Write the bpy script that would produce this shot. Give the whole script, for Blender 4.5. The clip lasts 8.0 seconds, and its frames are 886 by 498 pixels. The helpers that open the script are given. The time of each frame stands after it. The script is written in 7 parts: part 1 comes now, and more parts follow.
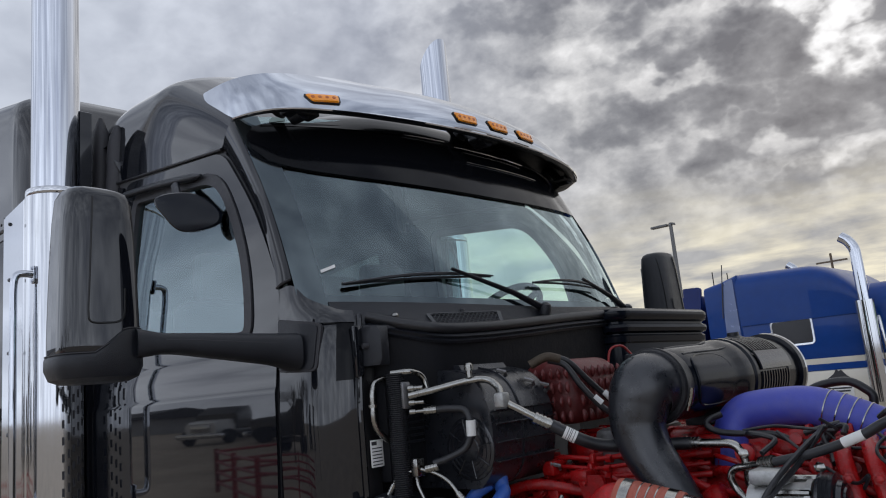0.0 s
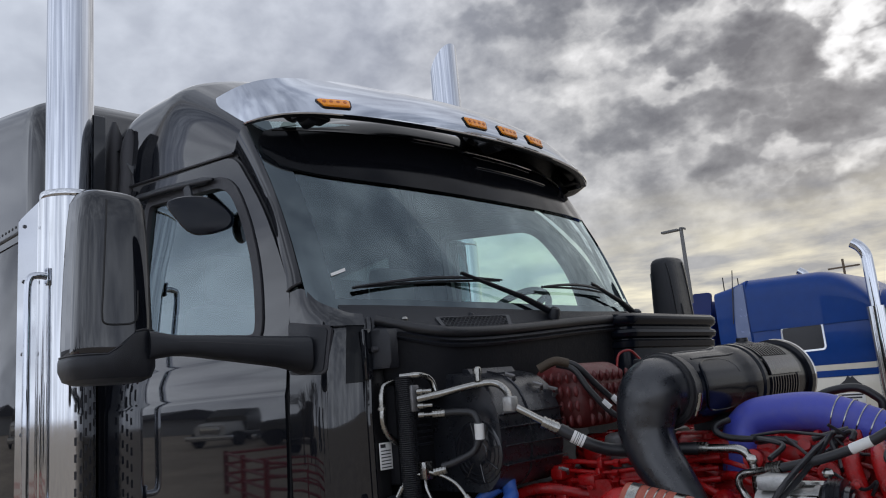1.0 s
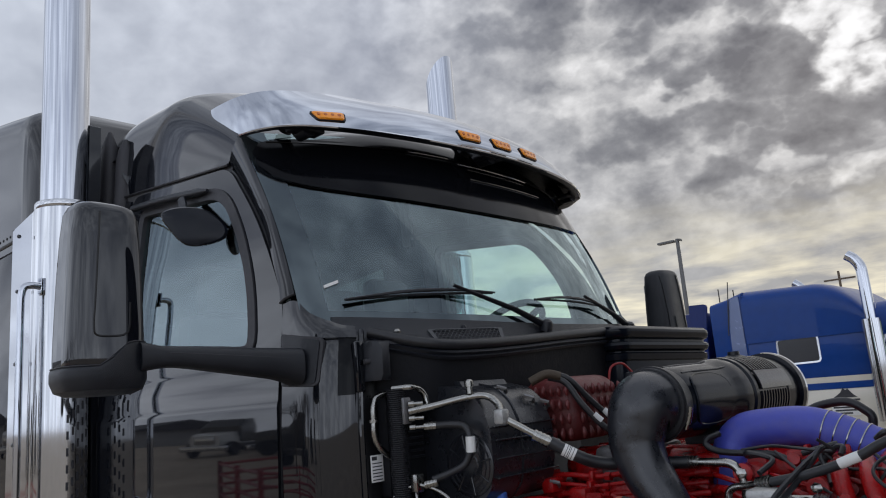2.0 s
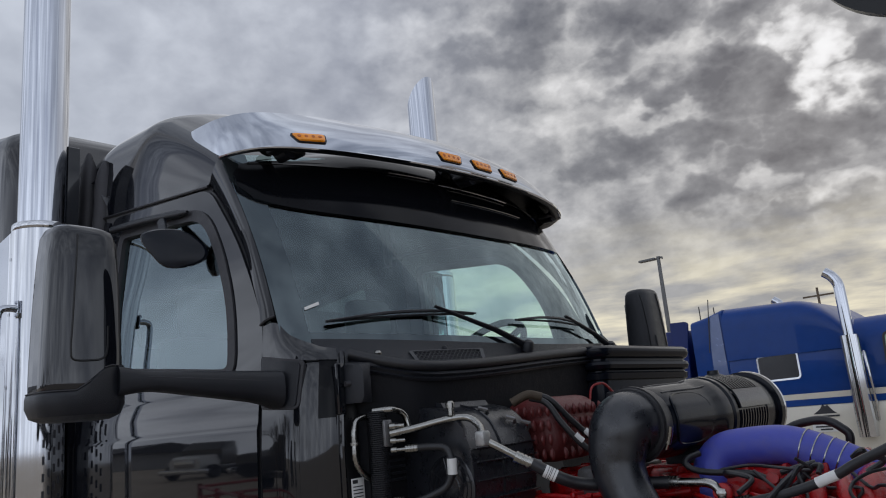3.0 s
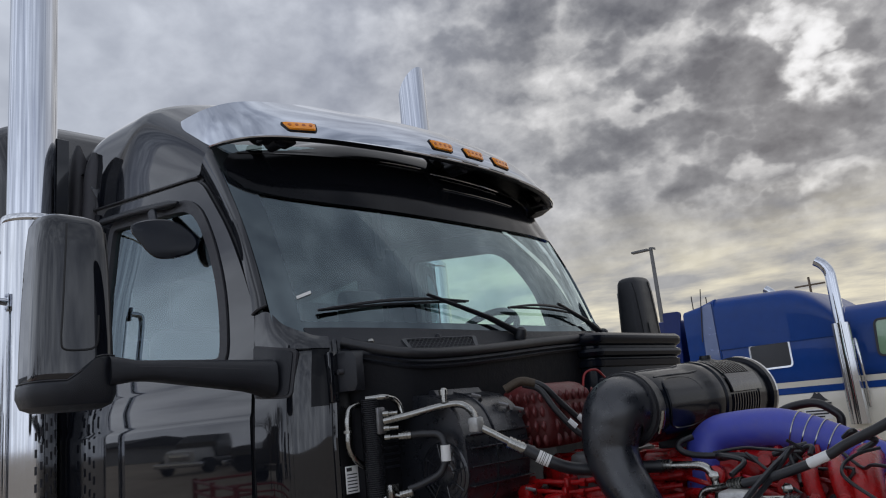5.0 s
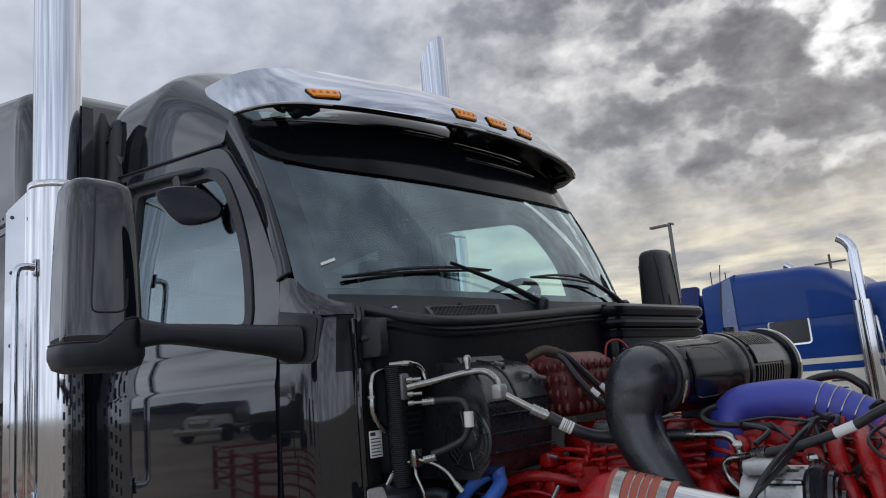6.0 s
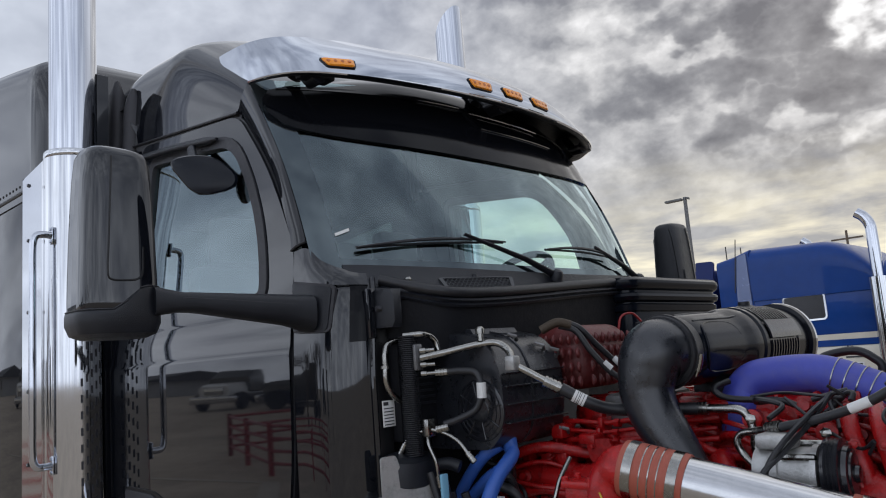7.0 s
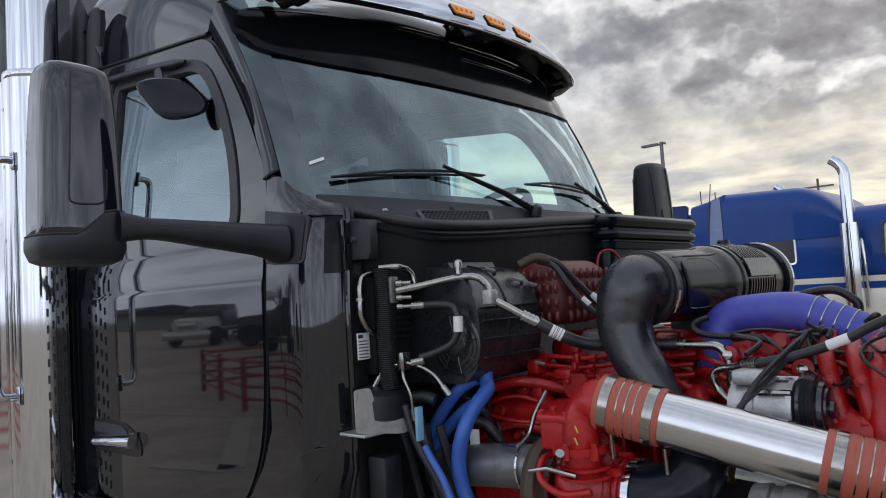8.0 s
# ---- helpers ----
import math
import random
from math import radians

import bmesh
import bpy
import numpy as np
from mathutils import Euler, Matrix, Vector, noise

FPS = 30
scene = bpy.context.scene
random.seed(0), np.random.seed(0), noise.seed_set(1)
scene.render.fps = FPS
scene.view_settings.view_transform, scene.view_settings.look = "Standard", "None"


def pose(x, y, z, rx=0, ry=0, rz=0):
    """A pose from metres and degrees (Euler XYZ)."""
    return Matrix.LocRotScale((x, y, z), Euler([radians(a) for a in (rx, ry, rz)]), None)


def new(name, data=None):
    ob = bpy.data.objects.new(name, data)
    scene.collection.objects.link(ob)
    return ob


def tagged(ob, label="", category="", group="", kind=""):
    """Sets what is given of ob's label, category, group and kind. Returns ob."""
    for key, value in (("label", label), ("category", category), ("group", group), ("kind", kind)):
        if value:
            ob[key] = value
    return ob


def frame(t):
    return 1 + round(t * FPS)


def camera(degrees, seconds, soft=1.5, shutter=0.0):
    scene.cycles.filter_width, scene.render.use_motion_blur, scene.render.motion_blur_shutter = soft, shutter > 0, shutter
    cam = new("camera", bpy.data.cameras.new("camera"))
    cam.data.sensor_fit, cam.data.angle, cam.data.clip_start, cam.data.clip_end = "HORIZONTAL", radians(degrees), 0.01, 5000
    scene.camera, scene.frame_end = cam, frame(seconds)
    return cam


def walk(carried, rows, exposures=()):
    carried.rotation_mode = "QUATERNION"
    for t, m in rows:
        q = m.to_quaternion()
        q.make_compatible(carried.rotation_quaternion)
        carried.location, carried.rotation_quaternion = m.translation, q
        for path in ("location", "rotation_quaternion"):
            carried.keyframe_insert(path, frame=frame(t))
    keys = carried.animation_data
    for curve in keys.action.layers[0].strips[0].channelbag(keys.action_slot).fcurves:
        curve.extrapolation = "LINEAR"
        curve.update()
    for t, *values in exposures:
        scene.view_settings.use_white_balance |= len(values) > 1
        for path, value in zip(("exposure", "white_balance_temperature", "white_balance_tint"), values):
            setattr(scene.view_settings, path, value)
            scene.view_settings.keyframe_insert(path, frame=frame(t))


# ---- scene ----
cam = camera(60.85, 8.0, soft=1.1)

# seconds, eye x y z, heading, upward tilt, lean (degrees); the truck's nose points to +x and its centre line is y = 0
PATH = [
    (0, 1.817, -2.273, 1.758, 42.37, 10.12, 5.35),
    (0.5, 1.822, -2.283, 1.757, 42.85, 10.25, 5.08),
    (1, 1.827, -2.283, 1.757, 43.08, 10.46, 4.95),
    (1.5, 1.835, -2.281, 1.758, 43.08, 10.73, 4.77),
    (3, 1.854, -2.283, 1.769, 41.31, 12.47, 5.25),
    (3.5, 1.852, -2.280, 1.768, 40.59, 12.90, 5.65),
    (4, 1.849, -2.281, 1.762, 40.26, 12.92, 5.97),
    (4.5, 1.855, -2.272, 1.758, 40.38, 12.60, 6.05),
    (6, 1.829, -2.289, 1.737, 42.29, 10.06, 5.08),
    (6.5, 1.822, -2.286, 1.733, 43.04, 9.18, 4.76),
    (7, 1.823, -2.286, 1.735, 43.49, 8.06, 4.37),
    (7.5, 1.807, -2.285, 1.730, 43.25, 6.36, 4.04),
    (8, 1.775, -2.249, 1.715, 41.90, 3.48, 3.52),
]
walk(cam, [(t, pose(x, y, z, 90 + tilt, 0, heading) @ pose(0, 0, 0, 0, 0, -lean)) for t, x, y, z, heading, tilt, lean in PATH],
     exposures=[(0.0, 0.0), (1.5, 0.0), (3.0, -0.22), (4.5, -0.24), (6.0, 0.0), (7.0, 0.1), (8.0, 0.32)])

# ---- sky and sun: a broken overcast, the sun low behind thin cloud ----
SUN_DIR = Vector((-0.212, 0.906, 0.366)).normalized()


# thick clouds and thin gaps on the sun's side: bearing, elevation, half width, half height (radians), weight
THICK = [(-0.572, 0.489, 0.064, 0.052, 0.8), (-0.419, 0.473, 0.092, 0.039, 0.9), (-0.467, 0.422, 0.057, 0.030, 0.8), (-0.406, 0.379, 0.079, 0.026, 0.8), (-0.343, 0.379, 0.056, 0.033, 1), (-0.296, 0.402, 0.056, 0.030, 1), (-0.288, 0.355, 0.065, 0.048, 1), (-0.232, 0.303, 0.077, 0.036, 1.1), (-0.352, 0.314, 0.095, 0.033, 1), (-0.260, 0.276, 0.090, 0.030, 0.9), (-0.439, 0.313, 0.100, 0.030, 0.8), (-0.495, 0.297, 0.072, 0.026, 0.6), (-0.340, 0.244, 0.085, 0.028, 0.9), (-0.264, 0.207, 0.088, 0.019, 0.7), (-0.184, 0.291, 0.041, 0.026, 0.7), (-0.143, 0.355, 0.037, 0.052, 0.7), (-0.289, 0.455, 0.058, 0.024, 0.8), (-0.694, 0.531, 0.120, 0.039, 0.5), (-0.645, 0.463, 0.087, 0.026, 0.4)]
THIN = [(-0.233, 0.409, 0.060, 0.024, 0.9), (-0.200, 0.379, 0.046, 0.034, 1.0), (-0.217, 0.340, 0.037, 0.038, 1.0), (-0.295, 0.249, 0.029, 0.019, 0.8), (-0.249, 0.222, 0.027, 0.017, 0.8), (-0.516, 0.406, 0.085, 0.028, 0.6), (-0.569, 0.370, 0.074, 0.022, 0.5), (-0.756, 0.497, 0.108, 0.035, 0.6), (-0.358, 0.435, 0.057, 0.022, 0.5), (-0.389, 0.347, 0.055, 0.016, 0.5), (-0.182, 0.330, 0.041, 0.024, 0.9), (-0.426, 0.347, 0.064, 0.014, 0.5), (-0.210, 0.226, 0.044, 0.017, 0.6)]


def build_world():
    w = bpy.data.worlds.new("overcast_sky")
    scene.world = w
    w.use_nodes = True
    nt = w.node_tree
    nt.nodes.clear()
    N, L = nt.nodes.new, nt.links.new

    def math_node(op, a, b=None, clamp=False):
        n = N("ShaderNodeMath")
        n.operation, n.use_clamp = op, clamp
        for i, v in enumerate((a, b)):
            if v is None:
                continue
            if isinstance(v, (int, float)):
                n.inputs[i].default_value = v
            else:
                L(v, n.inputs[i])
        return n.outputs[0]

    def vmath(op, a, b):
        n = N("ShaderNodeVectorMath")
        n.operation = op
        for i, v in enumerate((a, b)):
            if isinstance(v, (tuple, Vector)):
                n.inputs[i].default_value = v
            else:
                L(v, n.inputs[i])
        return n

    def ramp(fac, stops):
        n = N("ShaderNodeValToRGB")
        n.color_ramp.interpolation = "LINEAR"
        while len(n.color_ramp.elements) < len(stops):
            n.color_ramp.elements.new(0.5)
        for e, (p, c) in zip(n.color_ramp.elements, stops):
            e.position, e.color = p, (*c, 1)
        L(fac, n.inputs[0])
        return n.outputs[0]

    def mixc(fac, a, b, mode="MIX"):
        n = N("ShaderNodeMix")
        n.data_type, n.blend_type = "RGBA", mode
        for i, v in ((0, fac), (6, a), (7, b)):
            if isinstance(v, (int, float)):
                n.inputs[i].default_value = v
            elif isinstance(v, tuple):
                n.inputs[i].default_value = (*v, 1)
            else:
                L(v, n.inputs[i])
        return n.outputs[2]

    tc = N("ShaderNodeTexCoord")
    d = tc.outputs["Generated"]
    sep = N("ShaderNodeSeparateXYZ")
    L(d, sep.inputs[0])
    up = math_node("MAXIMUM", sep.outputs[2], 0.0)
    den = math_node("ADD", up, 0.55)
    comb = N("ShaderNodeCombineXYZ")
    L(math_node("DIVIDE", sep.outputs[0], den), comb.inputs[0])
    L(math_node("DIVIDE", sep.outputs[1], den), comb.inputs[1])
    plane = comb.outputs[0]
    den2 = math_node("ADD", up, 0.09)
    comb2 = N("ShaderNodeCombineXYZ")
    L(math_node("DIVIDE", sep.outputs[0], den2), comb2.inputs[0])
    L(math_node("DIVIDE", sep.outputs[1], den2), comb2.inputs[1])
    streaks_at = comb2.outputs[0]

    def cloud(scale, detail, rough, shift, dist=0.0, where=None):
        n = N("ShaderNodeTexNoise")
        n.inputs["Scale"].default_value = scale
        n.inputs["Detail"].default_value = detail
        n.inputs["Roughness"].default_value = rough
        n.inputs["Distortion"].default_value = dist
        L(vmath("ADD", where or plane, shift).outputs[0], n.inputs["Vector"])
        return n.outputs[0]

    streaks = cloud(1.5, 6, 0.55, (1.0, 4.0, 0.0), 0.2, streaks_at)
    # thick clouds with frayed edges, and the gaps between them
    stretched = vmath("MULTIPLY", d, (1.0, 1.0, 1.4)).outputs[0]

    def puffs(scale, detail, rough, shift):
        return cloud(scale, detail, rough, shift, 0.15, stretched)
    fray = N("ShaderNodeTexNoise")
    fray.inputs["Scale"].default_value, fray.inputs["Detail"].default_value, fray.inputs["Roughness"].default_value = 21.0, 3, 0.5
    L(stretched, fray.inputs["Vector"])
    bearing = N("ShaderNodeCombineXYZ")
    L(math_node("ARCTAN2", sep.outputs[0], sep.outputs[1]), bearing.inputs[0])
    L(math_node("ARCSINE", sep.outputs[2]), bearing.inputs[1])
    shift = vmath("MULTIPLY", vmath("SUBTRACT", fray.outputs["Color"], (0.5, 0.5, 0.5)).outputs[0], (0.13, 0.085, 0.0)).outputs[0]
    frayed = vmath("ADD", bearing.outputs[0], shift).outputs[0]

    def blobs(rows):
        total = None
        for a, e, ra, re, k in rows:
            off = vmath("MULTIPLY", vmath("SUBTRACT", frayed, (a, e, 0.0)).outputs[0], (1 / ra, 1 / re, 0.0)).outputs[0]
            near = math_node("MULTIPLY", math_node("SUBTRACT", 1.0, vmath("DOT_PRODUCT", off, off).outputs["Value"], True), k)
            total = near if total is None else math_node("MAXIMUM", total, near)
        return total
    thick, thin_gap = blobs(THICK), blobs(THIN)
    broad, fluff, wisps = puffs(9.0, 4, 0.5, (3.0, 1.0, 2.0)), puffs(22.0, 4, 0.5, (1.0, 5.0, 0.5)), puffs(55.0, 4, 0.55, (2.0, 0.0, 4.0))
    ragged = math_node("ADD", math_node("MULTIPLY", math_node("SUBTRACT", fluff, 0.5), 0.52), math_node("MULTIPLY", math_node("SUBTRACT", wisps, 0.5), 0.20))
    lumpy = math_node("ADD", math_node("ADD", math_node("MULTIPLY", broad, 0.42), 0.235), ragged)
    lumpy = math_node("ADD", lumpy, math_node("SUBTRACT", math_node("MULTIPLY", thick, 0.26), math_node("MULTIPLY", thin_gap, 0.24)))
    # contrast is strongest round the sun, the far side is a smooth veil
    sun_dot = vmath("DOT_PRODUCT", d, SUN_DIR).outputs["Value"]
    near_sun = ramp(sun_dot, [(0.85, (0, 0, 0)), (0.955, (1, 1, 1))])
    veil = math_node("ADD", math_node("MULTIPLY", puffs(5.0, 4, 0.45, (0.4, 1.3, 0.0)), 0.86), math_node("MULTIPLY", fluff, 0.14))
    side = ramp(sun_dot, [(0.55, (0, 0, 0)), (0.93, (1, 1, 1))])
    veil = math_node("ADD", veil, math_node("MULTIPLY", math_node("MULTIPLY", math_node("SUBTRACT", math_node("ADD", ragged, math_node("MULTIPLY", thick, 0.4)), math_node("MULTIPLY", thin_gap, 0.4)), 0.55), side))
    soft = ramp(veil, [(0.34, (0.66, 0.675, 0.71)), (0.50, (0.475, 0.49, 0.53)), (0.66, (0.33, 0.345, 0.39))])
    hard = ramp(lumpy, [(0.14, (0.92, 0.90, 0.87)), (0.32, (0.60, 0.59, 0.575)), (0.46, (0.385, 0.383, 0.385)), (0.58, (0.235, 0.237, 0.25)), (0.76, (0.12, 0.124, 0.142))])
    col = mixc(near_sun, soft, hard)
    # a warm, streaky light low in the sky on the sun's side
    low = ramp(sep.outputs[2], [(0.10, (1, 1, 1)), (0.235, (0, 0, 0))])
    warm = ramp(streaks, [(0.36, (1.0, 0.91, 0.66)), (0.48, (0.70, 0.65, 0.52)), (0.62, (0.33, 0.335, 0.345))])
    col = mixc(math_node("MULTIPLY", math_node("MULTIPLY", low, side), 0.85), col, warm)
    # the sun's glare through the thin gap
    glare = ramp(sun_dot, [(0.993, (0, 0, 0)), (0.9985, (0.45, 0.45, 0.45)), (1.0, (0.9, 0.9, 0.9))])
    thin = ramp(lumpy, [(0.22, (1, 1, 1)), (0.44, (0, 0, 0))])
    col = mixc(math_node("MULTIPLY", glare, thin), col, (0.98, 0.97, 0.95))
    # overcast skies are brighter overhead
    zen = math_node("ADD", math_node("MULTIPLY", math_node("POWER", up, 1.5), ZENITH), 1.0)
    col = mixc(1.0, col, zen, "MULTIPLY")
    # and, away from the sun, unseen sky is brightened to lift reflections
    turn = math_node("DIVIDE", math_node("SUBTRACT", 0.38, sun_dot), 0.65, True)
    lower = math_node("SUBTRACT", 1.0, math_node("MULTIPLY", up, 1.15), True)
    clear = math_node("ADD", math_node("MULTIPLY", math_node("MULTIPLY", turn, lower), FAR_SKY_GAIN - 1.0), 1.0)
    # with long bands of thicker cloud across it
    stretch = vmath("MULTIPLY", plane, (1.0, 2.6, 1.0)).outputs[0]
    bands = ramp(cloud(2.6, 5, 0.55, (5.0, 1.0, 0.0), 0.5, stretch), [(0.36, (1.10, 1.10, 1.10)), (0.52, (0.95, 0.95, 0.95)), (0.64, (0.82, 0.82, 0.82))])
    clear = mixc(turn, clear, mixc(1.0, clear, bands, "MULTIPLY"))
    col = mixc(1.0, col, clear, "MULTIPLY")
    col = mixc(1.0, col, mixc(side, (0.95, 1.0, 1.085), (0.985, 1.0, 1.045)), "MULTIPLY")
    sky = N("ShaderNodeTexSky")
    sky.sky_type, sky.sun_disc = "NISHITA", False
    sky.sun_elevation = math.asin(SUN_DIR.z)
    sky.sun_rotation = math.atan2(SUN_DIR.x, SUN_DIR.y)
    b1, b2, add, out = N("ShaderNodeBackground"), N("ShaderNodeBackground"), N("ShaderNodeAddShader"), N("ShaderNodeOutputWorld")
    L(sky.outputs[0], b1.inputs[0])
    b1.inputs[1].default_value = 0.003
    L(col, b2.inputs[0])
    b2.inputs[1].default_value = SKY
    L(b1.outputs[0], add.inputs[0])
    L(b2.outputs[0], add.inputs[1])
    L(add.outputs[0], out.inputs[0])


SKY, ZENITH, FAR_SKY_GAIN = 1.0, 0.30, 2.4
build_world()
sun = new("sun", bpy.data.lights.new("sun", "SUN"))
sun.data.energy, sun.data.angle, sun.data.color = 0.5, radians(120), (1.0, 0.97, 0.92)
sun.matrix_world = Matrix.Translation((0, 30, 30)) @ SUN_DIR.to_track_quat("Z", "Y").to_matrix().to_4x4()

# ---- materials ----
def material(name, color, rough=0.5, metal=0.0, vary=0.12, scale=6.0, bump=0.0, bump_scale=60.0, coat=0.0, rough_vary=0.15, coat_ior=1.5, dirt=None, dirt_amount=0.0, spec=0.5, stretch=(1, 1, 1), random_tone=0.0):
    """A surface with broad and fine variation of tone and roughness, a fine relief and an optional layer of dust."""
    m = bpy.data.materials.new(name)
    m.use_nodes = True
    nt = m.node_tree
    N, L = nt.nodes.new, nt.links.new
    p = nt.nodes["Principled BSDF"]
    tc = N("ShaderNodeTexCoord")
    mp = N("ShaderNodeMapping")
    mp.inputs["Scale"].default_value = stretch
    L(tc.outputs["Object"], mp.inputs[0])

    def noise_node(s, detail=4, r=0.55):
        n = N("ShaderNodeTexNoise")
        n.inputs["Scale"].default_value, n.inputs["Detail"].default_value, n.inputs["Roughness"].default_value = s, detail, r
        L(mp.outputs[0], n.inputs["Vector"])
        return n.outputs[0]

    broad, grain = noise_node(scale * 0.35), noise_node(scale * 4, 6, 0.62)
    mix = N("ShaderNodeMath")
    mix.operation = "ADD"
    L(broad, mix.inputs[0])
    L(grain, mix.inputs[1])
    mr = N("ShaderNodeMapRange")
    mr.inputs[1].default_value, mr.inputs[2].default_value = 0.6, 1.4
    mr.inputs[3].default_value, mr.inputs[4].default_value = 1 - vary, 1 + vary
    L(mix.outputs[0], mr.inputs[0])
    tone = N("ShaderNodeMix")
    tone.data_type, tone.blend_type = "RGBA", "MULTIPLY"
    tone.inputs[0].default_value = 1
    tone.inputs[6].default_value = (*color, 1)
    L(mr.outputs[0], tone.inputs[7])
    out = tone.outputs[2]
    if random_tone:
        oi = N("ShaderNodeObjectInfo")
        r2 = N("ShaderNodeMapRange")
        r2.inputs[3].default_value, r2.inputs[4].default_value = 1 - random_tone, 1 + random_tone
        L(oi.outputs["Random"], r2.inputs[0])
        t2 = N("ShaderNodeMix")
        t2.data_type, t2.blend_type = "RGBA", "MULTIPLY"
        t2.inputs[0].default_value = 1
        L(out, t2.inputs[6])
        L(r2.outputs[0], t2.inputs[7])
        out = t2.outputs[2]
    rr = N("ShaderNodeMapRange")
    rr.inputs[1].default_value, rr.inputs[2].default_value = 0.3, 0.7
    rr.inputs[3].default_value, rr.inputs[4].default_value = rough * (1 - rough_vary), min(1, rough * (1 + rough_vary))
    L(grain, rr.inputs[0])
    rough_out = rr.outputs[0]
    if dirt:
        spots = noise_node(scale * 1.3, 8, 0.7)
        dm = N("ShaderNodeMapRange")
        dm.inputs[1].default_value, dm.inputs[2].default_value = 0.48, 0.72
        dm.inputs[3].default_value, dm.inputs[4].default_value = 0, dirt_amount
        L(spots, dm.inputs[0])
        t3 = N("ShaderNodeMix")
        t3.data_type = "RGBA"
        L(dm.outputs[0], t3.inputs[0])
        L(out, t3.inputs[6])
        t3.inputs[7].default_value = (*dirt, 1)
        out = t3.outputs[2]
        ad = N("ShaderNodeMath")
        ad.operation, ad.use_clamp = "ADD", True
        L(rough_out, ad.inputs[0])
        L(dm.outputs[0], ad.inputs[1])
        rough_out = ad.outputs[0]
    L(out, p.inputs["Base Color"])
    L(rough_out, p.inputs["Roughness"])
    p.inputs["Metallic"].default_value = metal
    p.inputs["Specular IOR Level"].default_value = spec
    p.inputs["Coat Weight"].default_value = coat
    p.inputs["Coat Roughness"].default_value = 0.03
    p.inputs["Coat IOR"].default_value = coat_ior
    if bump:
        bn = N("ShaderNodeBump")
        bn.inputs["Strength"].default_value = bump
        bn.inputs["Distance"].default_value = 0.004
        L(noise_node(bump_scale, 4, 0.6), bn.inputs["Height"])
        L(bn.outputs[0], p.inputs["Normal"])
    return m


def glass(name, tint, head_on, backing=None):
    """Clear tinted sheet: what it passes, and a mirror reflection that grows towards grazing (head_on: its share when seen straight)."""
    m = bpy.data.materials.new(name)
    m.use_nodes = True
    nt = m.node_tree
    nt.nodes.clear()
    N, L = nt.nodes.new, nt.links.new
    t, g, f, mx, o = (N("ShaderNode" + k) for k in ("BsdfTransparent", "BsdfGlossy", "LayerWeight", "MixShader", "OutputMaterial"))
    t.inputs[0].default_value = (*tint, 1)
    if backing:
        t = N("ShaderNodeBsdfDiffuse")
        t.inputs[0].default_value = (*backing, 1)
    g.inputs["Color"].default_value = (0.78, 0.94, 1.0, 1)
    g.inputs["Roughness"].default_value = 0.0
    f.inputs["Blend"].default_value = 0.5
    p, r = N("ShaderNodeMath"), N("ShaderNodeMapRange")
    p.operation, p.inputs[1].default_value = "POWER", 4.0
    L(f.outputs["Facing"], p.inputs[0])
    r.inputs[3].default_value, r.inputs[4].default_value = head_on, 1.0
    L(p.outputs[0], r.inputs[0])
    L(r.outputs[0], mx.inputs[0])
    L(t.outputs[0], mx.inputs[1])
    L(g.outputs[0], mx.inputs[2])
    L(mx.outputs[0], o.inputs[0])
    return m


PAINT = material("black_paint", (0.006, 0.007, 0.010), 0.25, 0.0, 0.2, 3, coat=1.0, coat_ior=1.63, dirt=(0.045, 0.046, 0.05), dirt_amount=0.05, spec=0.0)
PAINT_TRIM = material("satin_black_trim", (0.009, 0.009, 0.010), 0.32, 0.0, 0.2, 8, bump=0.1, bump_scale=300, spec=0.35)
PLASTIC = material("textured_black_plastic", (0.010, 0.0115, 0.016), 0.36, 0.0, 0.22, 9, bump=0.35, bump_scale=420, dirt=(0.085, 0.088, 0.098), dirt_amount=0.07, spec=0.42)
GREY_PLASTIC = material("dark_grey_plastic", (0.055, 0.057, 0.062), 0.4, 0.0, 0.2, 9, spec=0.4)
FIREWALL = material("matt_black_firewall", (0.008, 0.0085, 0.011), 0.6, 0.0, 0.3, 9, bump=0.3, bump_scale=90, spec=0.18, dirt=(0.05, 0.05, 0.055), dirt_amount=0.06)
GLOSSY_PLASTIC = material("moulded_black_plastic", (0.013, 0.014, 0.018), 0.20, 0.0, 0.25, 9, bump=0.10, bump_scale=70, spec=0.75, rough_vary=0.3)
DUCT = material("satin_moulded_plastic", (0.013, 0.0145, 0.019), 0.28, 0.0, 0.3, 7, bump=0.12, bump_scale=50, spec=0.75, rough_vary=0.3, dirt=(0.10, 0.107, 0.122), dirt_amount=0.12)
CANISTER = material("satin_black_plastic", (0.006, 0.008, 0.013), 0.17, 0.0, 0.2, 9, bump=0.02, bump_scale=60, spec=0.22, rough_vary=0.3)
RUBBER = material("black_rubber", (0.0125, 0.013, 0.016), 0.38, 0.0, 0.2, 14, bump=0.2, bump_scale=200, dirt=(0.12, 0.117, 0.115), dirt_amount=0.09)
CHROME = material("polished_chrome", (0.57, 0.59, 0.635), 0.04, 1.0, 0.03, 5, rough_vary=0.1)
VISOR_STEEL = material("polished_visor_steel", (0.50, 0.525, 0.575), 0.07, 1.0, 0.05, 5, rough_vary=0.2)
STAINLESS = material("polished_stainless", (0.58, 0.59, 0.61), 0.06, 1.0, 0.03, 4)
ALUMINIUM = material("drawn_aluminium", (0.56, 0.565, 0.575), 0.16, 1.0, 0.10, 8, bump=0.03, bump_scale=60, dirt=(0.40, 0.38, 0.35), dirt_amount=0.05)
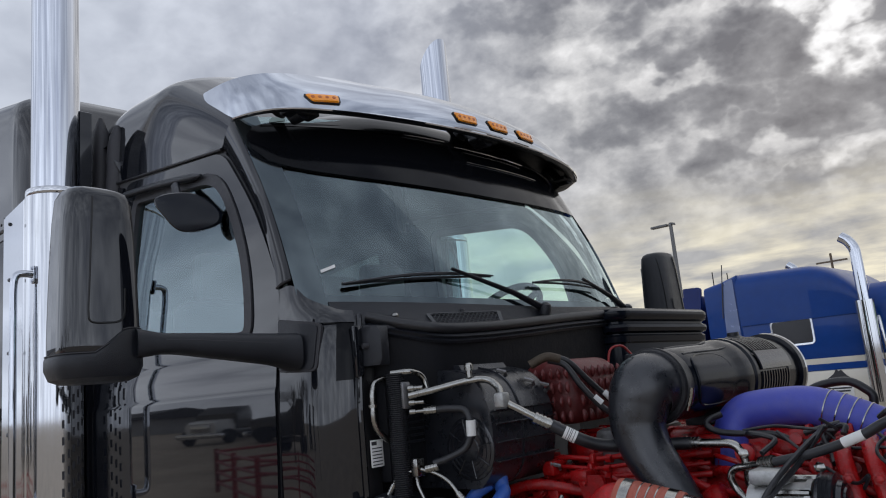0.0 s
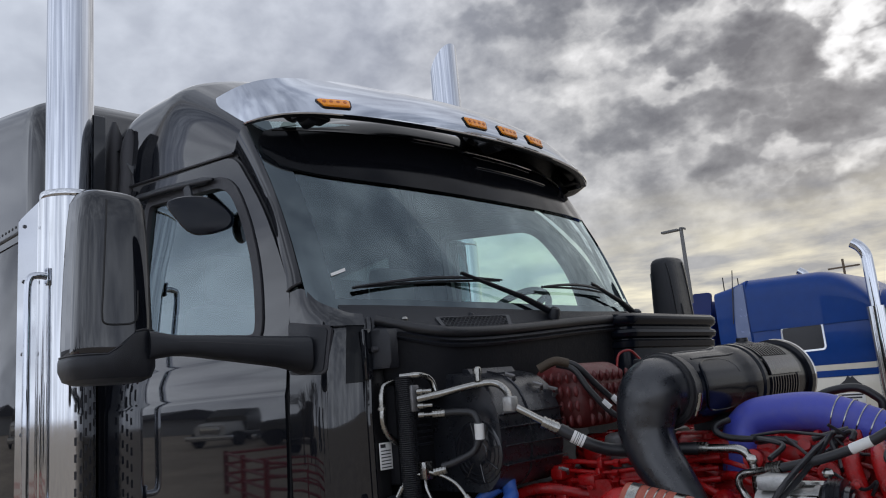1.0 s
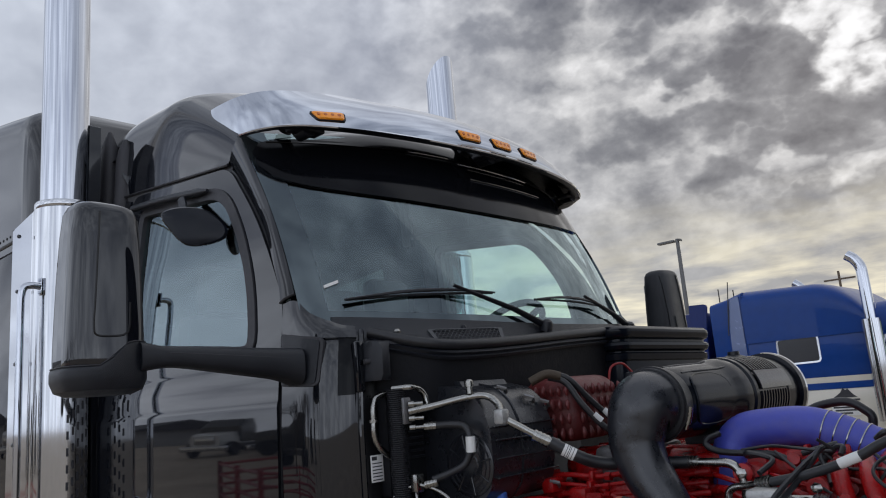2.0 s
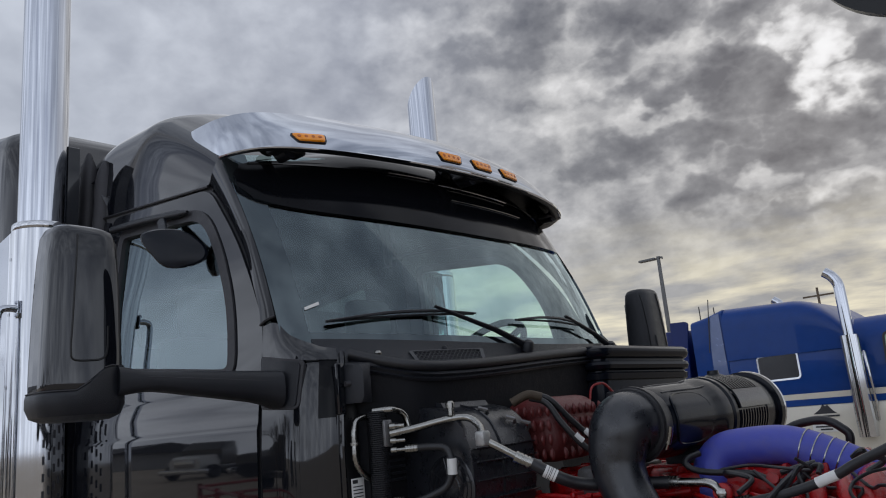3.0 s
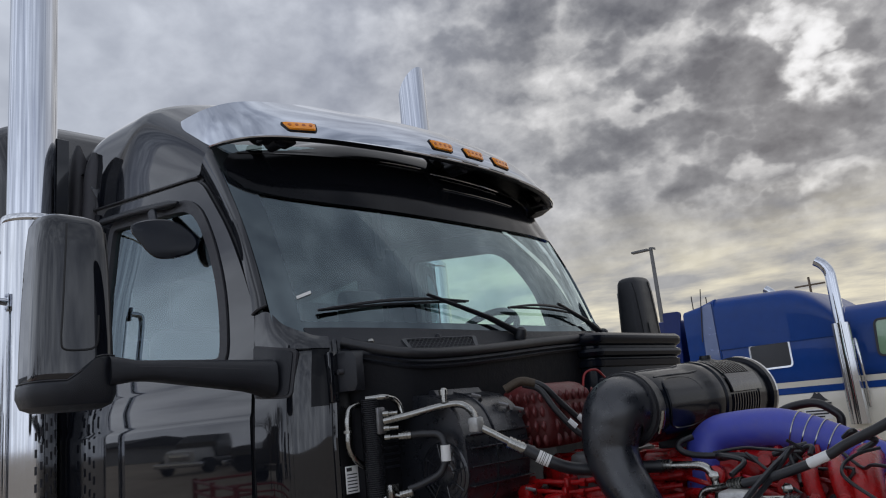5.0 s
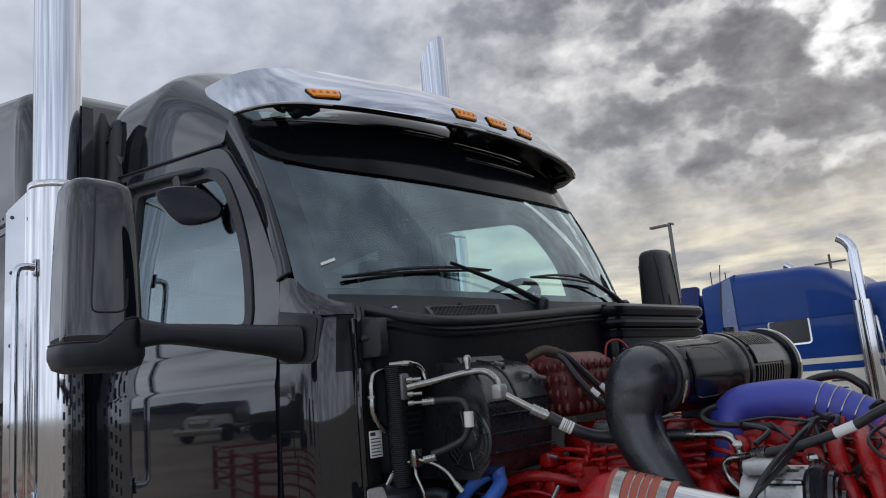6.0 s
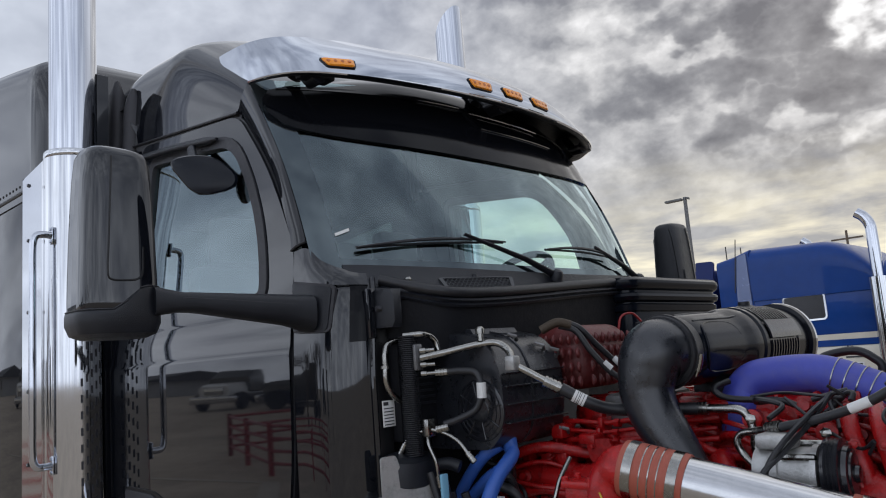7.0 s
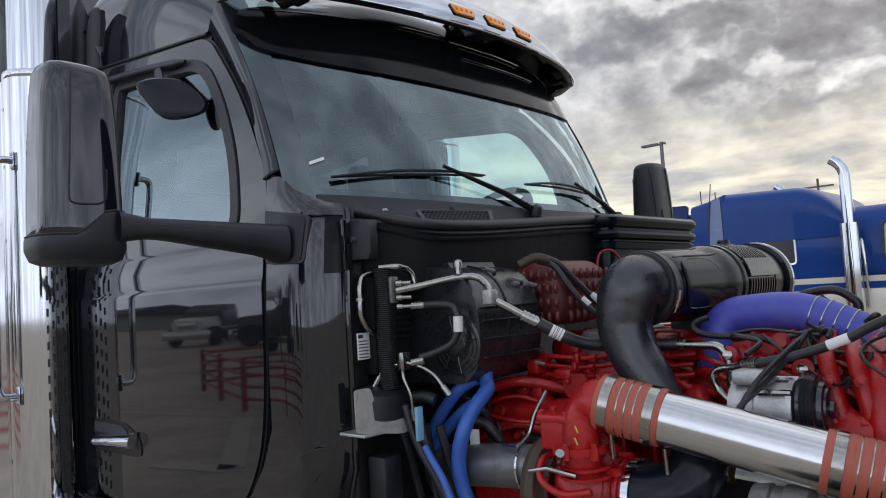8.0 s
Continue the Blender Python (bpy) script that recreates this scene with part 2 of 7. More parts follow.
CAST_ALU = material("cast_aluminium", (0.50, 0.50, 0.49), 0.42, 0.8, 0.15, 20, bump=0.35, bump_scale=240, dirt=(0.10, 0.09, 0.08), dirt_amount=0.35)
STEEL = material("zinc_plated_steel", (0.34, 0.335, 0.315), 0.16, 1.0, 0.2, 30, dirt=(0.06, 0.05, 0.04), dirt_amount=0.25)
DARK_STEEL = material("dark_steel", (0.20, 0.20, 0.205), 0.40, 0.8, 0.2, 15, bump=0.2, dirt=(0.13, 0.11, 0.09), dirt_amount=0.4)
RUST = material("heat_stained_iron", (0.07, 0.052, 0.036), 0.6, 0.4, 0.3, 20, bump=0.4, bump_scale=150)
RED = material("engine_red_paint", (0.36, 0.008, 0.009), 0.16, 0.0, 0.3, 14, bump=0.35, bump_scale=180, spec=0.42, dirt=(0.05, 0.010, 0.010), dirt_amount=0.42)
DULL_RED = material("primer_red_casting", (0.12, 0.018, 0.018), 0.42, 0.0, 0.3, 16, bump=0.3, bump_scale=120, dirt=(0.14, 0.09, 0.08), dirt_amount=0.25)
BLUE_SILICONE = material("blue_silicone", (0.060, 0.076, 0.43), 0.42, 0.0, 0.10, 10, bump=0.25, bump_scale=500, dirt=(0.20, 0.19, 0.35), dirt_amount=0.3)
COOLANT_BLUE = material("blue_coolant_hose", (0.035, 0.11, 0.42), 0.40, 0.0, 0.12, 10, bump=0.2, bump_scale=500)
RED_SILICONE = material("rust_red_silicone", (0.36, 0.082, 0.05), 0.5, 0.0, 0.12, 16, bump=0.25, bump_scale=300)
LABEL = material("white_label", (0.70, 0.70, 0.68), 0.5, 0.0, 0.06, 20)
# near-black for print, black parts and the shade in openings
NEAR_BLACK = material("near_black", (0.03, 0.03, 0.035), 0.6, 0.0, 0.1, 20)
BRASS = material("dull_brass", (0.30, 0.21, 0.09), 0.35, 0.9, 0.2, 30)
PAINT_MARK = material("yellow_paint_mark", (0.62, 0.45, 0.06), 0.5, 0.0, 0.1, 40)
AMBER = material("amber_lens", (0.95, 0.31, 0.008), 0.2, 0.0, 0.15, 60, coat=0.5)
AMBER_DARK = material("amber_bulb_pockets", (0.50, 0.12, 0.008), 0.2, 0.0, 0.2, 60)
CABIN = material("dark_cabin_trim", (0.05, 0.051, 0.055), 0.7, 0.0, 0.2, 12)
SEAT = material("charcoal_seat_cloth", (0.035, 0.036, 0.04), 0.85, 0.0, 0.2, 25, bump=0.3, bump_scale=300)
WINDSHIELD = glass("windshield_glass", (0.78, 0.97, 0.93), 0.145)
SIDE_GLASS = glass("side_window_glass", (0.80, 0.97, 0.94), 0.15)
FRIT = glass("printed_glass_edge", (1, 1, 1), 0.125, (0.006, 0.007, 0.009))
CONCRETE = material("pale_concrete", (0.43, 0.385, 0.32), 0.85, 0.0, 0.2, 2, bump=0.4, bump_scale=40)
BAND = material("smoked_band", (0.004, 0.0045, 0.006), 0.10, 0.0, 0.2, 5, spec=0.13)
HEADER = material("smoked_header_gloss", (0.006, 0.007, 0.010), 0.06, 0.0, 0.2, 5, spec=0.36)
BLUE_PAINT = material("royal_blue_paint", (0.003, 0.040, 0.205), 0.35, 0.0, 0.12, 2, coat=0.25, spec=0.2, dirt=(0.05, 0.10, 0.25), dirt_amount=0.10)
DEEP_BLUE = material("deep_blue_paint", (0.002, 0.014, 0.11), 0.35, 0.0, 0.12, 2, coat=0.25, spec=0.2)
SIDE_BLUE = material("pale_grey_blue", (0.10, 0.14, 0.28), 0.25, 0.2, 0.12, 2, coat=0.8)
CREAM = material("cream_white_paint", (0.62, 0.58, 0.49), 0.32, 0.0, 0.06, 2, coat=0.6)
WHITE_PAINT = material("white_truck_paint", (0.68, 0.68, 0.67), 0.32, 0.0, 0.06, 2, coat=0.5)
TYRE = material("tyre_rubber", (0.018, 0.018, 0.019), 0.8, 0.0, 0.25, 20, bump=0.3, bump_scale=90, dirt=(0.12, 0.11, 0.10), dirt_amount=0.4)
GROUND = material("worn_yard_surface", (0.40, 0.335, 0.26), 0.9, 0.0, 0.35, 0.8, bump=0.6, bump_scale=25, dirt=(0.24, 0.21, 0.175), dirt_amount=0.6)
BARK = material("grey_bark", (0.10, 0.085, 0.07), 0.9, 0.0, 0.3, 8)
GALV = material("galvanised_pole", (0.14, 0.14, 0.14), 0.5, 0.6, 0.2, 5)
TIMBER = material("weathered_pole_timber", (0.12, 0.09, 0.065), 0.85, 0.0, 0.3, 8, stretch=(1, 1, 0.15))
SIDING = material("grey_siding", (0.30, 0.30, 0.30), 0.7, 0.0, 0.15, 1.5)
ROOFING = material("dark_roofing", (0.07, 0.07, 0.075), 0.8, 0.0, 0.2, 2)
RED_RAIL = material("red_rail_paint", (0.30, 0.02, 0.02), 0.4, 0.0, 0.2, 5)
CAR_RED = material("dark_red_car_paint", (0.16, 0.012, 0.014), 0.3, 0.0, 0.1, 3, coat=0.8)
CAR_DARK = material("dark_grey_car_paint", (0.03, 0.032, 0.036), 0.3, 0.0, 0.1, 3, coat=0.8)


# ---- mesh helpers ----
def thing(name, label, category, at=(0, 0, 0), group="", kind=""):
    e = new(name)
    e.location = at
    e.empty_display_size = 0.1
    return tagged(e, label, category, group, kind)


def part(name, bm, mat, parent=None, label="", sharp=38):
    me = bpy.data.meshes.new(name)
    bmesh.ops.recalc_face_normals(bm, faces=bm.faces)
    bm.to_mesh(me)
    bm.free()
    for poly in me.polygons:
        poly.use_smooth = True
    me.set_sharp_from_angle(angle=radians(sharp))
    for m in mat if isinstance(mat, (list, tuple)) else (mat,):
        me.materials.append(m)
    ob = new(name, me)
    if parent is not None:
        ob.parent = parent
        if parent.type == "EMPTY":
            ob.matrix_parent_inverse = Matrix.LocRotScale(parent.location, parent.rotation_euler, None).inverted()
    if label:
        ob["label"] = label
    return ob


def toe_in(ob, degrees):
    """Leans the shading of a flat panel a little towards the nose, as the cab tapers."""
    r = Matrix.Rotation(radians(degrees), 3, "Z")
    ob.data.normals_split_custom_set([r @ c.vector for c in ob.data.corner_normals])


def V(*a):
    return Vector(a)


def box(bm, lo, hi, bevel=0.0, m=None, seg=2):
    """A box from its low to its high corner, its edges rounded."""
    lo, hi = Vector(lo), Vector(hi)
    r = bmesh.ops.create_cube(bm, size=1, matrix=Matrix.Translation((lo + hi) / 2) @ Matrix.Diagonal((*(hi - lo), 1)))
    vs = r["verts"]
    if bevel:
        es = list({e for v in vs for e in v.link_edges})
        r = bmesh.ops.bevel(bm, geom=es, offset=bevel, segments=seg, profile=0.5, affect="EDGES")
        vs = list({v for f in r["faces"] for v in f.verts} | {v for v in vs if v.is_valid})
    if m is not None:
        bmesh.ops.transform(bm, matrix=m, verts=[v for v in vs if v.is_valid])
    return bm


def boxed(lo, hi, bevel=0.0, m=None, seg=2):
    return box(bmesh.new(), lo, hi, bevel, m, seg)


def spline(pts, n=8):
    """A smooth run of points through pts."""
    p = [Vector(q) for q in pts]
    p = [2 * p[0] - p[1]] + p + [2 * p[-1] - p[-2]]
    out = []
    for i in range(1, len(p) - 2):
        a, b, c, d = p[i - 1:i + 3]
        for k in range(n):
            t = k / n
            out.append(0.5 * ((2 * b) + (c - a) * t + (2 * a - 5 * b + 4 * c - d) * t * t + (3 * b - a - 3 * c + d) * t ** 3))
    out.append(p[-2])
    return out


def tube(bm, pts, r, n=14, cap=True, flat=1.0):
    """A round bar along pts; r: one radius or one per point."""
    pts = [Vector(q) for q in pts]
    rs = r if isinstance(r, (list, tuple)) else [r] * len(pts)
    rings, ref = [], None
    for i, p in enumerate(pts):
        d = (pts[min(i + 1, len(pts) - 1)] - pts[max(i - 1, 0)]).normalized()
        if ref is None:
            ref = d.orthogonal().normalized()
        ref = (ref - d * ref.dot(d)).normalized()
        s = d.cross(ref)
        rings.append([bm.verts.new(p + (ref * math.cos(2 * math.pi * k / n) + s * math.sin(2 * math.pi * k / n) * flat) * rs[i]) for k in range(n)])
    for a, b in zip(rings, rings[1:]):
        for k in range(n):
            bm.faces.new((a[k], a[(k + 1) % n], b[(k + 1) % n], b[k]))
    if cap:
        bm.faces.new(rings[0][::-1])
        bm.faces.new(rings[-1])
    return bm


def tubed(pts, r, n=14, cap=True, flat=1.0):
    return tube(bmesh.new(), pts, r, n, cap, flat)


def lathe(bm, base, axis, profile, n=32, closed=False):
    """A turned body: profile rows (distance along the axis, radius) from base."""
    axis = Vector(axis).normalized()
    u = axis.orthogonal().normalized()
    w = axis.cross(u)
    rings = [[bm.verts.new(Vector(base) + axis * h + (u * math.cos(2 * math.pi * k / n) + w * math.sin(2 * math.pi * k / n)) * max(r, 1e-4)) for k in range(n)] for h, r in profile]
    pairs = list(zip(rings, rings[1:])) + ([(rings[-1], rings[0])] if closed else [])
    for a, b in pairs:
        for k in range(n):
            bm.faces.new((a[k], a[(k + 1) % n], b[(k + 1) % n], b[k]))
    if not closed:
        bm.faces.new(rings[0][::-1])
        bm.faces.new(rings[-1])
    return bm


def turned(base, axis, profile, n=32, closed=False):
    return lathe(bmesh.new(), base, axis, profile, n, closed)


def loft(sections, closed_ring=True, cap=True, bm=None):
    """A skin over rows of points."""
    bm = bm or bmesh.new()
    rings = [[bm.verts.new(q) for q in s] for s in sections]
    n = len(rings[0])
    for a, b in zip(rings, rings[1:]):
        for k in range(n if closed_ring else n - 1):
            bm.faces.new((a[k], a[(k + 1) % n], b[(k + 1) % n], b[k]))
    if cap and closed_ring:
        bm.faces.new(rings[0][::-1])
        bm.faces.new(rings[-1])
    return bm


def sheet(fn, nu, nv, thick, bm=None):
    """A curved plate: fn(u, v) with u, v from 0 to 1, and its thickness."""
    bm = bm or bmesh.new()
    pts = [[fn(i / nu, j / nv) for i in range(nu + 1)] for j in range(nv + 1)]
    g = [[bm.verts.new(p) for p in row] for row in pts]
    for j in range(nv):
        for i in range(nu):
            bm.faces.new((g[j][i], g[j][i + 1], g[j + 1][i + 1], g[j + 1][i]))
    if thick:
        last = Vector((0, 0, 0))
        back = []
        for j in range(nv + 1):
            row = []
            for i in range(nu + 1):
                du = pts[j][min(i + 1, nu)] - pts[j][max(i - 1, 0)]
                dv = pts[min(j + 1, nv)][i] - pts[max(j - 1, 0)][i]
                n = du.cross(dv)
                if n.length > 1e-9:
                    last = n.normalized()
                row.append(bm.verts.new(pts[j][i] - last * thick))
            back.append(row)
        for j in range(nv):
            for i in range(nu):
                bm.faces.new((back[j][i + 1], back[j][i], back[j + 1][i], back[j + 1][i + 1]))
        for i in range(nu):
            bm.faces.new((g[0][i + 1], g[0][i], back[0][i], back[0][i + 1]))
            bm.faces.new((g[nv][i], g[nv][i + 1], back[nv][i + 1], back[nv][i]))
        for j in range(nv):
            bm.faces.new((g[j][0], g[j + 1][0], back[j + 1][0], back[j][0]))
            bm.faces.new((g[j + 1][nu], g[j][nu], back[j][nu], back[j + 1][nu]))
    return bm


def rounded(pts, r, n=5):
    """A closed 2D outline with its corners rounded; r: one radius or one per corner."""
    out = []
    k = len(pts)
    for i, p in enumerate(pts):
        p = Vector((*p, 0)).to_2d()
        a, b = Vector(pts[i - 1]), Vector(pts[(i + 1) % k])
        rad = r[i] if isinstance(r, (list, tuple)) else r
        da, db = (a - p), (b - p)
        ra, rb = min(rad, da.length * 0.48), min(rad, db.length * 0.48)
        s, e = p + da.normalized() * ra, p + db.normalized() * rb
        for j in range(n + 1):
            t = j / n
            out.append((s * (1 - t) ** 2 + p * 2 * t * (1 - t) + e * t * t))
    return out


def plate(outer, holes, place, thick, cuts=(), xcuts=(), back=Vector((0, 1, 0))):
    """A panel from a 2D outline with openings, laid onto a curved face by place(a, b); it thickens towards back."""
    bm = bmesh.new()
    edges = []
    for loop in (outer, *holes):
        vs = [bm.verts.new((q[0], 0, q[1])) for q in loop]
        edges += [bm.edges.new((vs[i], vs[(i + 1) % len(vs)])) for i in range(len(vs))]
    bmesh.ops.triangle_fill(bm, use_beauty=True, use_dissolve=False, edges=edges)
    for z in cuts:
        bmesh.ops.bisect_plane(bm, geom=bm.verts[:] + bm.edges[:] + bm.faces[:], plane_co=(0, 0, z), plane_no=(0, 0, 1))
    for x in xcuts:
        bmesh.ops.bisect_plane(bm, geom=bm.verts[:] + bm.edges[:] + bm.faces[:], plane_co=(x, 0, 0), plane_no=(1, 0, 0))
    for v in bm.verts:
        v.co = place(v.co.x, v.co.z)
    if thick:
        bmesh.ops.recalc_face_normals(bm, faces=bm.faces)
        bm.normal_update()
        mean = sum((f.normal * f.calc_area() for f in bm.faces), Vector()).normalized()
        r = bmesh.ops.extrude_face_region(bm, geom=bm.faces[:])
        bmesh.ops.translate(bm, vec=mean * (-thick if mean.dot(back) < 0 else thick), verts=[g for g in r["geom"] if isinstance(g, bmesh.types.BMVert)])
    return bm


def offset_loop(loop, d):
    """The closed 2D outline moved outwards (d > 0) or inwards."""
    n = len(loop)
    area = sum(loop[i][0] * loop[(i + 1) % n][1] - loop[(i + 1) % n][0] * loop[i][1] for i in range(n))
    sg = 1 if area > 0 else -1
    out = []
    for i in range(n):
        t = Vector(loop[(i + 1) % n]) - Vector(loop[i - 1])
        if t.length < 1e-9:
            t = Vector((1, 0))
        t.normalize()
        out.append(Vector(loop[i]) + Vector((t.y, -t.x)) * d * sg)
    return out


def bolt(bm, at, axis, r=0.008, h=0.006):
    lathe(bm, at, axis, [(0, r * 1.5), (h * 0.3, r * 1.5), (h * 0.3, r), (h, r)], 6)

# ---- ground ----
bm = bmesh.new()
bmesh.ops.create_grid(bm, x_segments=40, y_segments=40, size=1500)
for v in bm.verts:
    v.co.z = 0.0
tagged(part("ground", bm, GROUND), "worn grey-brown asphalt of a truck yard", "ground", kind="structure")

# ---- the black truck ----
truck = thing("semi_truck", "black semi truck, hood tilted open over a red engine", "truck")


def side(z):
    """Half width of the cab at height z: upright below the belt crease, leaning in above it."""
    rows = [(0.0, 0.965), (1.772, 0.968), (1.784, 0.967), (1.80, 0.9625), (1.905, 0.9545), (1.92, 0.950), (2.02, 0.942), (2.30, 0.925), (2.66, 0.885), (2.80, 0.868)]
    for (a, ya), (b, yb) in zip(rows, rows[1:]):
        if z <= b:
            return ya + (yb - ya) * (z - a) / (b - a)
    return rows[-1][1]


CUTS = [1.2, 1.35, 1.5, 1.65, 1.772, 1.778, 1.784, 1.792, 1.80, 1.85, 1.905, 1.912, 1.92, 2.02, 2.1, 2.2, 2.3, 2.4, 2.5, 2.6, 2.66]


def seam_z(x):
    return 2.645 + (-0.47 - x) * 0.11


WIN = rounded([(-1.15, 2.035), (-0.228, 1.932), (-0.240, 2.16), (-0.305, 2.35), (-0.462, 2.568), (-1.14, 2.640)], [0.08, 0.09, 0.12, 0.2, 0.12, 0.08])
DOOR = rounded([(-1.25, 1.03), (-0.33, 1.06), (-0.20, 1.16), (-0.105, 1.36), (-0.087, 2.10), (-0.215, 2.36), (-0.455, 2.635), (-1.235, 2.715)], [0.10, 0.12, 0.1, 0.25, 0.05, 0.3, 0.07, 0.06])


# windshield: a curved sheet
def screen(u, v, out=0.0):
    """u from -1 to 1 across, v from 0 at the foot to 1 at the head."""
    y = u * (0.905 - 0.012 * v)
    foot = 0.25 - 0.24 * abs(u) ** 2.4
    head = -0.10 - 0.215 * abs(u) ** 2.4
    x = foot + (head - foot) * v + 0.03 * math.sin(math.pi * v)
    z = 2.045 - 0.035 * (1 - u * u) + v * (0.675 + 0.045 * (1 - u * u))
    return V(x + out * 0.85, y + out * 0.35 * u, z + out * 0.45)


def build_side(sg):
    """One side of the cab: door with its glass, seals and handle."""
    def on(extra):
        return lambda x, z: V(x, sg * (side(z) + extra), z)

    door = part("door", plate(DOOR, [WIN], on(0.0), 0.035, CUTS, back=V(0, -sg, 0)), PAINT, truck, "glossy black cab door with a belt crease")
    toe_in(door, -1.33 * sg)
    inner = offset_loop(WIN, -0.038)
    part("window_seal", plate(offset_loop(WIN, 0.004), [inner], on(0.006), 0.03, CUTS, back=V(0, -sg, 0)), NEAR_BLACK, door, "black rubber window surround", 50)
    g = plate(offset_loop(WIN, -0.02), [], on(-0.012), 0.0, CUTS, back=V(0, -sg, 0))
    pane = part("window_glass", g, SIDE_GLASS, door, "tinted side window")
    toe_in(pane, -1.33 * sg)
    pane.visible_shadow = False
    # trim shadow gap round the door
    part("door_gap", plate(offset_loop(DOOR, 0.007), [offset_loop(DOOR, -0.004)], on(-0.010), 0.02, CUTS, back=V(0, -sg, 0)), RUBBER, door, "dark door joint")
    # paddle handle in its recess
    rec = rounded([(-1.25, 1.205), (-0.97, 1.20), (-0.865, 1.205), (-0.875, 1.27), (-0.99, 1.318), (-1.25, 1.325)], 0.04)
    hd = part("handle_cup", plate(rec, [], on(0.004), 0.01, back=V(0, -sg, 0)), PAINT_TRIM, door, "black recessed handle cup")
    # the shade in the handle's hollow is put in as a dark plate
    lip = rounded([(-1.24, 1.272), (-1.0, 1.268), (-0.965, 1.285), (-1.01, 1.308), (-1.24, 1.313)], 0.015)
    part("cup_shade", plate(lip, [], on(0.008), 0.006, back=V(0, -sg, 0)), NEAR_BLACK, hd, "dark plate for the shade behind the paddle")
    part("door_handle", loft([[V(x, sg * (side(1.23) + d), 1.260 + 0.09 * (x + 1.19) + (z - 1.266) * (0.80 + 1.0 * (x + 1.19))) for d, z in ((0.006, 1.218), (0.022, 1.218), (0.034, 1.222), (0.042, 1.231), (0.043, 1.244), (0.038, 1.256), (0.026, 1.266), (0.006, 1.27))] for x in np.linspace(-1.19, -0.895, 12)]), CHROME, door, "chrome paddle handle", 85)
    # lower step fairing
    low = rounded([(-1.30, 0.42), (0.10, 0.42), (0.08, 0.9), (-0.22, 1.045), (-1.30, 1.015)], 0.05)
    part("step_fairing", plate(low, [], on(0.01), 0.04, [0.6, 0.8, 0.95], back=V(0, -sg, 0)), PAINT, truck, "black lower step panel")
    # strip behind the door
    rear = rounded([(-1.40, 1.0), (-1.26, 1.02), (-1.245, 2.70), (-1.40, 2.74)], 0.01)
    part("cab_rear_post", plate(rear, [], on(-0.004), 0.03, CUTS, back=V(0, -sg, 0)), PAINT, truck)
    # added filler: closes the gap and supplies the dark behind the flutes
    back = rounded([(-1.46, 2.70), (-1.31, 2.67), (-1.31, 2.96), (-1.44, 3.04)], 0.01)
    part("roof_end_filler", plate(back, [], on(-0.035), 0.03, CUTS, back=V(0, -sg, 0)), NEAR_BLACK, truck, "dull black filler added behind the roof's end")
    # cowl corner: flat side, rounded edge and the face to the hood
    plan = spline([(-0.078, 0.966, 0), (0.02, 0.963, 0), (0.07, 0.956, 0), (0.11, 0.935, 0), (0.14, 0.90, 0), (0.156, 0.86, 0)], 6)
    secs = []
    foot_run = ((0.95, 0.30), (1.06, 0.245), (1.16, 0.118), (1.25, 0.05), (1.36, 0.0), (2.0, 0.0))
    for z in (0.95, 1.0, 1.06, 1.11, 1.16, 1.20, 1.25, 1.30, 1.36, 1.5, 1.7, 1.80, 1.88, 1.94, 1.965, 1.975, 1.98):
        ahead = next(a + (b - a) * (z - za) / (zb - za) for (za, a), (zb, b) in zip(foot_run, foot_run[1:]) if z <= zb)
        k = max(0.0, (z - 1.90) / 0.08)
        lean = 0.968 - side(z)
        cut = 0.10 * max(0, (1.25 - z) / 0.3)
        secs.append([V(p.x - 0.02 * k * k - cut * max(0, (p.x + 0.078) / 0.23) - ahead * max(0.0, 1 - (p.x + 0.078) / 0.12), sg * (p.y - lean - 0.012 * k * k), z) for p in plan])
    cols = len(plan) - 1
    cc = part("cowl_corner", sheet(lambda u, v: secs[round(v * (len(secs) - 1))][round(u * cols)], cols, len(secs) - 1, 0.015), PAINT, truck, "glossy black cowl corner")

    def pad(u, v):
        t = (0.70 + 0.225 * u) * cols
        k = min(int(t), cols - 1)
        z = 1.795 + 0.165 * v
        i = next((n for n, q in enumerate(secs[1:]) if q[0].z >= z), len(secs) - 2)
        f = (z - secs[i][0].z) / (secs[i + 1][0].z - secs[i][0].z)
        lo, hi = secs[i][k].lerp(secs[i][k + 1], t - k), secs[i + 1][k].lerp(secs[i + 1][k + 1], t - k)
        d = (secs[i][k + 1] - secs[i][k]).normalized()
        return lo.lerp(hi, f) + V(-sg * d.y * 1.0, sg * d.x, 0).normalized() * 0.004
    part("hood_seal_pad", sheet(pad, 6, 20, 0.002), BAND, cc, "satin black strip")
    part("corner_tip", loft([[V(x + d, sg * (y + d), z) for x, y, z in ((0.062, 0.972, 1.300), (0.098, 0.962, 1.318), (0.140, 0.905, 1.322), (0.120, 0.925, 1.275), (0.088, 0.962, 1.222))] for d in (0.0, 0.006)]), PAINT, cc, "pointed foot of the cowl corner")
    part("corner_edge", tubed([q[-1] + V(0.004, 0, 0) for q in secs], 0.008, 8), PAINT, cc)
    # A-pillar, spreading at its foot onto the cowl corner
    outer = spline([(-0.100, side(2.09), 2.09), (-0.108, side(2.14), 2.14), (-0.132, side(2.20), 2.20), (-0.205, side(2.36), 2.365), (-0.335, side(2.53), 2.53), (-0.46, side(2.65) - 0.004, 2.655)], 8)
    glass_v = [q.x for q in spline([(v_, 0, 0) for v_ in (0.09, 0.15, 0.23, 0.45, 0.74, 1.0)], 8)]
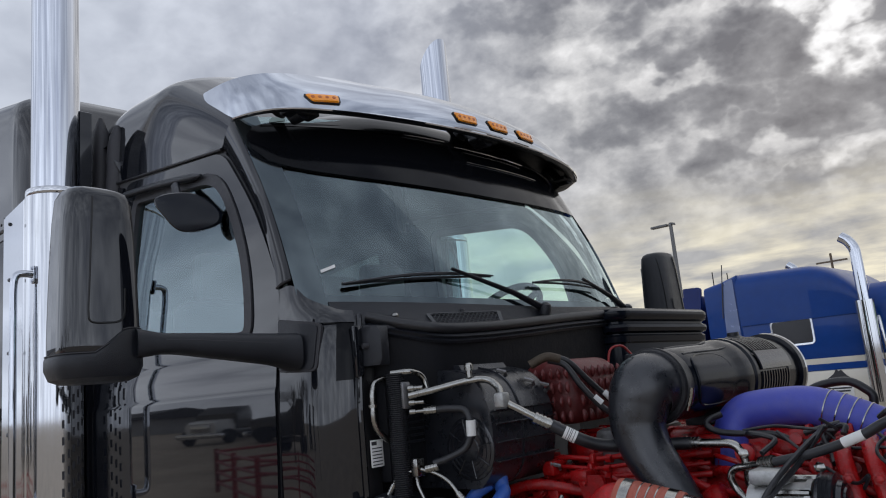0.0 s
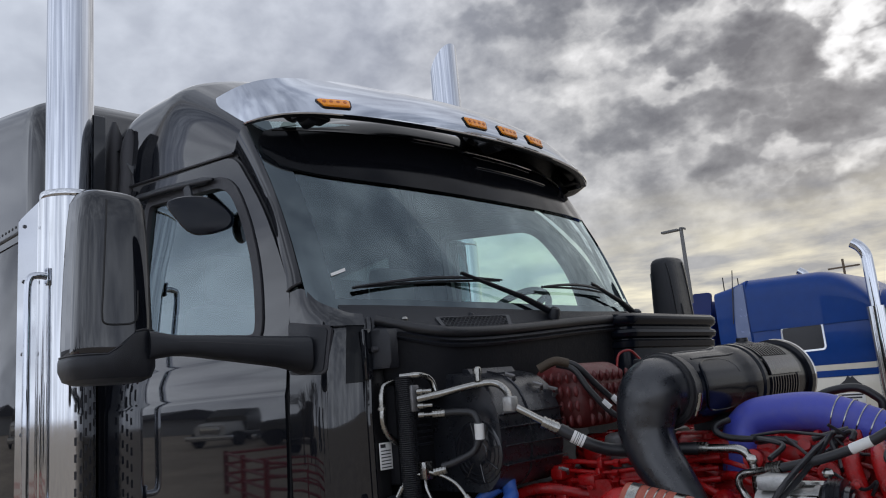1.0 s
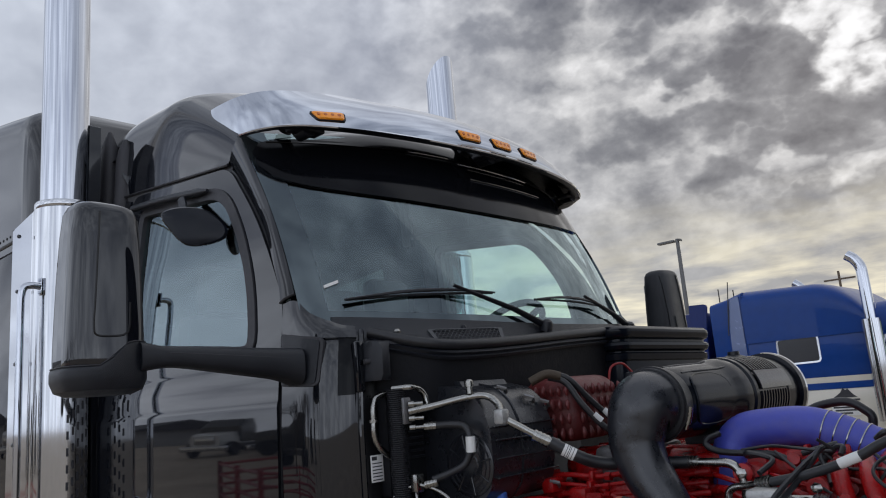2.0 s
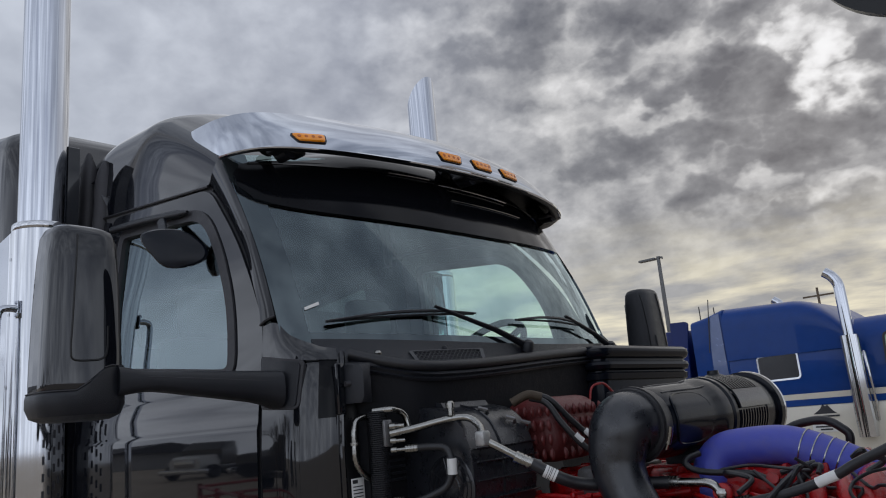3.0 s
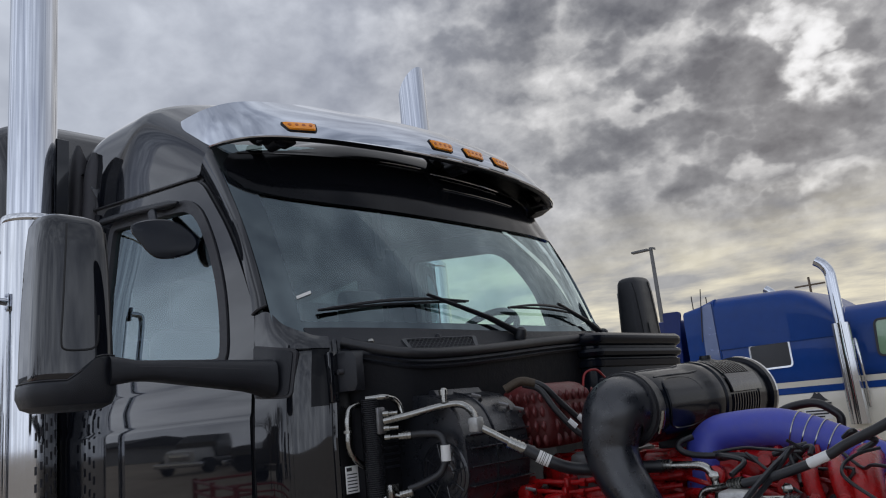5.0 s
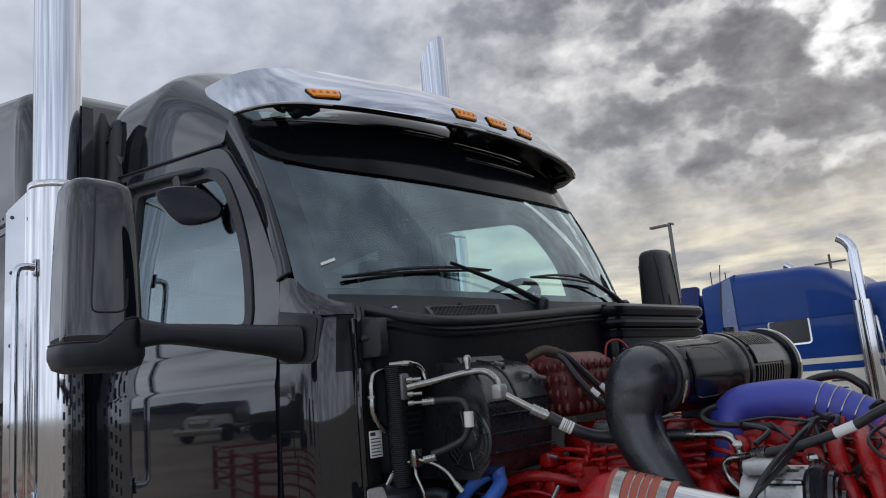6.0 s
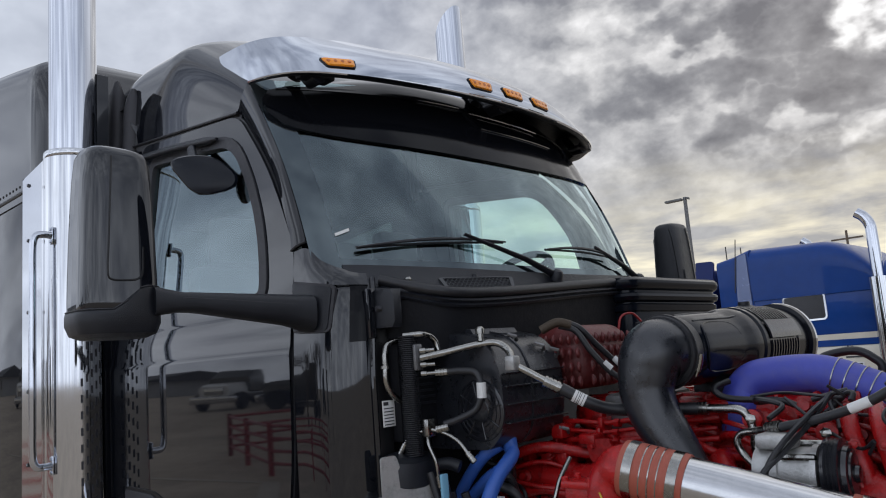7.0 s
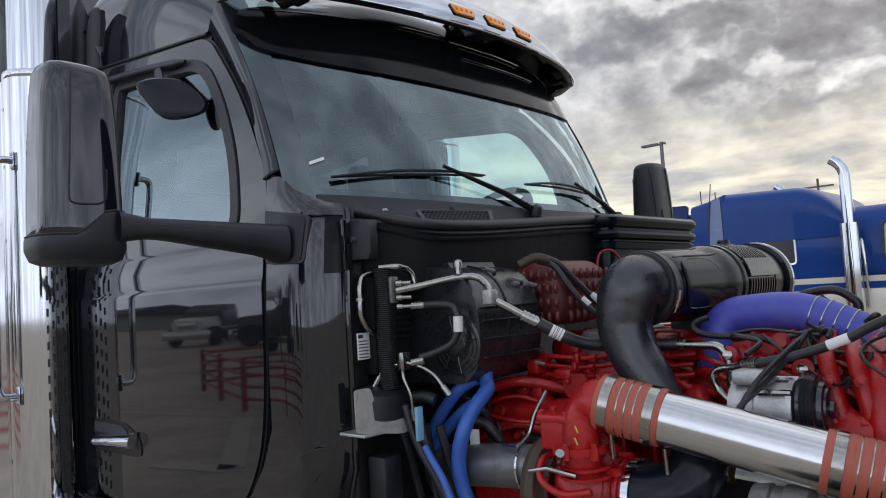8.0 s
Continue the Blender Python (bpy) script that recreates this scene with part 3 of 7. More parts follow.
    innr = [a.lerp(screen(1.028, v_, 0.006), 0.88) for a, v_ in zip(outer, glass_v)]

    def pillar(u, v):
        k = round(v * (len(outer) - 1))
        a, b = outer[k], innr[k]
        q = a.lerp(b, u)
        wide = min(1.0, (a - b).length / 0.14)
        bulge = 0.012 * math.sin(math.pi * u) * wide - 0.002 * math.exp(-((u - 0.55) / 0.06) ** 2)
        return V(q.x + bulge * 0.5, sg * (q.y + bulge * 0.8), q.z + 0.3 * bulge * (v < 0.3))
    pil = part("windshield_pillar", sheet(pillar, 20, len(outer) - 1, 0.012), HEADER, truck, "glossy black windshield pillar")
    part("pillar_joint", tubed([pillar(u, 0.0) + V(0.002, sg * 0.002, 0.001) for u in np.linspace(0, 1, 8)], 0.004, 6), RUBBER, pil, "dark joint line")
    last_k = len(outer) - 1

    def edge_glass(u, v):
        k = round(v * last_k)
        vv = glass_v[k] * v - (1 - v) * 0.06
        q = screen(1.03 - 0.080 * u, vv, 0.003)
        return V(q.x, sg * q.y, q.z)
    part("windshield_edge", sheet(edge_glass, 6, last_k, 0.006), FRIT, truck, "black printed edge of the windshield")
    # the shoulder that runs from the pillar's foot down to the cowl corner
    hi_e = spline([(-0.100, side(2.09) - 0.001, 2.088), (-0.028, 0.932, 2.088), (0.018, 0.918, 2.047), (0.062, 0.900, 2.022), (0.084, 0.887, 2.012), (0.106, 0.869, 2.000), (0.128, 0.836, 1.994)], 6)
    lo_e = spline([(-0.082, side(1.965), 1.965), (-0.03, side(1.965), 1.965), (0.03, side(1.965) - 0.004, 1.965), (0.070, 0.936, 1.964), (0.102, 0.915, 1.962), (0.130, 0.884, 1.96), (0.149, 0.850, 1.958)], 6)

    def shoulder(u, v):
        k = round(u * (len(hi_e) - 1))
        q = lo_e[k].lerp(hi_e[k], v)
        puff = 0.007 * math.sin(math.pi * v) * math.sin(math.pi * min(1, u * 1.05))
        return V(q.x + puff * 0.5, sg * (q.y + puff * 0.8), q.z + puff * 0.4)
    part("cowl_shoulder", sheet(shoulder, len(hi_e) - 1, 10, 0.01), PAINT, truck, "glossy black shoulder at the windshield's foot", 60)
    return door


build_side(-1)
build_side(1)


shield = part("windshield", sheet(lambda a, b: screen((2 * a - 1) * 0.955, b), 40, 16, 0.0), WINDSHIELD, truck, "curved tinted windshield")
shield.visible_shadow = False
# frit and rubber round the glass
def lower_edge(a, b):
    u = 2 * a - 1
    v0 = -0.032 - 0.06 * abs(u) ** 10
    return screen(u, v0 + (0.010 - v0) * b, 0.005)
part("lower_frit", sheet(lower_edge, 48, 4, 0.006), FRIT, shield, "black lower edge of the glass")

def header(a, b):
    u = (2 * a - 1) * 1.02
    round_end = max(0.0, 1 - abs(u / 1.02) ** 11) ** 0.5
    lo, hi = 0.59 + 0.075 * abs(u) ** 2.2, 0.945 + 0.03 * abs(u) ** 4
    mid = (lo + hi) / 2
    return screen(u, mid + (hi - lo) / 2 * (2 * b - 1) * (0.25 + 0.75 * round_end), 0.010 + 0.006 * math.sin(math.pi * b))
part("windshield_header", sheet(header, 60, 10, 0.012), BAND, shield, "smoked black band over the windshield head")
def brow(a, b):
    """The painted face between the smoked band and the roof's front edge."""
    u = 0.96 * (2 * a - 1)
    lo = screen(u, 0.925, 0.014)
    hi = V(-0.17 - 0.33 * abs(u) ** 3, u * 0.86, 2.79 - 0.09 * abs(u) ** 4)
    q = lo.lerp(hi, b)
    return q + V(0.008, 0, 0.010) * math.sin(math.pi * b)
part("roof_brow", sheet(brow, 48, 8, 0.01), BAND, truck, "glossy black roof face behind the visor")
# bright bars stand for the highlight lines along the band's edge
for y0, y1, v0 in ((-0.36, -0.16, 0.925), (-0.12, 0.34, 0.90), (-0.10, 0.38, 0.80)):
    part("band_glint", tubed([screen(y / 0.9, v0, 0.020) for y in np.linspace(y0, y1, 12)], 0.0035 if v0 > 0.85 else 0.002, 6), STAINLESS, shield, "thin bright strip drawing a highlight on the band's edge")
part("inspection_sticker", sheet(lambda a, b: screen(-0.945 + 0.047 * a, 0.118 + 0.014 * b + 0.028 * a, 0.004), 3, 1, 0.001), LABEL, shield, "small white paper strip")


# roof of the cab: nearly upright sides, a soft crest and a low arch
ROOF_ARCH = spline([(0, 1, 0), (0.45, 0.975, 0), (0.74, 0.90, 0), (0.88, 0.80, 0), (0.95, 0.62, 0), (0.985, 0.34, 0), (1, 0, 0)], 6)
def roof(a, b):
    q = ROOF_ARCH[round(abs(2 * a - 1) * (len(ROOF_ARCH) - 1))]
    x_front = -0.14 - 0.32 * q.x ** 3
    x = x_front + (-1.56 - x_front) * b
    top = 2.755 + 0.425 * min(1, b / 0.55) ** 0.95 + 0.065 * b - 0.05 * max(0.0, (b - 0.80) / 0.20) ** 2
    # behind the door the skin stops at the crest
    cut = 0.19 * min(1.0, max(0.0, (-1.30 - x) / 0.05))
    t = min(1 - cut, abs(2 * a - 1)) * (len(ROOF_ARCH) - 1)
    k = min(int(t), len(ROOF_ARCH) - 2)
    q = ROOF_ARCH[k].lerp(ROOF_ARCH[k + 1], t - k)
    zs = seam_z(x) + 0.008
    return V(x, math.copysign((side(zs) + 0.001) * q.x, a - 0.5), zs + (top - zs) * q.y)
part("cab_roof", sheet(roof, 72, 28, 0.02), PAINT, truck, "rounded glossy black cab roof")
for sg in (-1, 1):
    part("roof_joint", tubed([V(x, sg * (side(seam_z(x)) + 0.001), seam_z(x) + 0.002) for x in np.linspace(-1.4, -0.46, 20)], 0.006, 8), RUBBER, truck, "dark roof joint")


def roof_section(x, drop):
    return [V(x, p.y * 0.985, p.z - drop) for p in (roof(i / 40, 0.80) for i in range(1, 40))] + [V(x, 0.90, 1.0), V(x, -0.90, 1.0)]
part("cab_back_wall", loft([roof_section(-1.38, 0.16), roof_section(-1.35, 0.16)]), PAINT, truck, "black back wall of the cab")


# ---- sun visor over the windshield with five lamps ----
VPLAN = spline([(-0.47, -0.960, 0), (-0.36, -0.965, 0), (-0.25, -0.958, 0), (-0.155, -0.925, 0), (-0.085, -0.865, 0), (-0.03, -0.76, 0), (0.03, -0.57, 0), (0.08, -0.30, 0), (0.10, 0.0, 0),
                (0.08, 0.30, 0), (0.026, 0.57, 0), (-0.045, 0.75, 0), (-0.105, 0.85, 0), (-0.175, 0.91, 0), (-0.25, 0.958, 0), (-0.36, 0.965, 0), (-0.50, 0.960, 0)], 10)
VLEN = [0.0]
for p_, q_ in zip(VPLAN, VPLAN[1:]):
    VLEN.append(VLEN[-1] + (q_ - p_).length)


def visor_plan(a):
    d = a * VLEN[-1]
    k = 0
    while k < len(VLEN) - 2 and VLEN[k + 1] < d:
        k += 1
    f = (d - VLEN[k]) / (VLEN[k + 1] - VLEN[k])
    p = VPLAN[k].lerp(VPLAN[k + 1], f)
    t = (VPLAN[min(k + 2, len(VPLAN) - 1)] - VPLAN[max(k - 1, 0)]).normalized()
    return p, V(t.y, -t.x, 0)


VPROF = spline([(0.0, -0.004, 0), (0.004, 0.022, 0), (-0.008, 0.062, 0), (-0.034, 0.100, 0), (-0.080, 0.136, 0), (-0.130, 0.160, 0), (-0.17, 0.172, 0)], 4)


def visor(a, b):
    """The visor's skin: a from end to end, b from the lip up and back."""
    w = abs(2 * a - 1)
    trim = 0.080 * (1 - b) * (1 - min(1.0, min(a, 1 - a) / 0.16)) ** 2 + 0.020 * max(0.0, (b - 0.6) / 0.4) ** 2 * (1 - min(1.0, min(a, 1 - a) / 0.10))
    p, n = visor_plan(min(1, max(0, a + (trim if a < 0.5 else -trim))))
    end, corner = max(0.0, (w - 0.40) / 0.60), min(1.0, max(0.0, (w - 0.15) / 0.6))
    corner = 0.8 * corner * corner * (3 - 2 * corner)
    t = b * (len(VPROF) - 1)
    k = min(int(t), len(VPROF) - 2)
    q = VPROF[k].lerp(VPROF[k + 1], t - k).lerp(V(-0.18 * b, 0.174 * b, 0), corner)
    near, far = min(1.0, max(0.0, 1.1 - a / 0.28)), min(1.0, max(0.0, (a - 0.40) / 0.50))
    near = near * near * (3 - 2 * near)
    tall = 1 - 0.085 * near + 0.07 * math.exp(-((a - 0.30) / 0.10) ** 2) - 0.47 * far * far * (3 - 2 * far)
    back = V(1, 0, 0).lerp(n, 0.25 + 0.75 * max(0.0, 1 - w / 0.45))
    return V(p.x, p.y, 2.685) + back * q.x * (1 - 0.62 * end) + V(0, 0, q.y * tall)


sun_visor = part("sun_visor", sheet(visor, 110, 24, 0.006), VISOR_STEEL, truck, "polished stainless drop visor")
part("visor_lip", tubed([visor(i / 80, 0.0) + V(-0.003, 0, -0.001) for i in range(81)], 0.006, 8), CHROME, sun_visor)
part("visor_liner", sheet(lambda a, b: visor(0.03 + 0.94 * a, 0.0 + 0.90 * b) + V(-0.010, 0, -0.006), 64, 4, 0.004), PAINT_TRIM, sun_visor, "black rolled edge under the visor")
def visor_return(a, b):
    """The flange folded back under the lip, wider towards the far end."""
    t = 0.04 + 0.92 * a
    wide = 0.030 + 0.075 * max(0.0, (t - 0.70) / 0.26) ** 2
    return visor(t, 0.02) + V(-0.006 - wide * b, 0, -0.003 - 0.006 * math.sin(math.pi * b) + 0.10 * wide * b)
def visor_shelf(a, b):
    """Closes the space between the visor's far half and the roof."""
    p = visor(0.505 + 0.465 * a, 0.93) + V(-0.006, 0, -0.010)
    w = min(1.0, abs(p.y) / 0.86)
    return p.lerp(V(-0.20 - 0.33 * w ** 3, p.y * 0.985, 2.800 - 0.09 * w ** 4), b)
part("visor_shelf", sheet(visor_shelf, 30, 4, 0.004), PLASTIC, sun_visor, "black closing panel behind the visor")
part("visor_return", sheet(visor_return, 60, 4, 0.004), PLASTIC, sun_visor, "black flange under the visor's lip")


def visor_at(y):
    lo, hi = 0.0, 1.0
    for _ in range(40):
        m_ = (lo + hi) / 2
        if visor_plan(m_)[0].y < y:
            lo = m_
        else:
            hi = m_
    return lo


def marker(y):
    a = visor_at(y)
    p = visor(a, 0.235)
    t = (visor(a + 0.01, 0.26) - visor(a - 0.01, 0.26)).normalized()
    upv = (visor(a, 0.34) - visor(a, 0.18)).normalized()
    n = t.cross(upv).normalized()
    if n.x < 0:
        n = -n
    m = Matrix((( *t,), (*upv,), (*n,))).transposed().to_4x4()
    m.translation = p
    bez = part("marker_light", plate(rounded([(-0.063, 0.021), (0.063, 0.021), (0.055, -0.021), (-0.044, -0.021)], 0.010), [], lambda x, z: m @ V(x, z, 0.0035), 0.010, back=-n), PAINT_TRIM, sun_visor, "amber marker lamp in a dark bezel")
    lens = bmesh.new()
    out = rounded([(-0.058, 0.0175), (0.058, 0.0175), (0.051, -0.0175), (-0.041, -0.0175)], 0.009)
    rings = [[m @ V(q.x * s, q.y * s, h) for q in out] for s, h in ((1.0, 0.003), (0.98, 0.007), (0.88, 0.010), (0.3, 0.011))]
    part("lens", loft(rings, bm=lens), AMBER, bez, "amber ribbed lens")
    for k in range(4):
        dots = bmesh.new()
        lathe(dots, m @ V(-0.036 + 0.024 * k, 0.001, 0.0095), n, [(0, 0.0075), (0.0022, 0.006), (0.0024, 0.001)], 10)
        part("bulb_pocket", dots, AMBER_DARK, bez)


for y in (-0.752, -0.192, -0.012, 0.17, 0.905):
    marker(y)
for y in (-0.80, -0.03, 0.80):
    a = visor_at(y)
    q = visor(a, 0.05)
    base = screen(y / 0.905, 1.0, 0.02)
    b_ = bmesh.new()
    tube(b_, [q + V(-0.045, 0, -0.004), q + V(-0.09, 0, -0.014), base + V(0.03, 0, 0.02), base], [0.03, 0.022, 0.020, 0.03], 10)
    box(b_, q + V(-0.095, -0.06, -0.016), q + V(-0.03, 0.06, 0.002), 0.007)
    part("visor_bracket", b_, PLASTIC, sun_visor, "black visor bracket")


# ---- mirrors ----
def build_mirror(sg):
    cx, cy = -0.065, 1.50
    def ring(z, hx, hy, n=36, p=3.1, ox=0.0, oy=0.0):
        out = []
        for k in range(n):
            t = 2 * math.pi * k / n
            c, s = math.cos(t), math.sin(t)
            x = hx * math.copysign(abs(c) ** (2 / p), c)
            y = hy * math.copysign(abs(s) ** (2 / p), s)
            out.append(V(cx + ox + x + 0.10 * (y), sg * (cy + oy + y), z))
        return out
    rows = [(1.895, 0.080, 0.100), (1.90, 0.0825, 0.1035), (1.925, 0.083, 0.104), (1.98, 0.082, 0.103), (2.04, 0.0805, 0.101), (2.10, 0.079, 0.099), (2.17, 0.076, 0.0955), (2.23, 0.073, 0.092), (2.288, 0.067, 0.086), (2.306, 0.058, 0.077), (2.315, 0.043, 0.062), (2.318, 0.01, 0.02)]
    shell = part("side_mirror", loft([ring(*r) for r in rows]), PAINT if sg < 0 else PLASTIC, truck, "tall glossy black mirror housing on a plastic arm")
    toe_in(shell, 15.0 * sg)
    def base_ring(z, hx, hy, share):
        out = []
        for q in ring(z, hx, hy):
            t = min(1.0, max(0.0, (cy + 0.035 - abs(q.y)) / 0.085))
            out.append(q + V(0, 0, share * 0.058 * t * t * (3 - 2 * t)))
        return out
    base = part("mirror_base", loft([base_ring(*r) for r in ((1.836, 0.03, 0.05, 0), (1.838, 0.058, 0.078, 0), (1.848, 0.080, 0.100, 0), (1.872, 0.0885, 0.1095, 0), (1.893, 0.0885, 0.1095, 0.8), (1.901, 0.087, 0.108, 1.0), (1.904, 0.084, 0.105, 1.0))]), PLASTIC, shell, "textured black lower housing")
    part("base_joint", tubed([q + V(0, 0, 0.001) for q in base_ring(1.9045, 0.0855, 0.1065, 1.0)], 0.0018, 6), NEAR_BLACK, base)
    part("mirror_glass", sheet(lambda u, v: V(cx - 0.060 + 0.10 * (-0.07 + 0.14 * u), sg * (cy - 0.07 + 0.14 * u), 1.96 + 0.28 * v), 4, 4, 0.004), CHROME, shell, "mirror glass")
    # the pressed outline on the housing's face
    def face(y, z):
        k = next((i for i in range(len(rows) - 1) if rows[i + 1][0] >= z), len(rows) - 2)
        f = (z - rows[k][0]) / (rows[k + 1][0] - rows[k][0])
        hx = rows[k][1] + (rows[k + 1][1] - rows[k][1]) * f
        hy = rows[k][2] + (rows[k + 1][2] - rows[k][2]) * f
        x = hx * max(0.0, 1 - abs(y / hy) ** 3.1) ** (1 / 3.1)
        return V(cx + x + 0.10 * y + 0.0005, sg * (cy + y), z)
    outline = spline([(0.030, 2.285, 0), (0.036, 2.20, 0), (0.044, 2.06, 0), (0.047, 2.00, 0), (0.040, 1.977, 0), (0.0, 1.975, 0), (-0.030, 1.98, 0), (-0.042, 2.0, 0), (-0.045, 2.06, 0)], 6)
    part("pressed_line", tubed([face(q.x, q.y) for q in outline], 0.0026, 6), PAINT_TRIM, shell, "pressed line on the housing")
    part("rim_line", tubed([face(-0.080, z) + V(-0.002, 0, 0) for z in np.linspace(1.96, 2.28, 12)], 0.003, 6), PAINT_TRIM, shell)
    arm_secs = []
    for t in np.linspace(0, 1, 14):
        p = V(cx + 0.055 + 0.022 * t, sg * (1.43 - 0.455 * t), 1.925 - 0.014 * t)
        hh = 0.026 + 0.022 * max(0.0, t - 0.25) / 0.75 + 0.012 * max(0.0, 1 - t / 0.15)
        w = 0.032 + 0.012 * t
        drop = -0.024 * max(0.0, t - 0.25)
        flare = max(0.0, (t - 0.82) / 0.18) ** 2
        arm_secs.append([p + V((w + 0.010 * flare) * math.copysign(abs(math.cos(a)) ** 0.6, math.cos(a)), 0, drop + (hh + (0.012 * flare if math.sin(a) < 0 else 0.0)) * math.copysign(abs(math.sin(a)) ** 0.6, math.sin(a))) for a in np.linspace(0, 2 * math.pi, 20, endpoint=False)])
    arm = part("mirror_arm", loft(arm_secs), PLASTIC, shell, "textured black plastic arm")
    part("arm_crease", tubed([arm_secs[k][0].lerp(arm_secs[k][3], 0.35) + V(0.002, 0, 0.0) for k in range(2, 14)], 0.0016, 6), NEAR_BLACK, arm, "dark moulding line")
    on_corner = lambda out: (lambda x, z: V(x, sg * (0.966 - 0.022 * max(0.0, (x - 0.02) / 0.065) ** 2 - 0.06 * max(0.0, z - 1.80) + out), z))
    mount = rounded([(-0.062, 1.842), (0.078, 1.834), (0.090, 1.958), (-0.066, 1.984)], [0.006, 0.012, 0.014, 0.006])
    foot = part("arm_foot", plate(mount, [], on_corner(0.008), 0.012, xcuts=[0.0, 0.02, 0.04, 0.055, 0.07], back=V(0, -sg, 0)), PLASTIC, shell, "black plastic arm mount")
    part("mount_joint", plate(offset_loop(mount, 0.007), [], on_corner(0.004), 0.01, xcuts=[0.0, 0.02, 0.04, 0.055, 0.07], back=V(0, -sg, 0)), NEAR_BLACK, foot, "dark joint round the arm mount")
    return shell


build_mirror(-1)
far_mirror = build_mirror(1)
far_mirror.location.z = 0.03

# look-down mirror on the passenger door
hood_mir = bmesh.new()
rings = []
lm_x, lm_z = V(0.72, 0.69, 0), V(0, 0, 1)
lm_n = V(0.69, -0.72, 0)
for d, k in ((-0.03, 0.35), (-0.024, 0.75), (-0.008, 0.97), (0.006, 1.0), (0.014, 0.93), (0.018, 0.6), (0.019, 0.1)):
    rings.append([V(-0.520, -0.988, 2.416) + lm_x * q[0] * k * 1.05 + lm_z * q[1] * k * 1.05 + lm_n * d for q in rounded([(-0.125, 0.055), (-0.07, 0.075), (0.03, 0.068), (0.115, -0.005), (0.105, -0.05), (0.02, -0.068), (-0.04, -0.06)], 0.045)])
ldm = part("look_down_mirror", loft(rings, bm=hood_mir), CANISTER, truck, "small black look-down mirror over the door glass")
part("mirror_bracket", tube(tubed(spline([(-0.585, -0.985, 2.452), (-0.640, -0.965, 2.505), (-0.72, -0.93, 2.575)], 5), [0.026, 0.024, 0.022, 0.020, 0.019, 0.018, 0.018, 0.018, 0.018, 0.018, 0.018], 10, flat=0.6), spline([(-0.56, -0.915, 2.572), (-0.85, -0.92, 2.610), (-1.15, -0.92, 2.640)], 5), [0.006] + [0.015] * 10, 10), PLASTIC, ldm, "black plastic bracket")


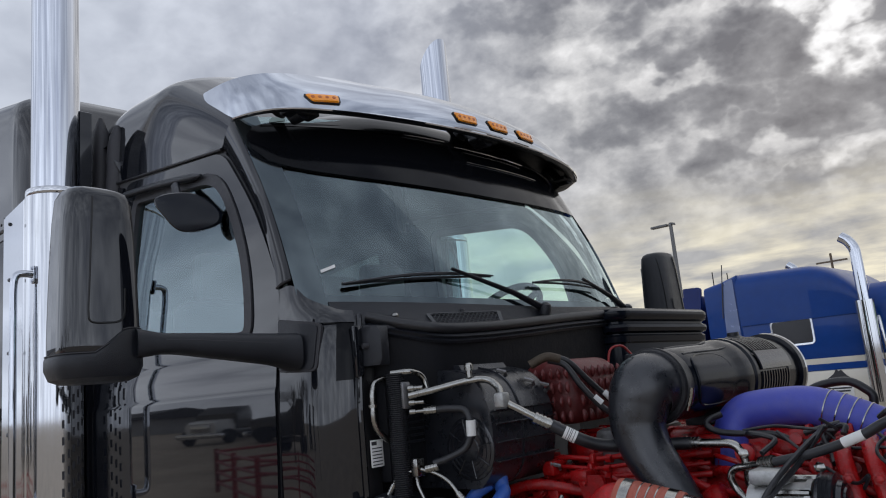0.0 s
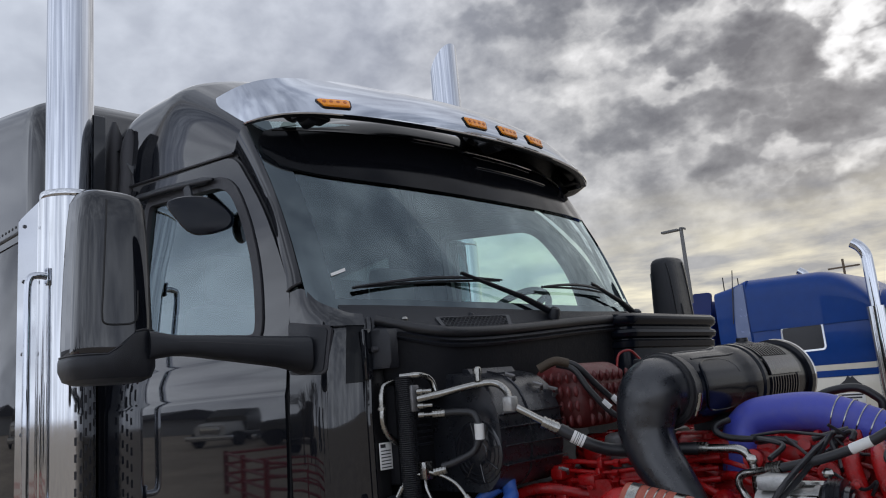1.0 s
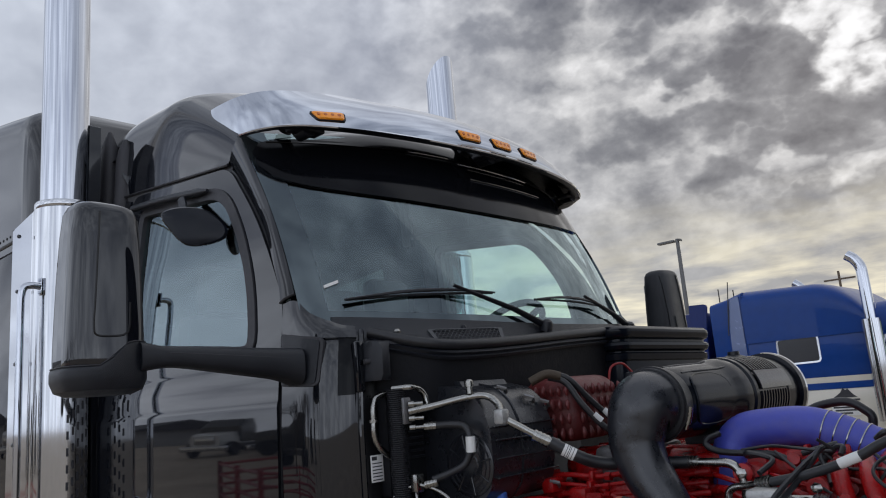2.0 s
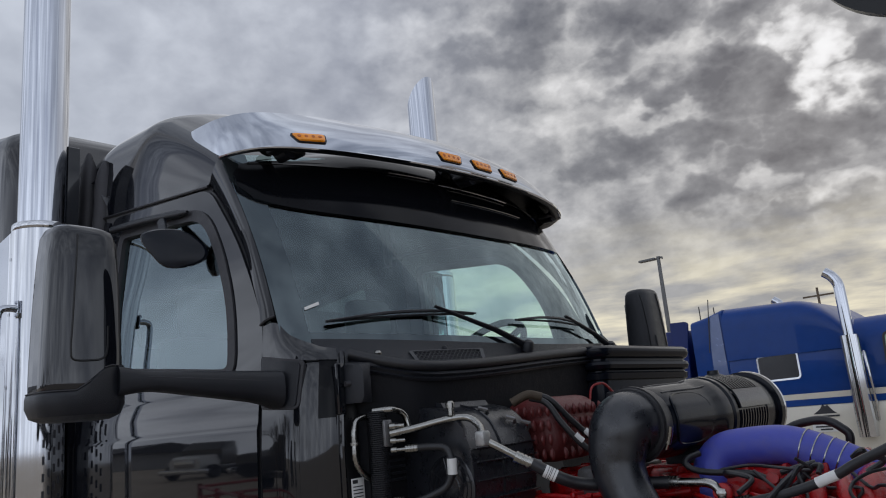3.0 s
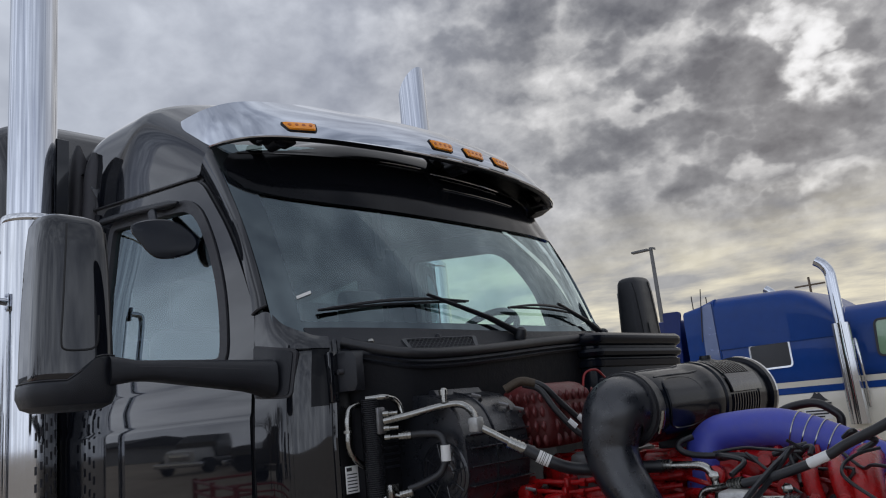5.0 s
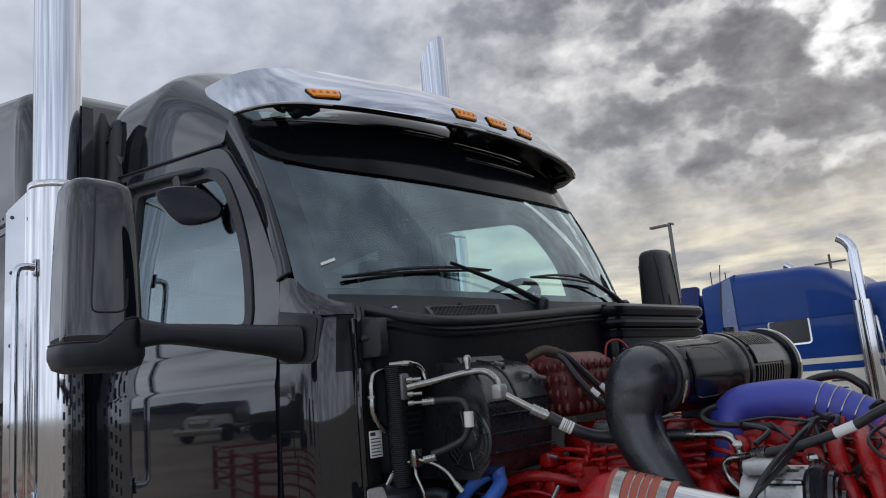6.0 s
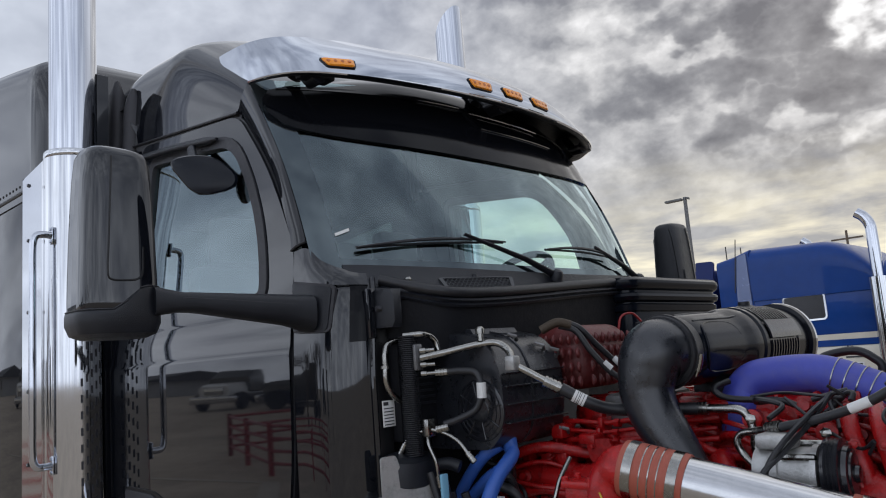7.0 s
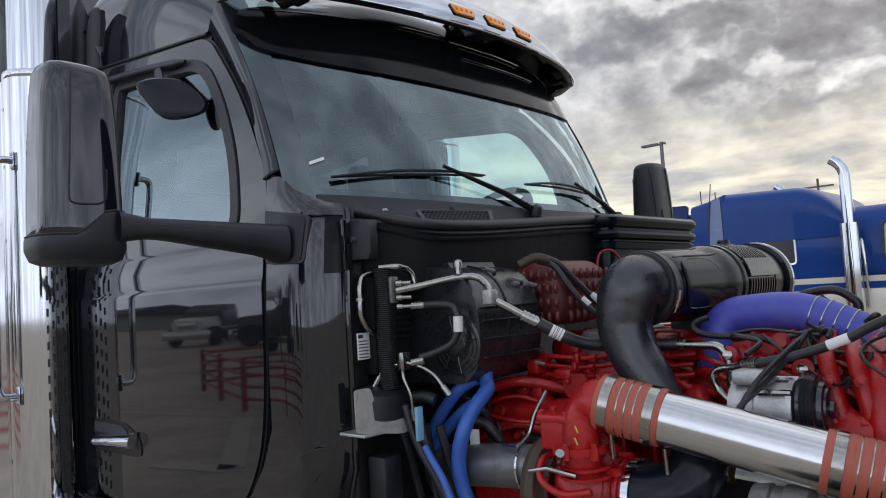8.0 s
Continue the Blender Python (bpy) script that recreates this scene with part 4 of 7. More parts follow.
# ---- exhaust stacks ----
def build_stack(sg):
    # the near stack stands closer in, behind the cab's corner
    cx, cy, k_ = (-1.487, sg * 1.07, 1.085) if sg < 0 else (-1.24, sg * 1.15, 0.988)
    r = (0.0885 if sg < 0 else 0.092) * k_

    def up(z):
        return 1.74 + (z - 1.74) * k_
    bm = bmesh.new()
    n = 48
    rows = [up(z) for z in (2.62, 3.0, 3.3, 3.6, 3.72)]
    rings = []
    for i, z in enumerate(rows):
        rings.append([V(cx + r * math.cos(2 * math.pi * k / n), cy + r * math.sin(2 * math.pi * k / n), z) for k in range(n)])
    top = [V(cx + r * math.cos(2 * math.pi * k / n), cy + r * math.sin(2 * math.pi * k / n), up(3.845) + 0.11 * math.cos(2 * math.pi * k / n)) for k in range(n)]
    inner = [V(cx + (r - 0.004) * math.cos(2 * math.pi * k / n), cy + (r - 0.004) * math.sin(2 * math.pi * k / n), top[k].z) for k in range(n)]
    deep = [V(q.x, q.y, 3.3) for q in inner]
    loft(rings + [top, inner, deep], bm=bm)
    stack = part("exhaust_pipe", bm, CHROME, truck, "tall chrome exhaust stack with a mitred tip")
    part("stack_clamp", turned((cx, cy, up(2.612)), (0, 0, 1), [(0, 0.095 * k_), (0, 0.105 * k_), (0.006, 0.108 * k_), (0.024, 0.108 * k_), (0.03, 0.105 * k_), (0.03, 0.095 * k_)], 40), STAINLESS, stack, "band clamp")
    # heat shield: a rolled front with a flat flange behind
    def wrap(a, b):
        z = up(0.75 + 1.86 * b)
        if a < 0.22:
            t = 1 - a / 0.22
            return V(cx - (0.034 + 0.095 * t) * k_, cy + sg * (0.1025 + 0.043 * t) * k_, z - (0.07 * t if b > 0.98 else 0))
        th = math.pi * (0.60 - 1.3 * (a - 0.22) / 0.78)
        return V(cx + 0.108 * k_ * math.cos(th), cy + sg * 0.108 * k_ * math.sin(th), z)
    shield_ob = part("heat_shield", sheet(wrap, 60, 30, 0.003), STAINLESS, stack, "polished stainless heat shield with slots")
    for z in (2.52, 2.30, 2.02, 1.72, 1.45, 1.2):
        bolts = bmesh.new()
        bolt(bolts, V(cx - 0.10 * k_, cy + sg * (0.1325 * k_ + 0.002), up(z)), (-0.42, sg * 0.91, 0), 0.006, 0.005)
        part("shield_bolt", bolts, DARK_STEEL, shield_ob)
    # solid dark blocks stand for the shade inside the slots
    for row in range(18 if sg < 0 else 0):
        for col in range(5):
            th = math.pi * (0.045 - 0.055 * col)
            z = 0.90 + 0.060 * row + 0.016 * col
            if z > 1.93 + 0.02 * col:
                continue
            o = V(math.cos(th), sg * math.sin(th), 0)
            t = V(-math.sin(th), sg * math.cos(th), 0)
            c = V(cx, cy, up(z)) + o * (0.108 * k_ + 0.0005)
            slot = bmesh.new()
            loft([[c + t * a + V(0, 0, h) + o * d for a, h in ((-0.0045, -0.016), (0.0045, -0.016), (0.0045, 0.016), (-0.0045, 0.016))] for d in (-0.004, 0.0005)], bm=slot)
            part("slot_shade", slot, NEAR_BLACK, shield_ob)
    if sg < 0:
        y = cy - 0.098 * k_
        gx0 = cx + 0.052 * k_
        reach = ((0.0, -0.004, 0.0), (0.0, -0.035, 0.002), (-0.003, -0.062, -0.006), (-0.005, -0.072, -0.05))
        hi_z, lo_z = 2.345, 1.425
        pts = spline([(gx0 + a, y + b, hi_z + c) for a, b, c in reach] + [(gx0 - 0.005, y - 0.073, z) for z in (2.15, 1.9, 1.6)] + [(gx0 + a, y + b, lo_z - c) for a, b, c in reversed(reach)], 6)
        grab = part("grab_handle", tubed(pts, 0.0145, 14), CHROME, stack, "chrome grab handle")
        for z in (hi_z, lo_z):
            fb = bmesh.new()
            box(fb, (gx0 - 0.014, y - 0.006, z - 0.036), (gx0 + 0.014, y, z + 0.036), 0.003)
            bolt(fb, V(gx0, y - 0.006, z + 0.026), (0, -1, 0), 0.007)
            bolt(fb, V(gx0, y - 0.006, z - 0.026), (0, -1, 0), 0.007)
            part("handle_foot", fb, CHROME, grab)
    part("stack_elbow", tubed(spline([(cx, cy, 0.8), (cx, cy * 0.95, 0.62), (cx + 0.1, cy * 0.8, 0.52), (cx + 0.4, cy * 0.6, 0.5)], 6), 0.09, 20), DARK_STEEL, stack)


build_stack(-1)
build_stack(1)

# ---- sleeper and the gap behind the cab ----
def sleeper(a, b):
    th = (2 * a - 1) * math.pi / 2
    s, c = math.sin(th), max(0.0, math.cos(th))
    x = -1.80 - 2.4 * b
    front = min(1.0, b / 0.04)
    rr = 1 - 0.04 * (1 - front) ** 2
    u = math.copysign(abs(s) ** 0.22, s)
    top = 3.30 + 0.225 * min(1, b / 0.4) ** 0.8 - 0.20 * (1 - min(1.0, b / 0.07)) ** 2
    return V(x, 1.095 * u * rr, 2.62 + (top - 2.62) * c ** 0.16 * (0.96 + 0.04 * front))
sl = part("sleeper_roof", sheet(sleeper, 64, 30, 0.02), PAINT, truck, "glossy black raised sleeper roof")
part("sleeper_side", boxed((-4.2, -1.09, 0.95), (-1.81, 1.09, 2.635), 0.02), PAINT, truck, "black sleeper wall with a riveted seam")
for sg in (-1, 1):
    for k in range(44 if sg < 0 else 0):
        part("rivet", turned((-1.85 - 0.05 * k, sg * 1.094, 2.70), (0, sg, 0), [(0, 0.008), (0.003, 0.007), (0.005, 0.003)], 8), PAINT_TRIM, sl)
    part("seam_rail", tubed([V(-1.82, sg * 1.095, 2.665), V(-4.2, sg * 1.095, 2.665)], 0.009, 8), RUBBER, sl)
front_edge = [sleeper(i / 40, 0.012) for i in range(1, 40)]
part("sleeper_front", loft([[V(x, p.y * 0.99, p.z - 0.015) for p in front_edge] + [V(x, 1.05, 1.0), V(x, -1.05, 1.0)] for x in (-1.86, -1.81)]), PAINT, truck, "black front wall of the sleeper")
for x, w in ((-1.47, 0.045), (-1.56, 0.045), (-1.65, 0.045), (-1.74, 0.045)):
    def rib(a, b, x=x, w=w):
        th = (2 * a - 1) * math.pi / 2
        s, c = math.sin(th), max(0.0, math.cos(th))
        u = math.copysign(abs(s) ** 0.3, s)
        k = 2 * math.pi * b
        d = 0.04 * math.cos(k)
        return V(x + w * math.sin(k), (0.84 + d) * u, 1.2 + (1.77 + d) * c ** 0.3)
    part("gap_boot", sheet(rib, 40, 12, 0.0), RUBBER, truck, "ribbed black rubber boot between cab and sleeper")
for sg in (-1, 1):
    ext = rounded([(-1.545, 1.0), (-1.42, 1.0), (-1.415, 2.85), (-1.425, 3.085), (-1.47, 3.07), (-1.53, 2.93), (-1.55, 2.70)], [0.005, 0.01, 0.1, 0.01, 0.03, 0.1, 0.1])
    part("side_extender", plate(ext, [], lambda x, z: V(x, sg * (1.0 - 0.02 * max(0, z - 2.7)), z), 0.05, back=V(0, -sg, 0)), PAINT, truck, "glossy black cab side extender")
    for k, x in enumerate((-1.365, -1.495)):
        part("roof_flute", tubed([V(x - 0.01 * k, sg * (side(z) - 0.012 + 0.012 * k), z) for z in np.linspace(2.66, 3.02 + 0.075 * k, 8)], [0.034, 0.042, 0.045, 0.046, 0.046, 0.042, 0.032, 0.010], 12), NEAR_BLACK, truck, "black upright flute behind the roof")

# ---- cowl, wipers ----
SEAL = spline([(0.14, -0.80, 1.968), (0.215, -0.74, 1.939), (0.285, -0.65, 1.916), (0.305, -0.50, 1.915), (0.305, -0.30, 1.925), (0.30, 0.0, 1.945), (0.30, 0.30, 1.960)], 8)


def cowl_top(a, b):
    y = -0.86 + 1.72 * a
    u = max(-1, min(1, y / 0.905))
    foot = screen(u, -0.022)
    edge = 0.135 + 0.165 * max(0.0, 1 - abs(y / 0.86) ** 5)
    t = b
    return V(foot.x + (edge - foot.x) * t, y, foot.z - 0.002 - (0.088 - 0.04 * max(0, y)) * t - 0.028 * math.sin(math.pi * t))


cowl = part("cowl", sheet(cowl_top, 48, 8, 0.012), PLASTIC, truck, "textured black cowl panel below the windshield")
part("hood_seal", tubed([p + V(0.004, 0, 0.006) for p in SEAL], 0.017, 12), RUBBER, cowl, "thick black rubber hood seal")
part("seal_ledge", sheet(lambda a, b: SEAL[round(a * (len(SEAL) - 1))] + V(0.012 - 0.05 * b * (1 - b), 0, -0.012 - 0.028 * b), len(SEAL) - 1, 3, 0.01), PLASTIC, cowl)
part("cowl_front", sheet(lambda a, b: SEAL[round(a * (len(SEAL) - 1))] + V(-0.01 - 0.02 * b, 0, -0.035 - b * (0.135 + 0.02 * a)), len(SEAL) - 1, 6, 0.012), FIREWALL, cowl, "black plastic cowl face")
part("cowl_lip", tubed([p + V(-0.018, 0, -0.165 - 0.02 * i / len(SEAL)) for i, p in enumerate(SEAL)], 0.012, 8, flat=0.6), PLASTIC, cowl)

# air grille in the cowl
gc, gx, gy = V(0.258, -0.489, 1.954), V(0.047, 0.125, -0.001), V(-0.017, 0.010, 0.022)
def grl(x, z, h=0.0):
    return gc + gx * x + gy * z + V(0.80, -0.55, 0.20) * h
go = rounded([(-1, 0.95), (1, 0.95), (0.95, -0.95), (-0.86, -0.95)], 0.18)
gi = [q * 0.9 for q in go]
grille = part("cowl_grille", plate(go, [gi], lambda x, z: grl(x, z, 0.008), 0.008, back=V(-0.6, 0.6, -0.5)), GREY_PLASTIC, cowl, "grey-black honeycomb air grille")
mesh_bm = bmesh.new()
for j in range(5):
    z0 = -0.72 + 0.36 * j
    tube(mesh_bm, [grl(-0.88 + 0.055 * i, z0 + (0.07 if (i + j) % 2 else -0.07), 0.006) for i in range(33)], 0.0017, 5)
for j in range(4):
    for i in range(32):
        if (i + j) % 2:
            x0 = -0.88 + 0.055 * i
            tube(mesh_bm, [grl(x0, -0.72 + 0.36 * j + 0.07, 0.006), grl(x0, -0.72 + 0.36 * (j + 1) - 0.07, 0.006)], 0.0017, 4)
part("grille_mesh", mesh_bm, GREY_PLASTIC, grille)
# shade behind the mesh, put in as a near-black plate
part("grille_shade", plate(gi, [], lambda x, z: grl(x, z, -0.004), 0.0), NEAR_BLACK, grille)
for at, r in (((0.172, -0.710, 1.958), 0.012), ((0.228, -0.468, 1.966), 0.009)):
    part("cowl_knob", turned(at, (0.2, -0.2, 1), [(0, r * 0.6), (0.008, r * 0.6), (0.010, r), (0.018, r), (0.024, r * 0.5)], 16), STEEL if r > 0.01 else PLASTIC, cowl, "small round fastener")


def build_wiper(tip0, tip1, knuckle, pivot):
    tip0, tip1, knuckle, pivot = map(Vector, (tip0, tip1, knuckle, pivot))
    wp = part("wiper", tubed([pivot, pivot.lerp(knuckle, 0.35) + V(0, 0, 0.01), knuckle], [0.013, 0.010, 0.006], 10, flat=0.6), PLASTIC, truck, "black wiper arm and blade resting on the windshield")
    part("wiper_boss", turned(pivot + V(0, 0, -0.02), (0.3, 0, 1), [(0, 0.02), (0.02, 0.022), (0.035, 0.018), (0.042, 0.008)], 16), PLASTIC, wp)
    b = bmesh.new()
    line = [tip0.lerp(tip1, t) + V(0.012, 0, 0.004) * math.sin(math.pi * t) for t in np.linspace(0, 1, 12)]
    tube(b, line, 0.0045, 6)
    tube(b, [p + V(0.012, 0, 0.012 * math.sin(math.pi * i / 11)) for i, p in enumerate(line)], [0.003 + 0.003 * math.sin(math.pi * i / 11) for i in range(12)], 6)
    part("wiper_blade", b, RUBBER, wp, "black wiper blade")
    return wp


build_wiper(screen(-0.90, 0.05, 0.02), screen(-0.33, 0.11, 0.02), screen(-0.52, 0.115, 0.045), (0.285, -0.10, 1.985))
build_wiper(screen(-0.10, 0.09, 0.02), screen(0.42, 0.075, 0.02), screen(0.24, 0.105, 0.045), (0.20, 0.62, 2.0))

# ---- cabin seen through the glass ----
part("cabin_floor", boxed((-1.38, -0.90, 1.05), (0.15, 0.90, 1.10)), CABIN, truck)
part("dashboard", loft([[V(x, y, z) for x, z in ((0.16 - 0.2 * (y / 0.85) ** 2, 1.2), (0.14 - 0.2 * (y / 0.85) ** 2, 1.95), (-0.15, 2.0), (-0.32, 1.93), (-0.36, 1.6), (-0.2, 1.2))] for y in np.linspace(-0.84, 0.84, 15)]), CABIN, truck, "dark grey dashboard")
part("headliner", sheet(lambda a, b: roof(a, b) * 1.0 + V(0, 0, -0.05), 24, 8, 0.0), CABIN, truck)
part("bulkhead", loft([roof_section(-1.388, 0.0), roof_section(-1.375, 0.0)]), CABIN, truck)
wheel_bm = bmesh.new()
wm = Matrix.Translation((-0.36, 0.46, 2.02)) @ Euler((0, radians(-38), 0)).to_matrix().to_4x4()
tube(wheel_bm, [wm @ V(0.22 * math.cos(t), 0.22 * math.sin(t), 0) for t in np.linspace(0, 2 * math.pi, 41)], 0.016, 10, False)
for t in (0.5, 2.6, 4.7):
    tube(wheel_bm, [wm @ V(0, 0, -0.02), wm @ V(0.21 * math.cos(t), 0.21 * math.sin(t), 0)], 0.016, 8)
lathe(wheel_bm, wm @ V(0, 0, -0.05), wm.to_3x3() @ V(0, 0, 1), [(0, 0.05), (0.05, 0.07), (0.06, 0.05)], 16)
part("steering_wheel", wheel_bm, CABIN, truck, "dark steering wheel behind the glass")
for y in (-0.48, 0.48):
    sb = bmesh.new()
    box(sb, (-1.10, y - 0.25, 1.45), (-0.58, y + 0.25, 1.62), 0.05)
    box(sb, (-1.22, y - 0.24, 1.58), (-1.08, y + 0.24, 2.20), 0.06)
    box(sb, (-1.21, y - 0.14, 2.20), (-1.11, y + 0.14, 2.42), 0.04)
    part("cab_seat", sb, SEAT, truck, "charcoal high-back seat")

# ---- firewall and what hangs on it ----
part("firewall", boxed((0.10, -0.82, 0.95), (0.13, 0.82, 1.96), 0.004), FIREWALL, truck, "dull black firewall")
hb = loft([[V(x, y, z + dz) for x, y in ((0.165, -0.846), (0.205, -0.842), (0.228 - cut, -0.826), (0.230 - cut, -0.806), (0.222, -0.792), (0.165, -0.792))] for z, cut, dz in ((1.828, 0.012, 0.0), (1.846, 0.0, 0.0), (1.920, 0.0, 0.0), (1.938, 0.014, 0.0))])
latch = part("hood_latch_block", hb, PLASTIC, truck, "black plastic hood latch block")
# a small dark block stands for the shade in the latch hole
part("latch_hole_shade", boxed((0.214, -0.803, 1.872), (0.2275, -0.796, 1.898), 0.002), NEAR_BLACK, latch)
part("latch_pin", tubed([V(0.185, -0.858, 1.884), V(0.190, -0.842, 1.884)], 0.008, 10), NEAR_BLACK, latch, "dark latch pin")
part("latch_tongue", boxed((0.150, -0.872, 1.80), (0.172, -0.846, 1.945), 0.004), PAINT, latch, "black painted latch bracket")
part("corner_upright", boxed((0.13, -0.86, 1.10), (0.165, -0.80, 1.90), 0.006), PAINT_TRIM, truck)
lb = boxed((0.175, -0.835, 1.15), (0.245, -0.765, 1.285), 0.01)
part("lower_latch_block", lb, PLASTIC, truck, "black plastic hood latch block")

# heater and air conditioning case
hv = bmesh.new()
body = [(0.14, 1.465), (0.40, 1.465), (0.447, 1.51), (0.461, 1.59), (0.458, 1.675), (0.432, 1.738), (0.385, 1.778), (0.30, 1.797), (0.14, 1.80)]
loft([[V(x, y, z) for x, z in rounded(body, 0.024, 4)] for y in (-0.655, -0.645, -0.375, -0.365)], bm=hv)
hvac = part("heater_case", hv, DUCT, truck, "ribbed black plastic heater case")
for k, z in enumerate((1.535, 1.585, 1.635, 1.672)):
    part("case_rib", boxed((0.30, -0.64, z), (0.466, -0.360, z + 0.005), 0.002), GLOSSY_PLASTIC, hvac)
part("blower_ring", turned((0.375, -0.655, 1.575), (0, -1, 0), [(0, 0.088), (0.003, 0.087), (0.005, 0.082), (0.005, 0.035), (0.008, 0.033), (0.008, 0.01)], 40), GLOSSY_PLASTIC, hvac, "round blower cover")
for r_ in (0.045, 0.060, 0.074):
    part("cover_ring", turned((0.375, -0.660, 1.575), (0, -1, 0), [(0, r_), (0.0025, r_ + 0.001), (0.0025, r_ + 0.003), (0, r_ + 0.004)], 40, closed=True), GLOSSY_PLASTIC, hvac)
for k in range(8):
    th = 2 * math.pi * k / 8 + 0.2
    part("cover_rib", tubed([V(0.375 + r_ * math.cos(th), -0.6615, 1.575 + r_ * math.sin(th)) for r_ in (0.034, 0.082)], 0.002, 6), GLOSSY_PLASTIC, hvac)
part("case_seam", tubed([V(x, -0.520, z + 0.002) for x, z in rounded(body, 0.024, 4)], 0.004, 6), GLOSSY_PLASTIC, hvac, "raised moulding seam")
for k in range(5):
    part("vent_slat", boxed((0.196, -0.79, 1.60 + 0.018 * k), (0.206, -0.66, 1.607 + 0.018 * k), 0.002), PLASTIC, hvac)
part("case_lid", loft([[V(x, y, z) for x, z in ((0.20, 1.785), (0.21, 1.815), (0.31, 1.808), (0.33, 1.78))] for y in (-0.60, -0.39)]), DUCT, hvac)
for y, z, x in ((-0.52, 1.785, 0.385), (-0.45, 1.752, 0.43), (-0.39, 1.735, 0.44), (-0.385, 1.62, 0.462), (-0.40, 1.50, 0.455)):
    clips = bmesh.new()
    tube(clips, [V(x, y, z), V(x + 0.02, y + 0.015, z - 0.008), V(x + 0.01, y + 0.03, z - 0.02)], 0.006, 6)
    bolt(clips, V(x + 0.004, y + 0.02, z - 0.025), (1, 0, 0), 0.006)
    part("case_clip", clips, DARK_STEEL, hvac)
part("case_drain", turned((0.33, -0.50, 1.47), (0, 0, -1), [(0, 0.035), (0.05, 0.03), (0.06, 0.022), (0.14, 0.022)], 16), GLOSSY_PLASTIC, hvac)
part("evaporator_face", boxed((0.135, -0.80, 1.50), (0.20, -0.64, 1.79), 0.01), FIREWALL, truck)


def hose(name, pts, r, mat, label="", ends=None, n=14, smooth=7, parent=None):
    h = part(name, tubed(spline(pts, smooth), r, n), mat, parent or truck, label)
    return h


def ferrule(at, axis, r, length, parent, mat=None):
    rows = [(0, r * 0.9)]
    for k in range(4):
        a = length * k / 4
        rows += [(a, r), (a + length * 0.17, r), (a + length * 0.18, r * 0.9), (a + length * 0.24, r * 0.9)]
    part("crimp_ferrule", turned(at, axis, rows, 18), mat or STEEL, parent)


# corrugated drain hose down the corner
rows = []
for k in range(60):
    rows += [(0.0056 * k, 0.024), (0.0056 * k + 0.002, 0.0275), (0.0056 * k + 0.0036, 0.0275)]
part("corrugated_hose", turned((0.235, -0.79, 1.80), (0, 0, -1), rows, 18), RUBBER, truck, "black corrugated hose")
# air conditioning lines
ac = part("air_conditioning_line", tubed(spline([(0.27, -0.775, 1.735), (0.33, -0.735, 1.745), (0.39, -0.665, 1.76), (0.435, -0.63, 1.76), (0.475, -0.63, 1.735), (0.51, -0.655, 1.70), (0.55, -0.63, 1.668), (0.585, -0.60, 1.64), (0.61, -0.58, 1.622)], 7), 0.0105, 16), STEEL, truck, "bare aluminium refrigerant line with fittings")
part("line_nut", boxed((0.495, -0.68, 1.682), (0.528, -0.648, 1.722), 0.006), CAST_ALU, ac)
part("service_valve", turned((0.40, -0.66, 1.77), (0, 0, 1), [(0, 0.009), (0.02, 0.009), (0.02, 0.013), (0.035, 0.013), (0.04, 0.008)], 12), STEEL, ac)
ferrule(V(0.572, -0.61, 1.648), (0.6, 0.42, -0.4), 0.0165, 0.045, ac)
hose("refrigerant_hose", [(0.605, -0.582, 1.625), (0.66, -0.545, 1.585), (0.70, -0.50, 1.562), (0.76, -0.44, 1.552), (0.83, -0.38, 1.548), (0.885, -0.36, 1.547)], 0.0165, RUBBER, "black refrigerant hose with a paper label")
part("hose_label", turned((0.632, -0.566, 1.605), (0.05, 0.035, -0.036), [(0, 0.0172), (0.034, 0.0172)], 16), LABEL, truck, "white paper label")
for d in (0.008, 0.014, 0.018, 0.026):
    part("print_line", turned(V(0.632, -0.566, 1.605) + V(0.05, 0.035, -0.036).normalized() * d, (0.05, 0.035, -0.036), [(0, 0.0173), (0, 0.0175), (0.0015, 0.0175), (0.0015, 0.0173)], 16, closed=True), NEAR_BLACK, truck)
part("line_block", boxed((0.240, -0.795, 1.70), (0.270, -0.765, 1.775), 0.005), DARK_STEEL, ac)
for z in (1.755, 1.715, 1.69):
    part("line_fitting", turned((0.27, -0.775, z), (0.6, 0.35, 0), [(0, 0.009), (0.016, 0.009), (0.016, 0.006), (0.042, 0.006)], 12), STEEL, ac)
ht = part("heater_tube", tubed(spline([(0.20, -0.79, 1.790), (0.20, -0.832, 1.782), (0.20, -0.847, 1.755), (0.20, -0.849, 1.715), (0.20, -0.849, 1.675), (0.20, -0.832, 1.642), (0.20, -0.79, 1.610)], 7), 0.0085, 14), STEEL, truck, "bright bent heater tube")
part("return_tube", tubed(spline([(0.23, -0.80, 1.802), (0.27, -0.77, 1.802), (0.27, -0.738, 1.798), (0.275, -0.718, 1.780), (0.28, -0.712, 1.750)], 7), 0.009, 14), STEEL, ht, "bright heater return tube")
part("tube_ring", turned((0.20, -0.849, 1.712), (0, 0, 1), [(0, 0.0085), (0, 0.0135), (0.008, 0.0135), (0.008, 0.0085)], 16, closed=True), STEEL, ht)
hs = hose("heater_hose", [(0.32, -0.735, 1.69), (0.365, -0.71, 1.69), (0.40, -0.69, 1.68), (0.415, -0.69, 1.635), (0.40, -0.70, 1.585), (0.36, -0.73, 1.56), (0.325, -0.755, 1.548)], 0.0105, RUBBER, "black heater hose bent back on itself")
